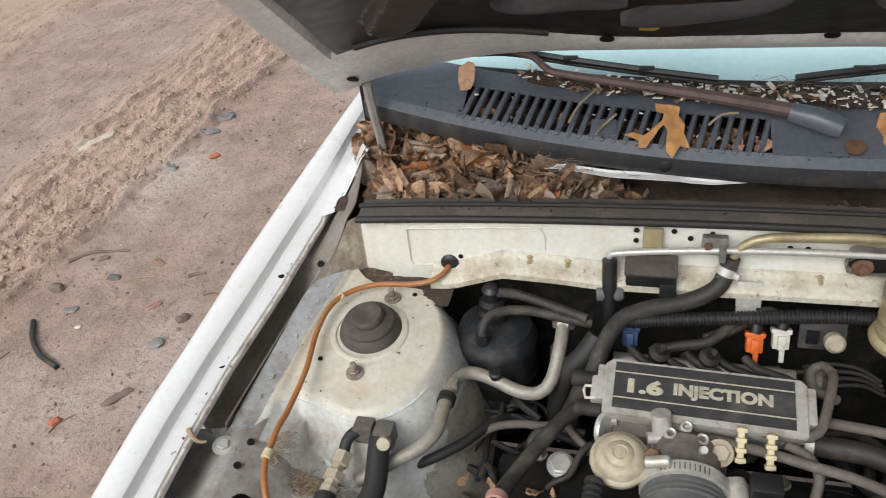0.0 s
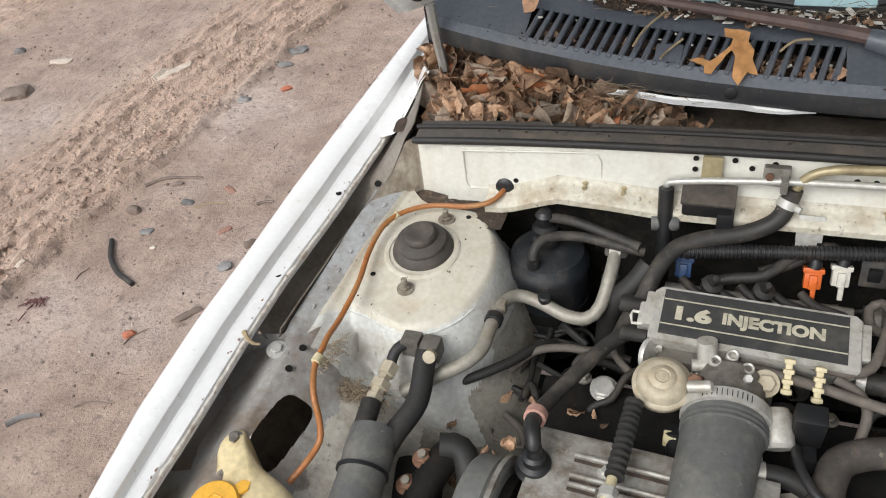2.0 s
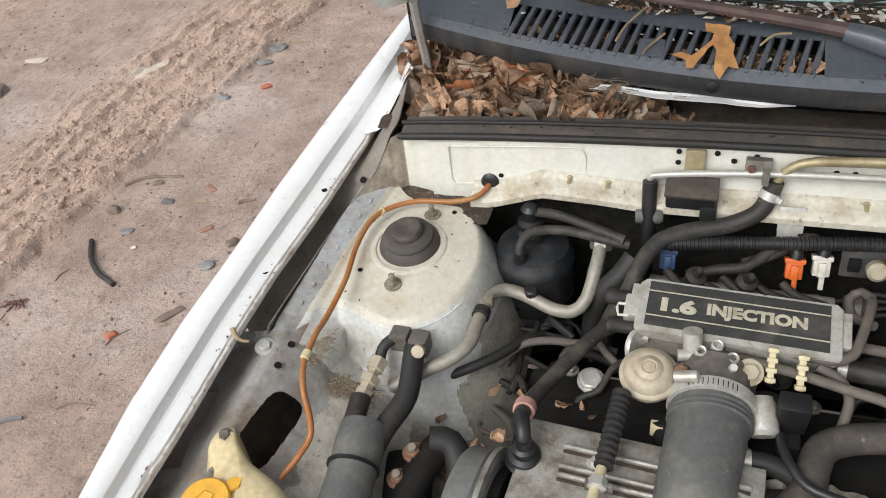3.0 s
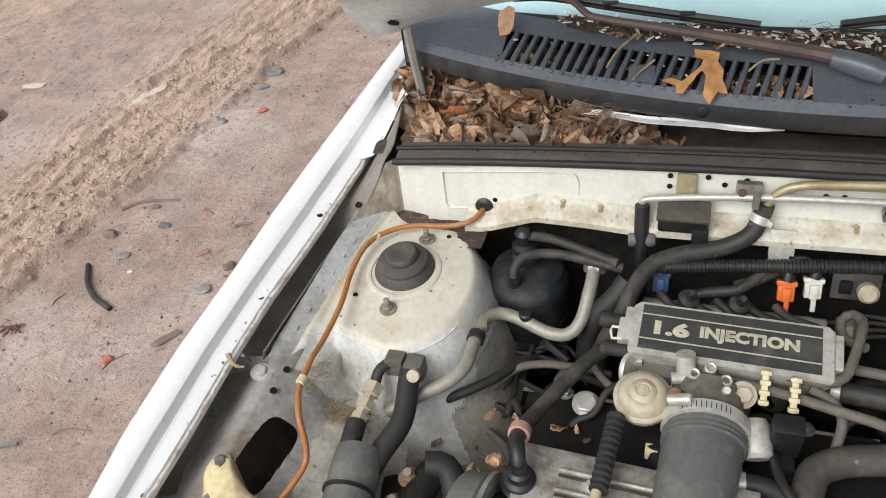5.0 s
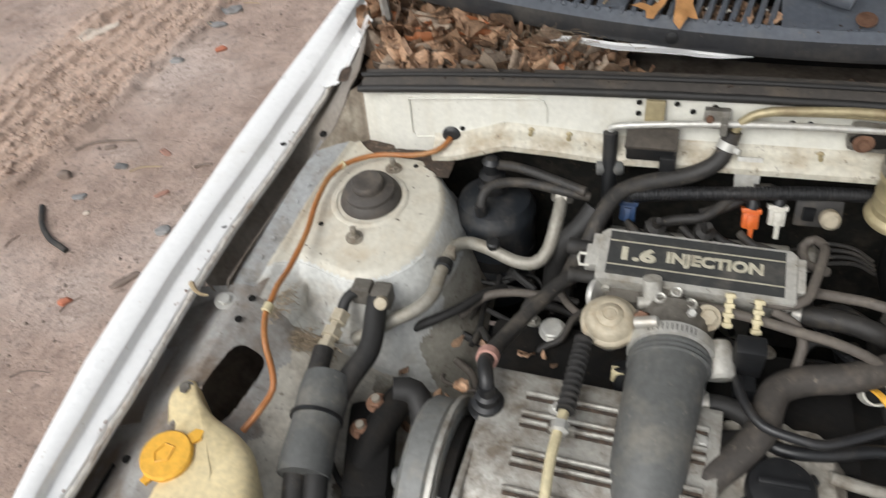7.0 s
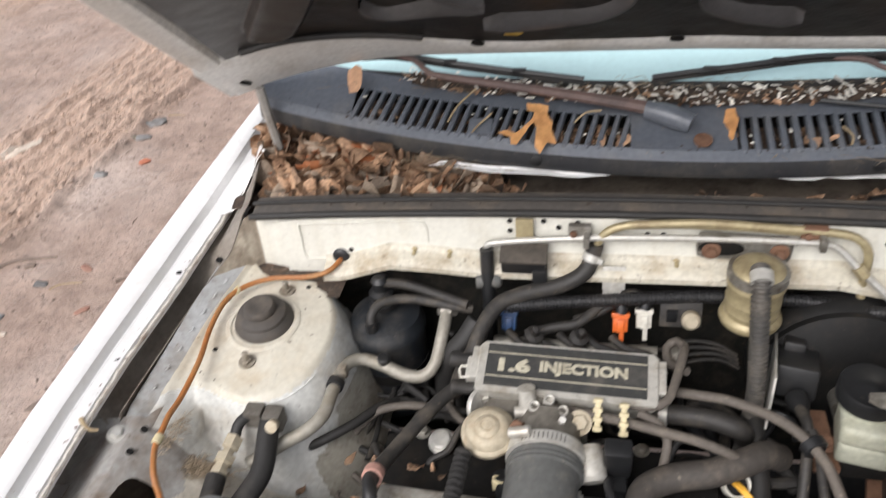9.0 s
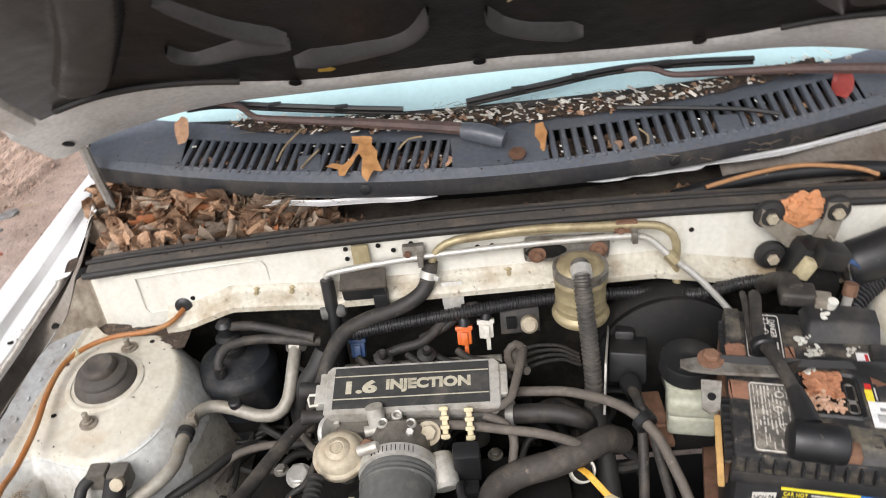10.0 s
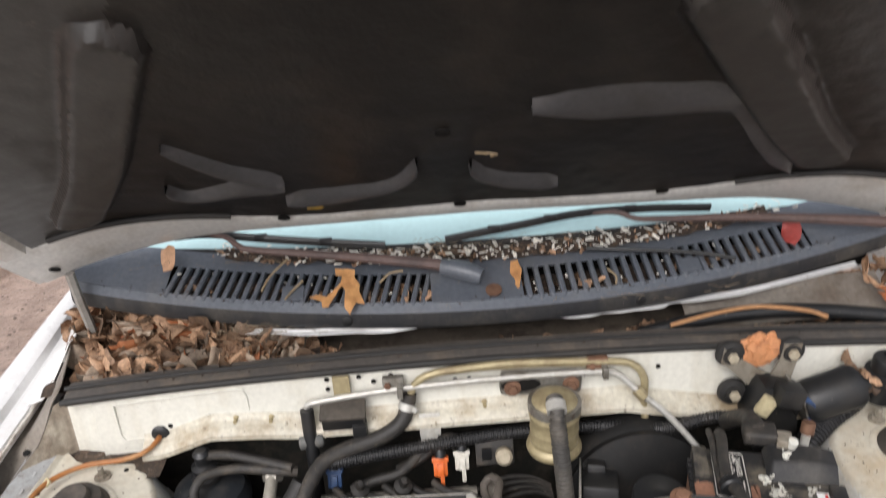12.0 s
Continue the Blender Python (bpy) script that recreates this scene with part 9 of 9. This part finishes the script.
for k, (x, y, a, b, c, turn, m, lab) in enumerate((
        (-1.963, 0.847, 0.055, 0.035, 0.045, 0.3, BROWNSTONE, "brown broken stone on the mud"), (-1.630, 0.360, 0.042, 0.030, 0.024, 0.9, BRICK, "orange-red brick chip on the mud"),
        (-1.509, 0.666, 0.058, 0.046, 0.028, 0.4, STONE, "dark grey stone on the mud"), (-1.505, 0.462, 0.10, 0.032, 0.018, 1.0, BROWNSTONE, "long flat grey-brown stone on the mud"),
        (-1.787, 0.698, 0.024, 0.020, 0.014, 0.2, PALE, "small pale chip on the mud"), (-1.928, 2.000, 0.11, 0.06, 0.03, 0.9, STONE, "flat blue-grey stone on the mud"),
        (-1.936, 1.872, 0.09, 0.05, 0.02, 0.3, STONE, "flat blue-grey stone on the mud"), (-2.401, 1.720, 0.21, 0.07, 0.012, 0.95, PALE, "pale crumbled patch in the ruts"),
        (-1.966, 1.579, 0.065, 0.04, 0.026, 0.2, STONE, "small grey stone on the mud"), (-3.043, 1.777, 0.13, 0.05, 0.03, 0.35, PALE, "long pale chip on the mud"),
        (-1.906, 1.016, 0.05, 0.022, 0.024, 0.3, BROWNSTONE, "dark brown stone on the mud"), (-3.054, 1.495, 0.16, 0.12, 0.06, 0.5, BROWNSTONE, "dark lump of stone in the ruts"),
        (-3.36, 1.855, 0.07, 0.05, 0.04, 0.3, STONE, "dark stone in the ruts"), (-1.831, 1.685, 0.055, 0.03, 0.02, 0.8, BRICK, "red-brown brick chip on the mud"),
        (-1.81, 0.927, 0.055, 0.035, 0.016, 0.2, STONE, "small grey stone on the mud"), (-1.481, 0.771, 0.05, 0.035, 0.03, 0.9, BROWNSTONE, "dark stone on the mud"),
        (-2.148, 0.524, 0.065, 0.05, 0.03, 0.2, PALE, "pale brown stone at the edge of the ruts"), (-1.86, 0.765, 0.055, 0.035, 0.014, 0.3, STONE, "small wet grey stone on the mud"),
        (-1.70, 1.02, 0.07, 0.028, 0.010, -0.5, DULLRED, "flat dull red chip in the mud"), (-1.60, 0.82, 0.06, 0.026, 0.010, 0.8, DULLRED, "flat dull red chip in the mud"))):
    rock(x, y, a, b, c, turn, m, lab, k)
tagged(part("hose_piece", tube([(x, y, ground_height(x, y) + 0.007) for x, y in ((-1.947, 0.702), (-1.895, 0.628), (-1.829, 0.573), (-1.778, 0.548), (-1.743, 0.533))], 0.0082, 14), HOSE), "short cut piece of black hose on the mud", "hose")
rnd = random.Random(77)


def yard_stick(x, y, a, l, r, m, label):
    pts = [(x + l * t * math.cos(a + 0.2 * math.sin(5 * t)), y + l * t * math.sin(a + 0.2 * math.sin(5 * t))) for t in (0, 0.35, 0.7, 1)]
    tagged(part("twig", tube([(p, q, ground_height(p, q) + r * 0.7) for p, q in pts], lambda t: r * (1 - 0.4 * t), 6), m), label, "twig", "twigs in the yard")


yard_stick(-2.02, 0.985, 0.62, 0.20, 0.006, BROWNSTONE, "thin brown branch at the edge of the ruts")
yard_stick(-1.765, 0.905, 0.65, 0.10, 0.003, CORK, "thin pale twig on the mud")
yard_stick(-1.56, 0.955, 0.7, 0.055, 0.006, BROWNSTONE, "short dark stub of wood on the mud")
yard_stick(-1.47, 0.88, 0.45, 0.07, 0.003, BROWNSTONE, "thin brown twig on the mud")
yard_stick(-1.76, 0.02, 0.8, 0.085, 0.008, STONE, "flat dark splinter on the mud")
yard_stick(-1.62, 0.11, 0.5, 0.10, 0.003, BROWNSTONE, "thin brown twig on the mud")
for k in range(12):
    yard_stick(rnd.uniform(-2.0, -1.3), rnd.uniform(0.1, 2.2), rnd.uniform(0, 3), rnd.uniform(0.03, 0.09), rnd.uniform(0.0014, 0.0026), CORK if k % 3 == 0 else BROWNSTONE, "thin broken twig on the mud")
LITTER = mat("dark_red_plant_scrap", (0.13, 0.05, 0.05), 0.7, bump=0.3)
bm = bmesh.new()
for _ in range(26):
    a, l = rnd.uniform(0, 6.28), rnd.uniform(0.01, 0.035)
    p = V(-2.0 + rnd.gauss(0, 0.018), 0.41 + rnd.gauss(0, 0.012), ground_height(-2.0, 0.41) + rnd.uniform(0.002, 0.012))
    tube([p, p + V(l * math.cos(a), l * math.sin(a), rnd.uniform(-0.004, 0.004))], 0.0022, 4, 0.01, bm=bm)
tagged(part("plant_scrap", bm, LITTER), "dark red shredded plant scrap on the mud", "scrap")
bm = bmesh.new()
for _ in range(1700):
    x, y = rnd.uniform(-3.6, -1.05), rnd.uniform(-0.1, 3.4)
    s = rnd.choice((0.004, 0.005, 0.006, 0.008, 0.010, 0.014))
    stone(bm, (x, y, ground_height(x, y) + s * 0.1), s, rnd)
tagged(part("gravel", bm, (BROWNSTONE), None, angle=50), "scattered small stones pressed into the mud", "gravel", kind="stuff")
bm = bmesh.new()
for _ in range(160):
    x, y = rnd.uniform(-3.4, -1.05), rnd.uniform(-0.1, 3.0)
    s = rnd.choice((0.004, 0.005, 0.007, 0.010))
    stone(bm, (x, y, ground_height(x, y) + s * 0.15), s, rnd)
tagged(part("gravel", bm, PALE, None, angle=50), "scattered pale grit on the mud", "gravel", kind="stuff")
bm = bmesh.new()
for _ in range(2600):
    u, y = abs(rnd.gauss(0.22, 0.2)), rnd.uniform(-0.3, 3.4)
    x = -2.07 + 0.10 * (y - 0.8) - u
    s = rnd.choice((0.006, 0.008, 0.010, 0.014, 0.020, 0.026))
    stone(bm, (x, y, ground_height(x, y) + s * 0.03), s, rnd)
tagged(part("mud_clods", bm, MUD, None, angle=70), "crumbled mud clods along the wheel ruts", "mud", kind="stuff")

# ---- wires, hoses and grime deep in the bay ----
COBWEB = mat("dusty_brown_cobweb", (0.26, 0.205, 0.14), 0.9, dirt=(0.14, 0.10, 0.07), dirt_amount=0.4, scale=60, bump=0.0, rand=0.3)
rw = random.Random(5)


def deep_wires(n, lo, hi, radius, label, mats):
    """Dark leads that wander through a part of the bay."""
    for k in range(n):
        a = [rw.uniform(p, q) for p, q in zip(lo, hi)]
        turn = rw.uniform(0, 6.28)
        pts = [Vector(a)]
        for j in range(4):
            turn += rw.gauss(0, 0.6)
            nxt = pts[-1] + V(0.035 * math.cos(turn), 0.035 * math.sin(turn), rw.uniform(-0.014, 0.010))
            pts.append(V(*(min(q, max(p, c)) for p, q, c in zip(lo, hi, nxt))))
        if min((pts[i + 1] - pts[i]).length for i in range(4)) > 0.008:
            hose("wiring_lead", pts, rw.choice(radius), mats[k % len(mats)], label, "engine bay cables", seg=8)


deep_wires(16, (-0.30, 0.02, 0.68), (0.04, 0.085, 0.735), (0.003, 0.004, 0.006), "dark dusty lead behind the intake plenum", (HOSE, DUSTHOSE, RUBBER))
deep_wires(16, (-0.40, -0.17, 0.61), (-0.26, 0.02, 0.675), (0.003, 0.004, 0.0055), "dark dusty lead low beside the engine", (RUBBER, HOSE, DUSTHOSE))
deep_wires(10, (0.03, -0.12, 0.62), (0.17, 0.02, 0.70), (0.004, 0.006, 0.008), "dark lead low in the bay", (RUBBER, BLACK, HOSE))
deep_wires(8, (0.02, -0.26, 0.60), (0.18, -0.14, 0.66), (0.005, 0.007), "dark lead beside the valve cover", (RUBBER, HOSE))
deep_wires(5, (0.42, -0.12, 0.68), (0.47, 0.0, 0.76), (0.004, 0.005), "dark lead between battery and tower", (RUBBER, BLACK))


def tuft(name, label, centre, spread, n, long, seed):
    """A tangle of dusty threads."""
    r = random.Random(seed)
    bm = bmesh.new()
    for _ in range(n):
        p = V(*(c + r.gauss(0, 1) * s for c, s in zip(centre, spread)))
        a, l = r.gauss(0.2, 0.9), r.uniform(0.4, 1) * long
        q = p + V(l * math.cos(a), l * math.sin(a) * 0.6, r.uniform(-0.004, 0.006))
        m = p.lerp(q, 0.5) + V(r.gauss(0, 0.003), r.gauss(0, 0.003), r.uniform(0, 0.006))
        tube([p, m, q], r.choice((0.0002, 0.0003, 0.00045)), 3, 0.01, bm=bm)
    return tagged(part(name, bm, COBWEB), label, "cobweb", kind="stuff")


def on_tower(x, y):
    return tower_height(x, y, -1)


tuft("cobweb", "dusty cobweb tuft in the crease below the tower", (-0.57, -0.186, on_tower(-0.57, -0.186) + 0.003), (0.020, 0.007, 0.0025), 520, 0.020, 1)
tuft("cobweb", "dusty cobweb threads along the apron's crease", (-0.602, -0.16, on_tower(-0.602, -0.16) + 0.004), (0.008, 0.016, 0.002), 120, 0.018, 2)
tuft("cobweb", "root-like threads and dust under the cowl edge", (-0.32, 0.205, 0.925), (0.05, 0.012, 0.005), 60, 0.03, 3)
tuft("cobweb", "dusty threads along the windscreen foot", (-0.02, 0.29, 1.0), (0.18, 0.008, 0.004), 120, 0.03, 4)
tuft("cobweb", "fine threads hanging on the cowl front", (0.30, 0.196, 0.945), (0.14, 0.002, 0.006), 30, 0.025, 5)
for x, y in ((-0.585, -0.04), (-0.49, 0.085), (-0.60, 0.05)):
    part("hole", lathe([(0.0035, 0), (0.0035, 0.001), (0, 0.001)], at((x, y, on_tower(x, y) + 0.0005)), 12), DARK, car)
# grime crumbs lying on the tower, firewall ledge and cowl
bm = bmesh.new()
for _ in range(320):
    k = rw.random()
    if k < 0.08:
        x, y = rw.uniform(-0.60, -0.45), rw.uniform(-0.09, 0.08)
        z = on_tower(x, y)
    elif k < 0.3:
        x, y = rw.uniform(0.48, 0.66), rw.uniform(-0.14, 0.05)
        z = tower_height(x, y, 1)
    elif k < 0.65:
        x, y = rw.uniform(-0.55, 0.62), FY + rw.uniform(0.008, 0.03)
        z = seal_z(x) + 0.006
    else:
        x, d = rw.uniform(-0.55, 0.62), rw.uniform(0.005, 0.02)
        y, z = cowl_front(x) + d, cowl_top(x, d) + 0.001
    if z > 0.7:
        l = rw.choice((0.0008, 0.0012, 0.0016, 0.0024) if k < 0.5 else (0.0012, 0.002, 0.003))
        box((l, l * 0.6, l * 0.4), Matrix.Translation((x, y, z + l * 0.15)) @ Matrix.Rotation(rw.uniform(0, 3), 4, "Z"), 0, bm)
tagged(part("grime_crumbs", bm, MULCH), "tiny dark crumbs of dirt on the painted steel", "dirt", kind="stuff")

# rusty chips along the fender's inner flange
bm = bmesh.new()
for _ in range(46):
    y = rw.uniform(-0.5, 0.1)
    l = rw.choice((0.0007, 0.001, 0.0014, 0.002))
    box((l, l * rw.uniform(1, 3), 0.0006), Matrix.Translation((lerp_rows(FENDER_IN, y)[0] - rw.uniform(0.001, 0.012), y, lip_z(y) + 0.0108)) @ Matrix.Rotation(rw.uniform(-0.4, 0.4), 4, "Z"), 0, bm)
tagged(part("paint_chips", bm, RUST), "rusty chips along the white fender flange", "rust", kind="stuff")
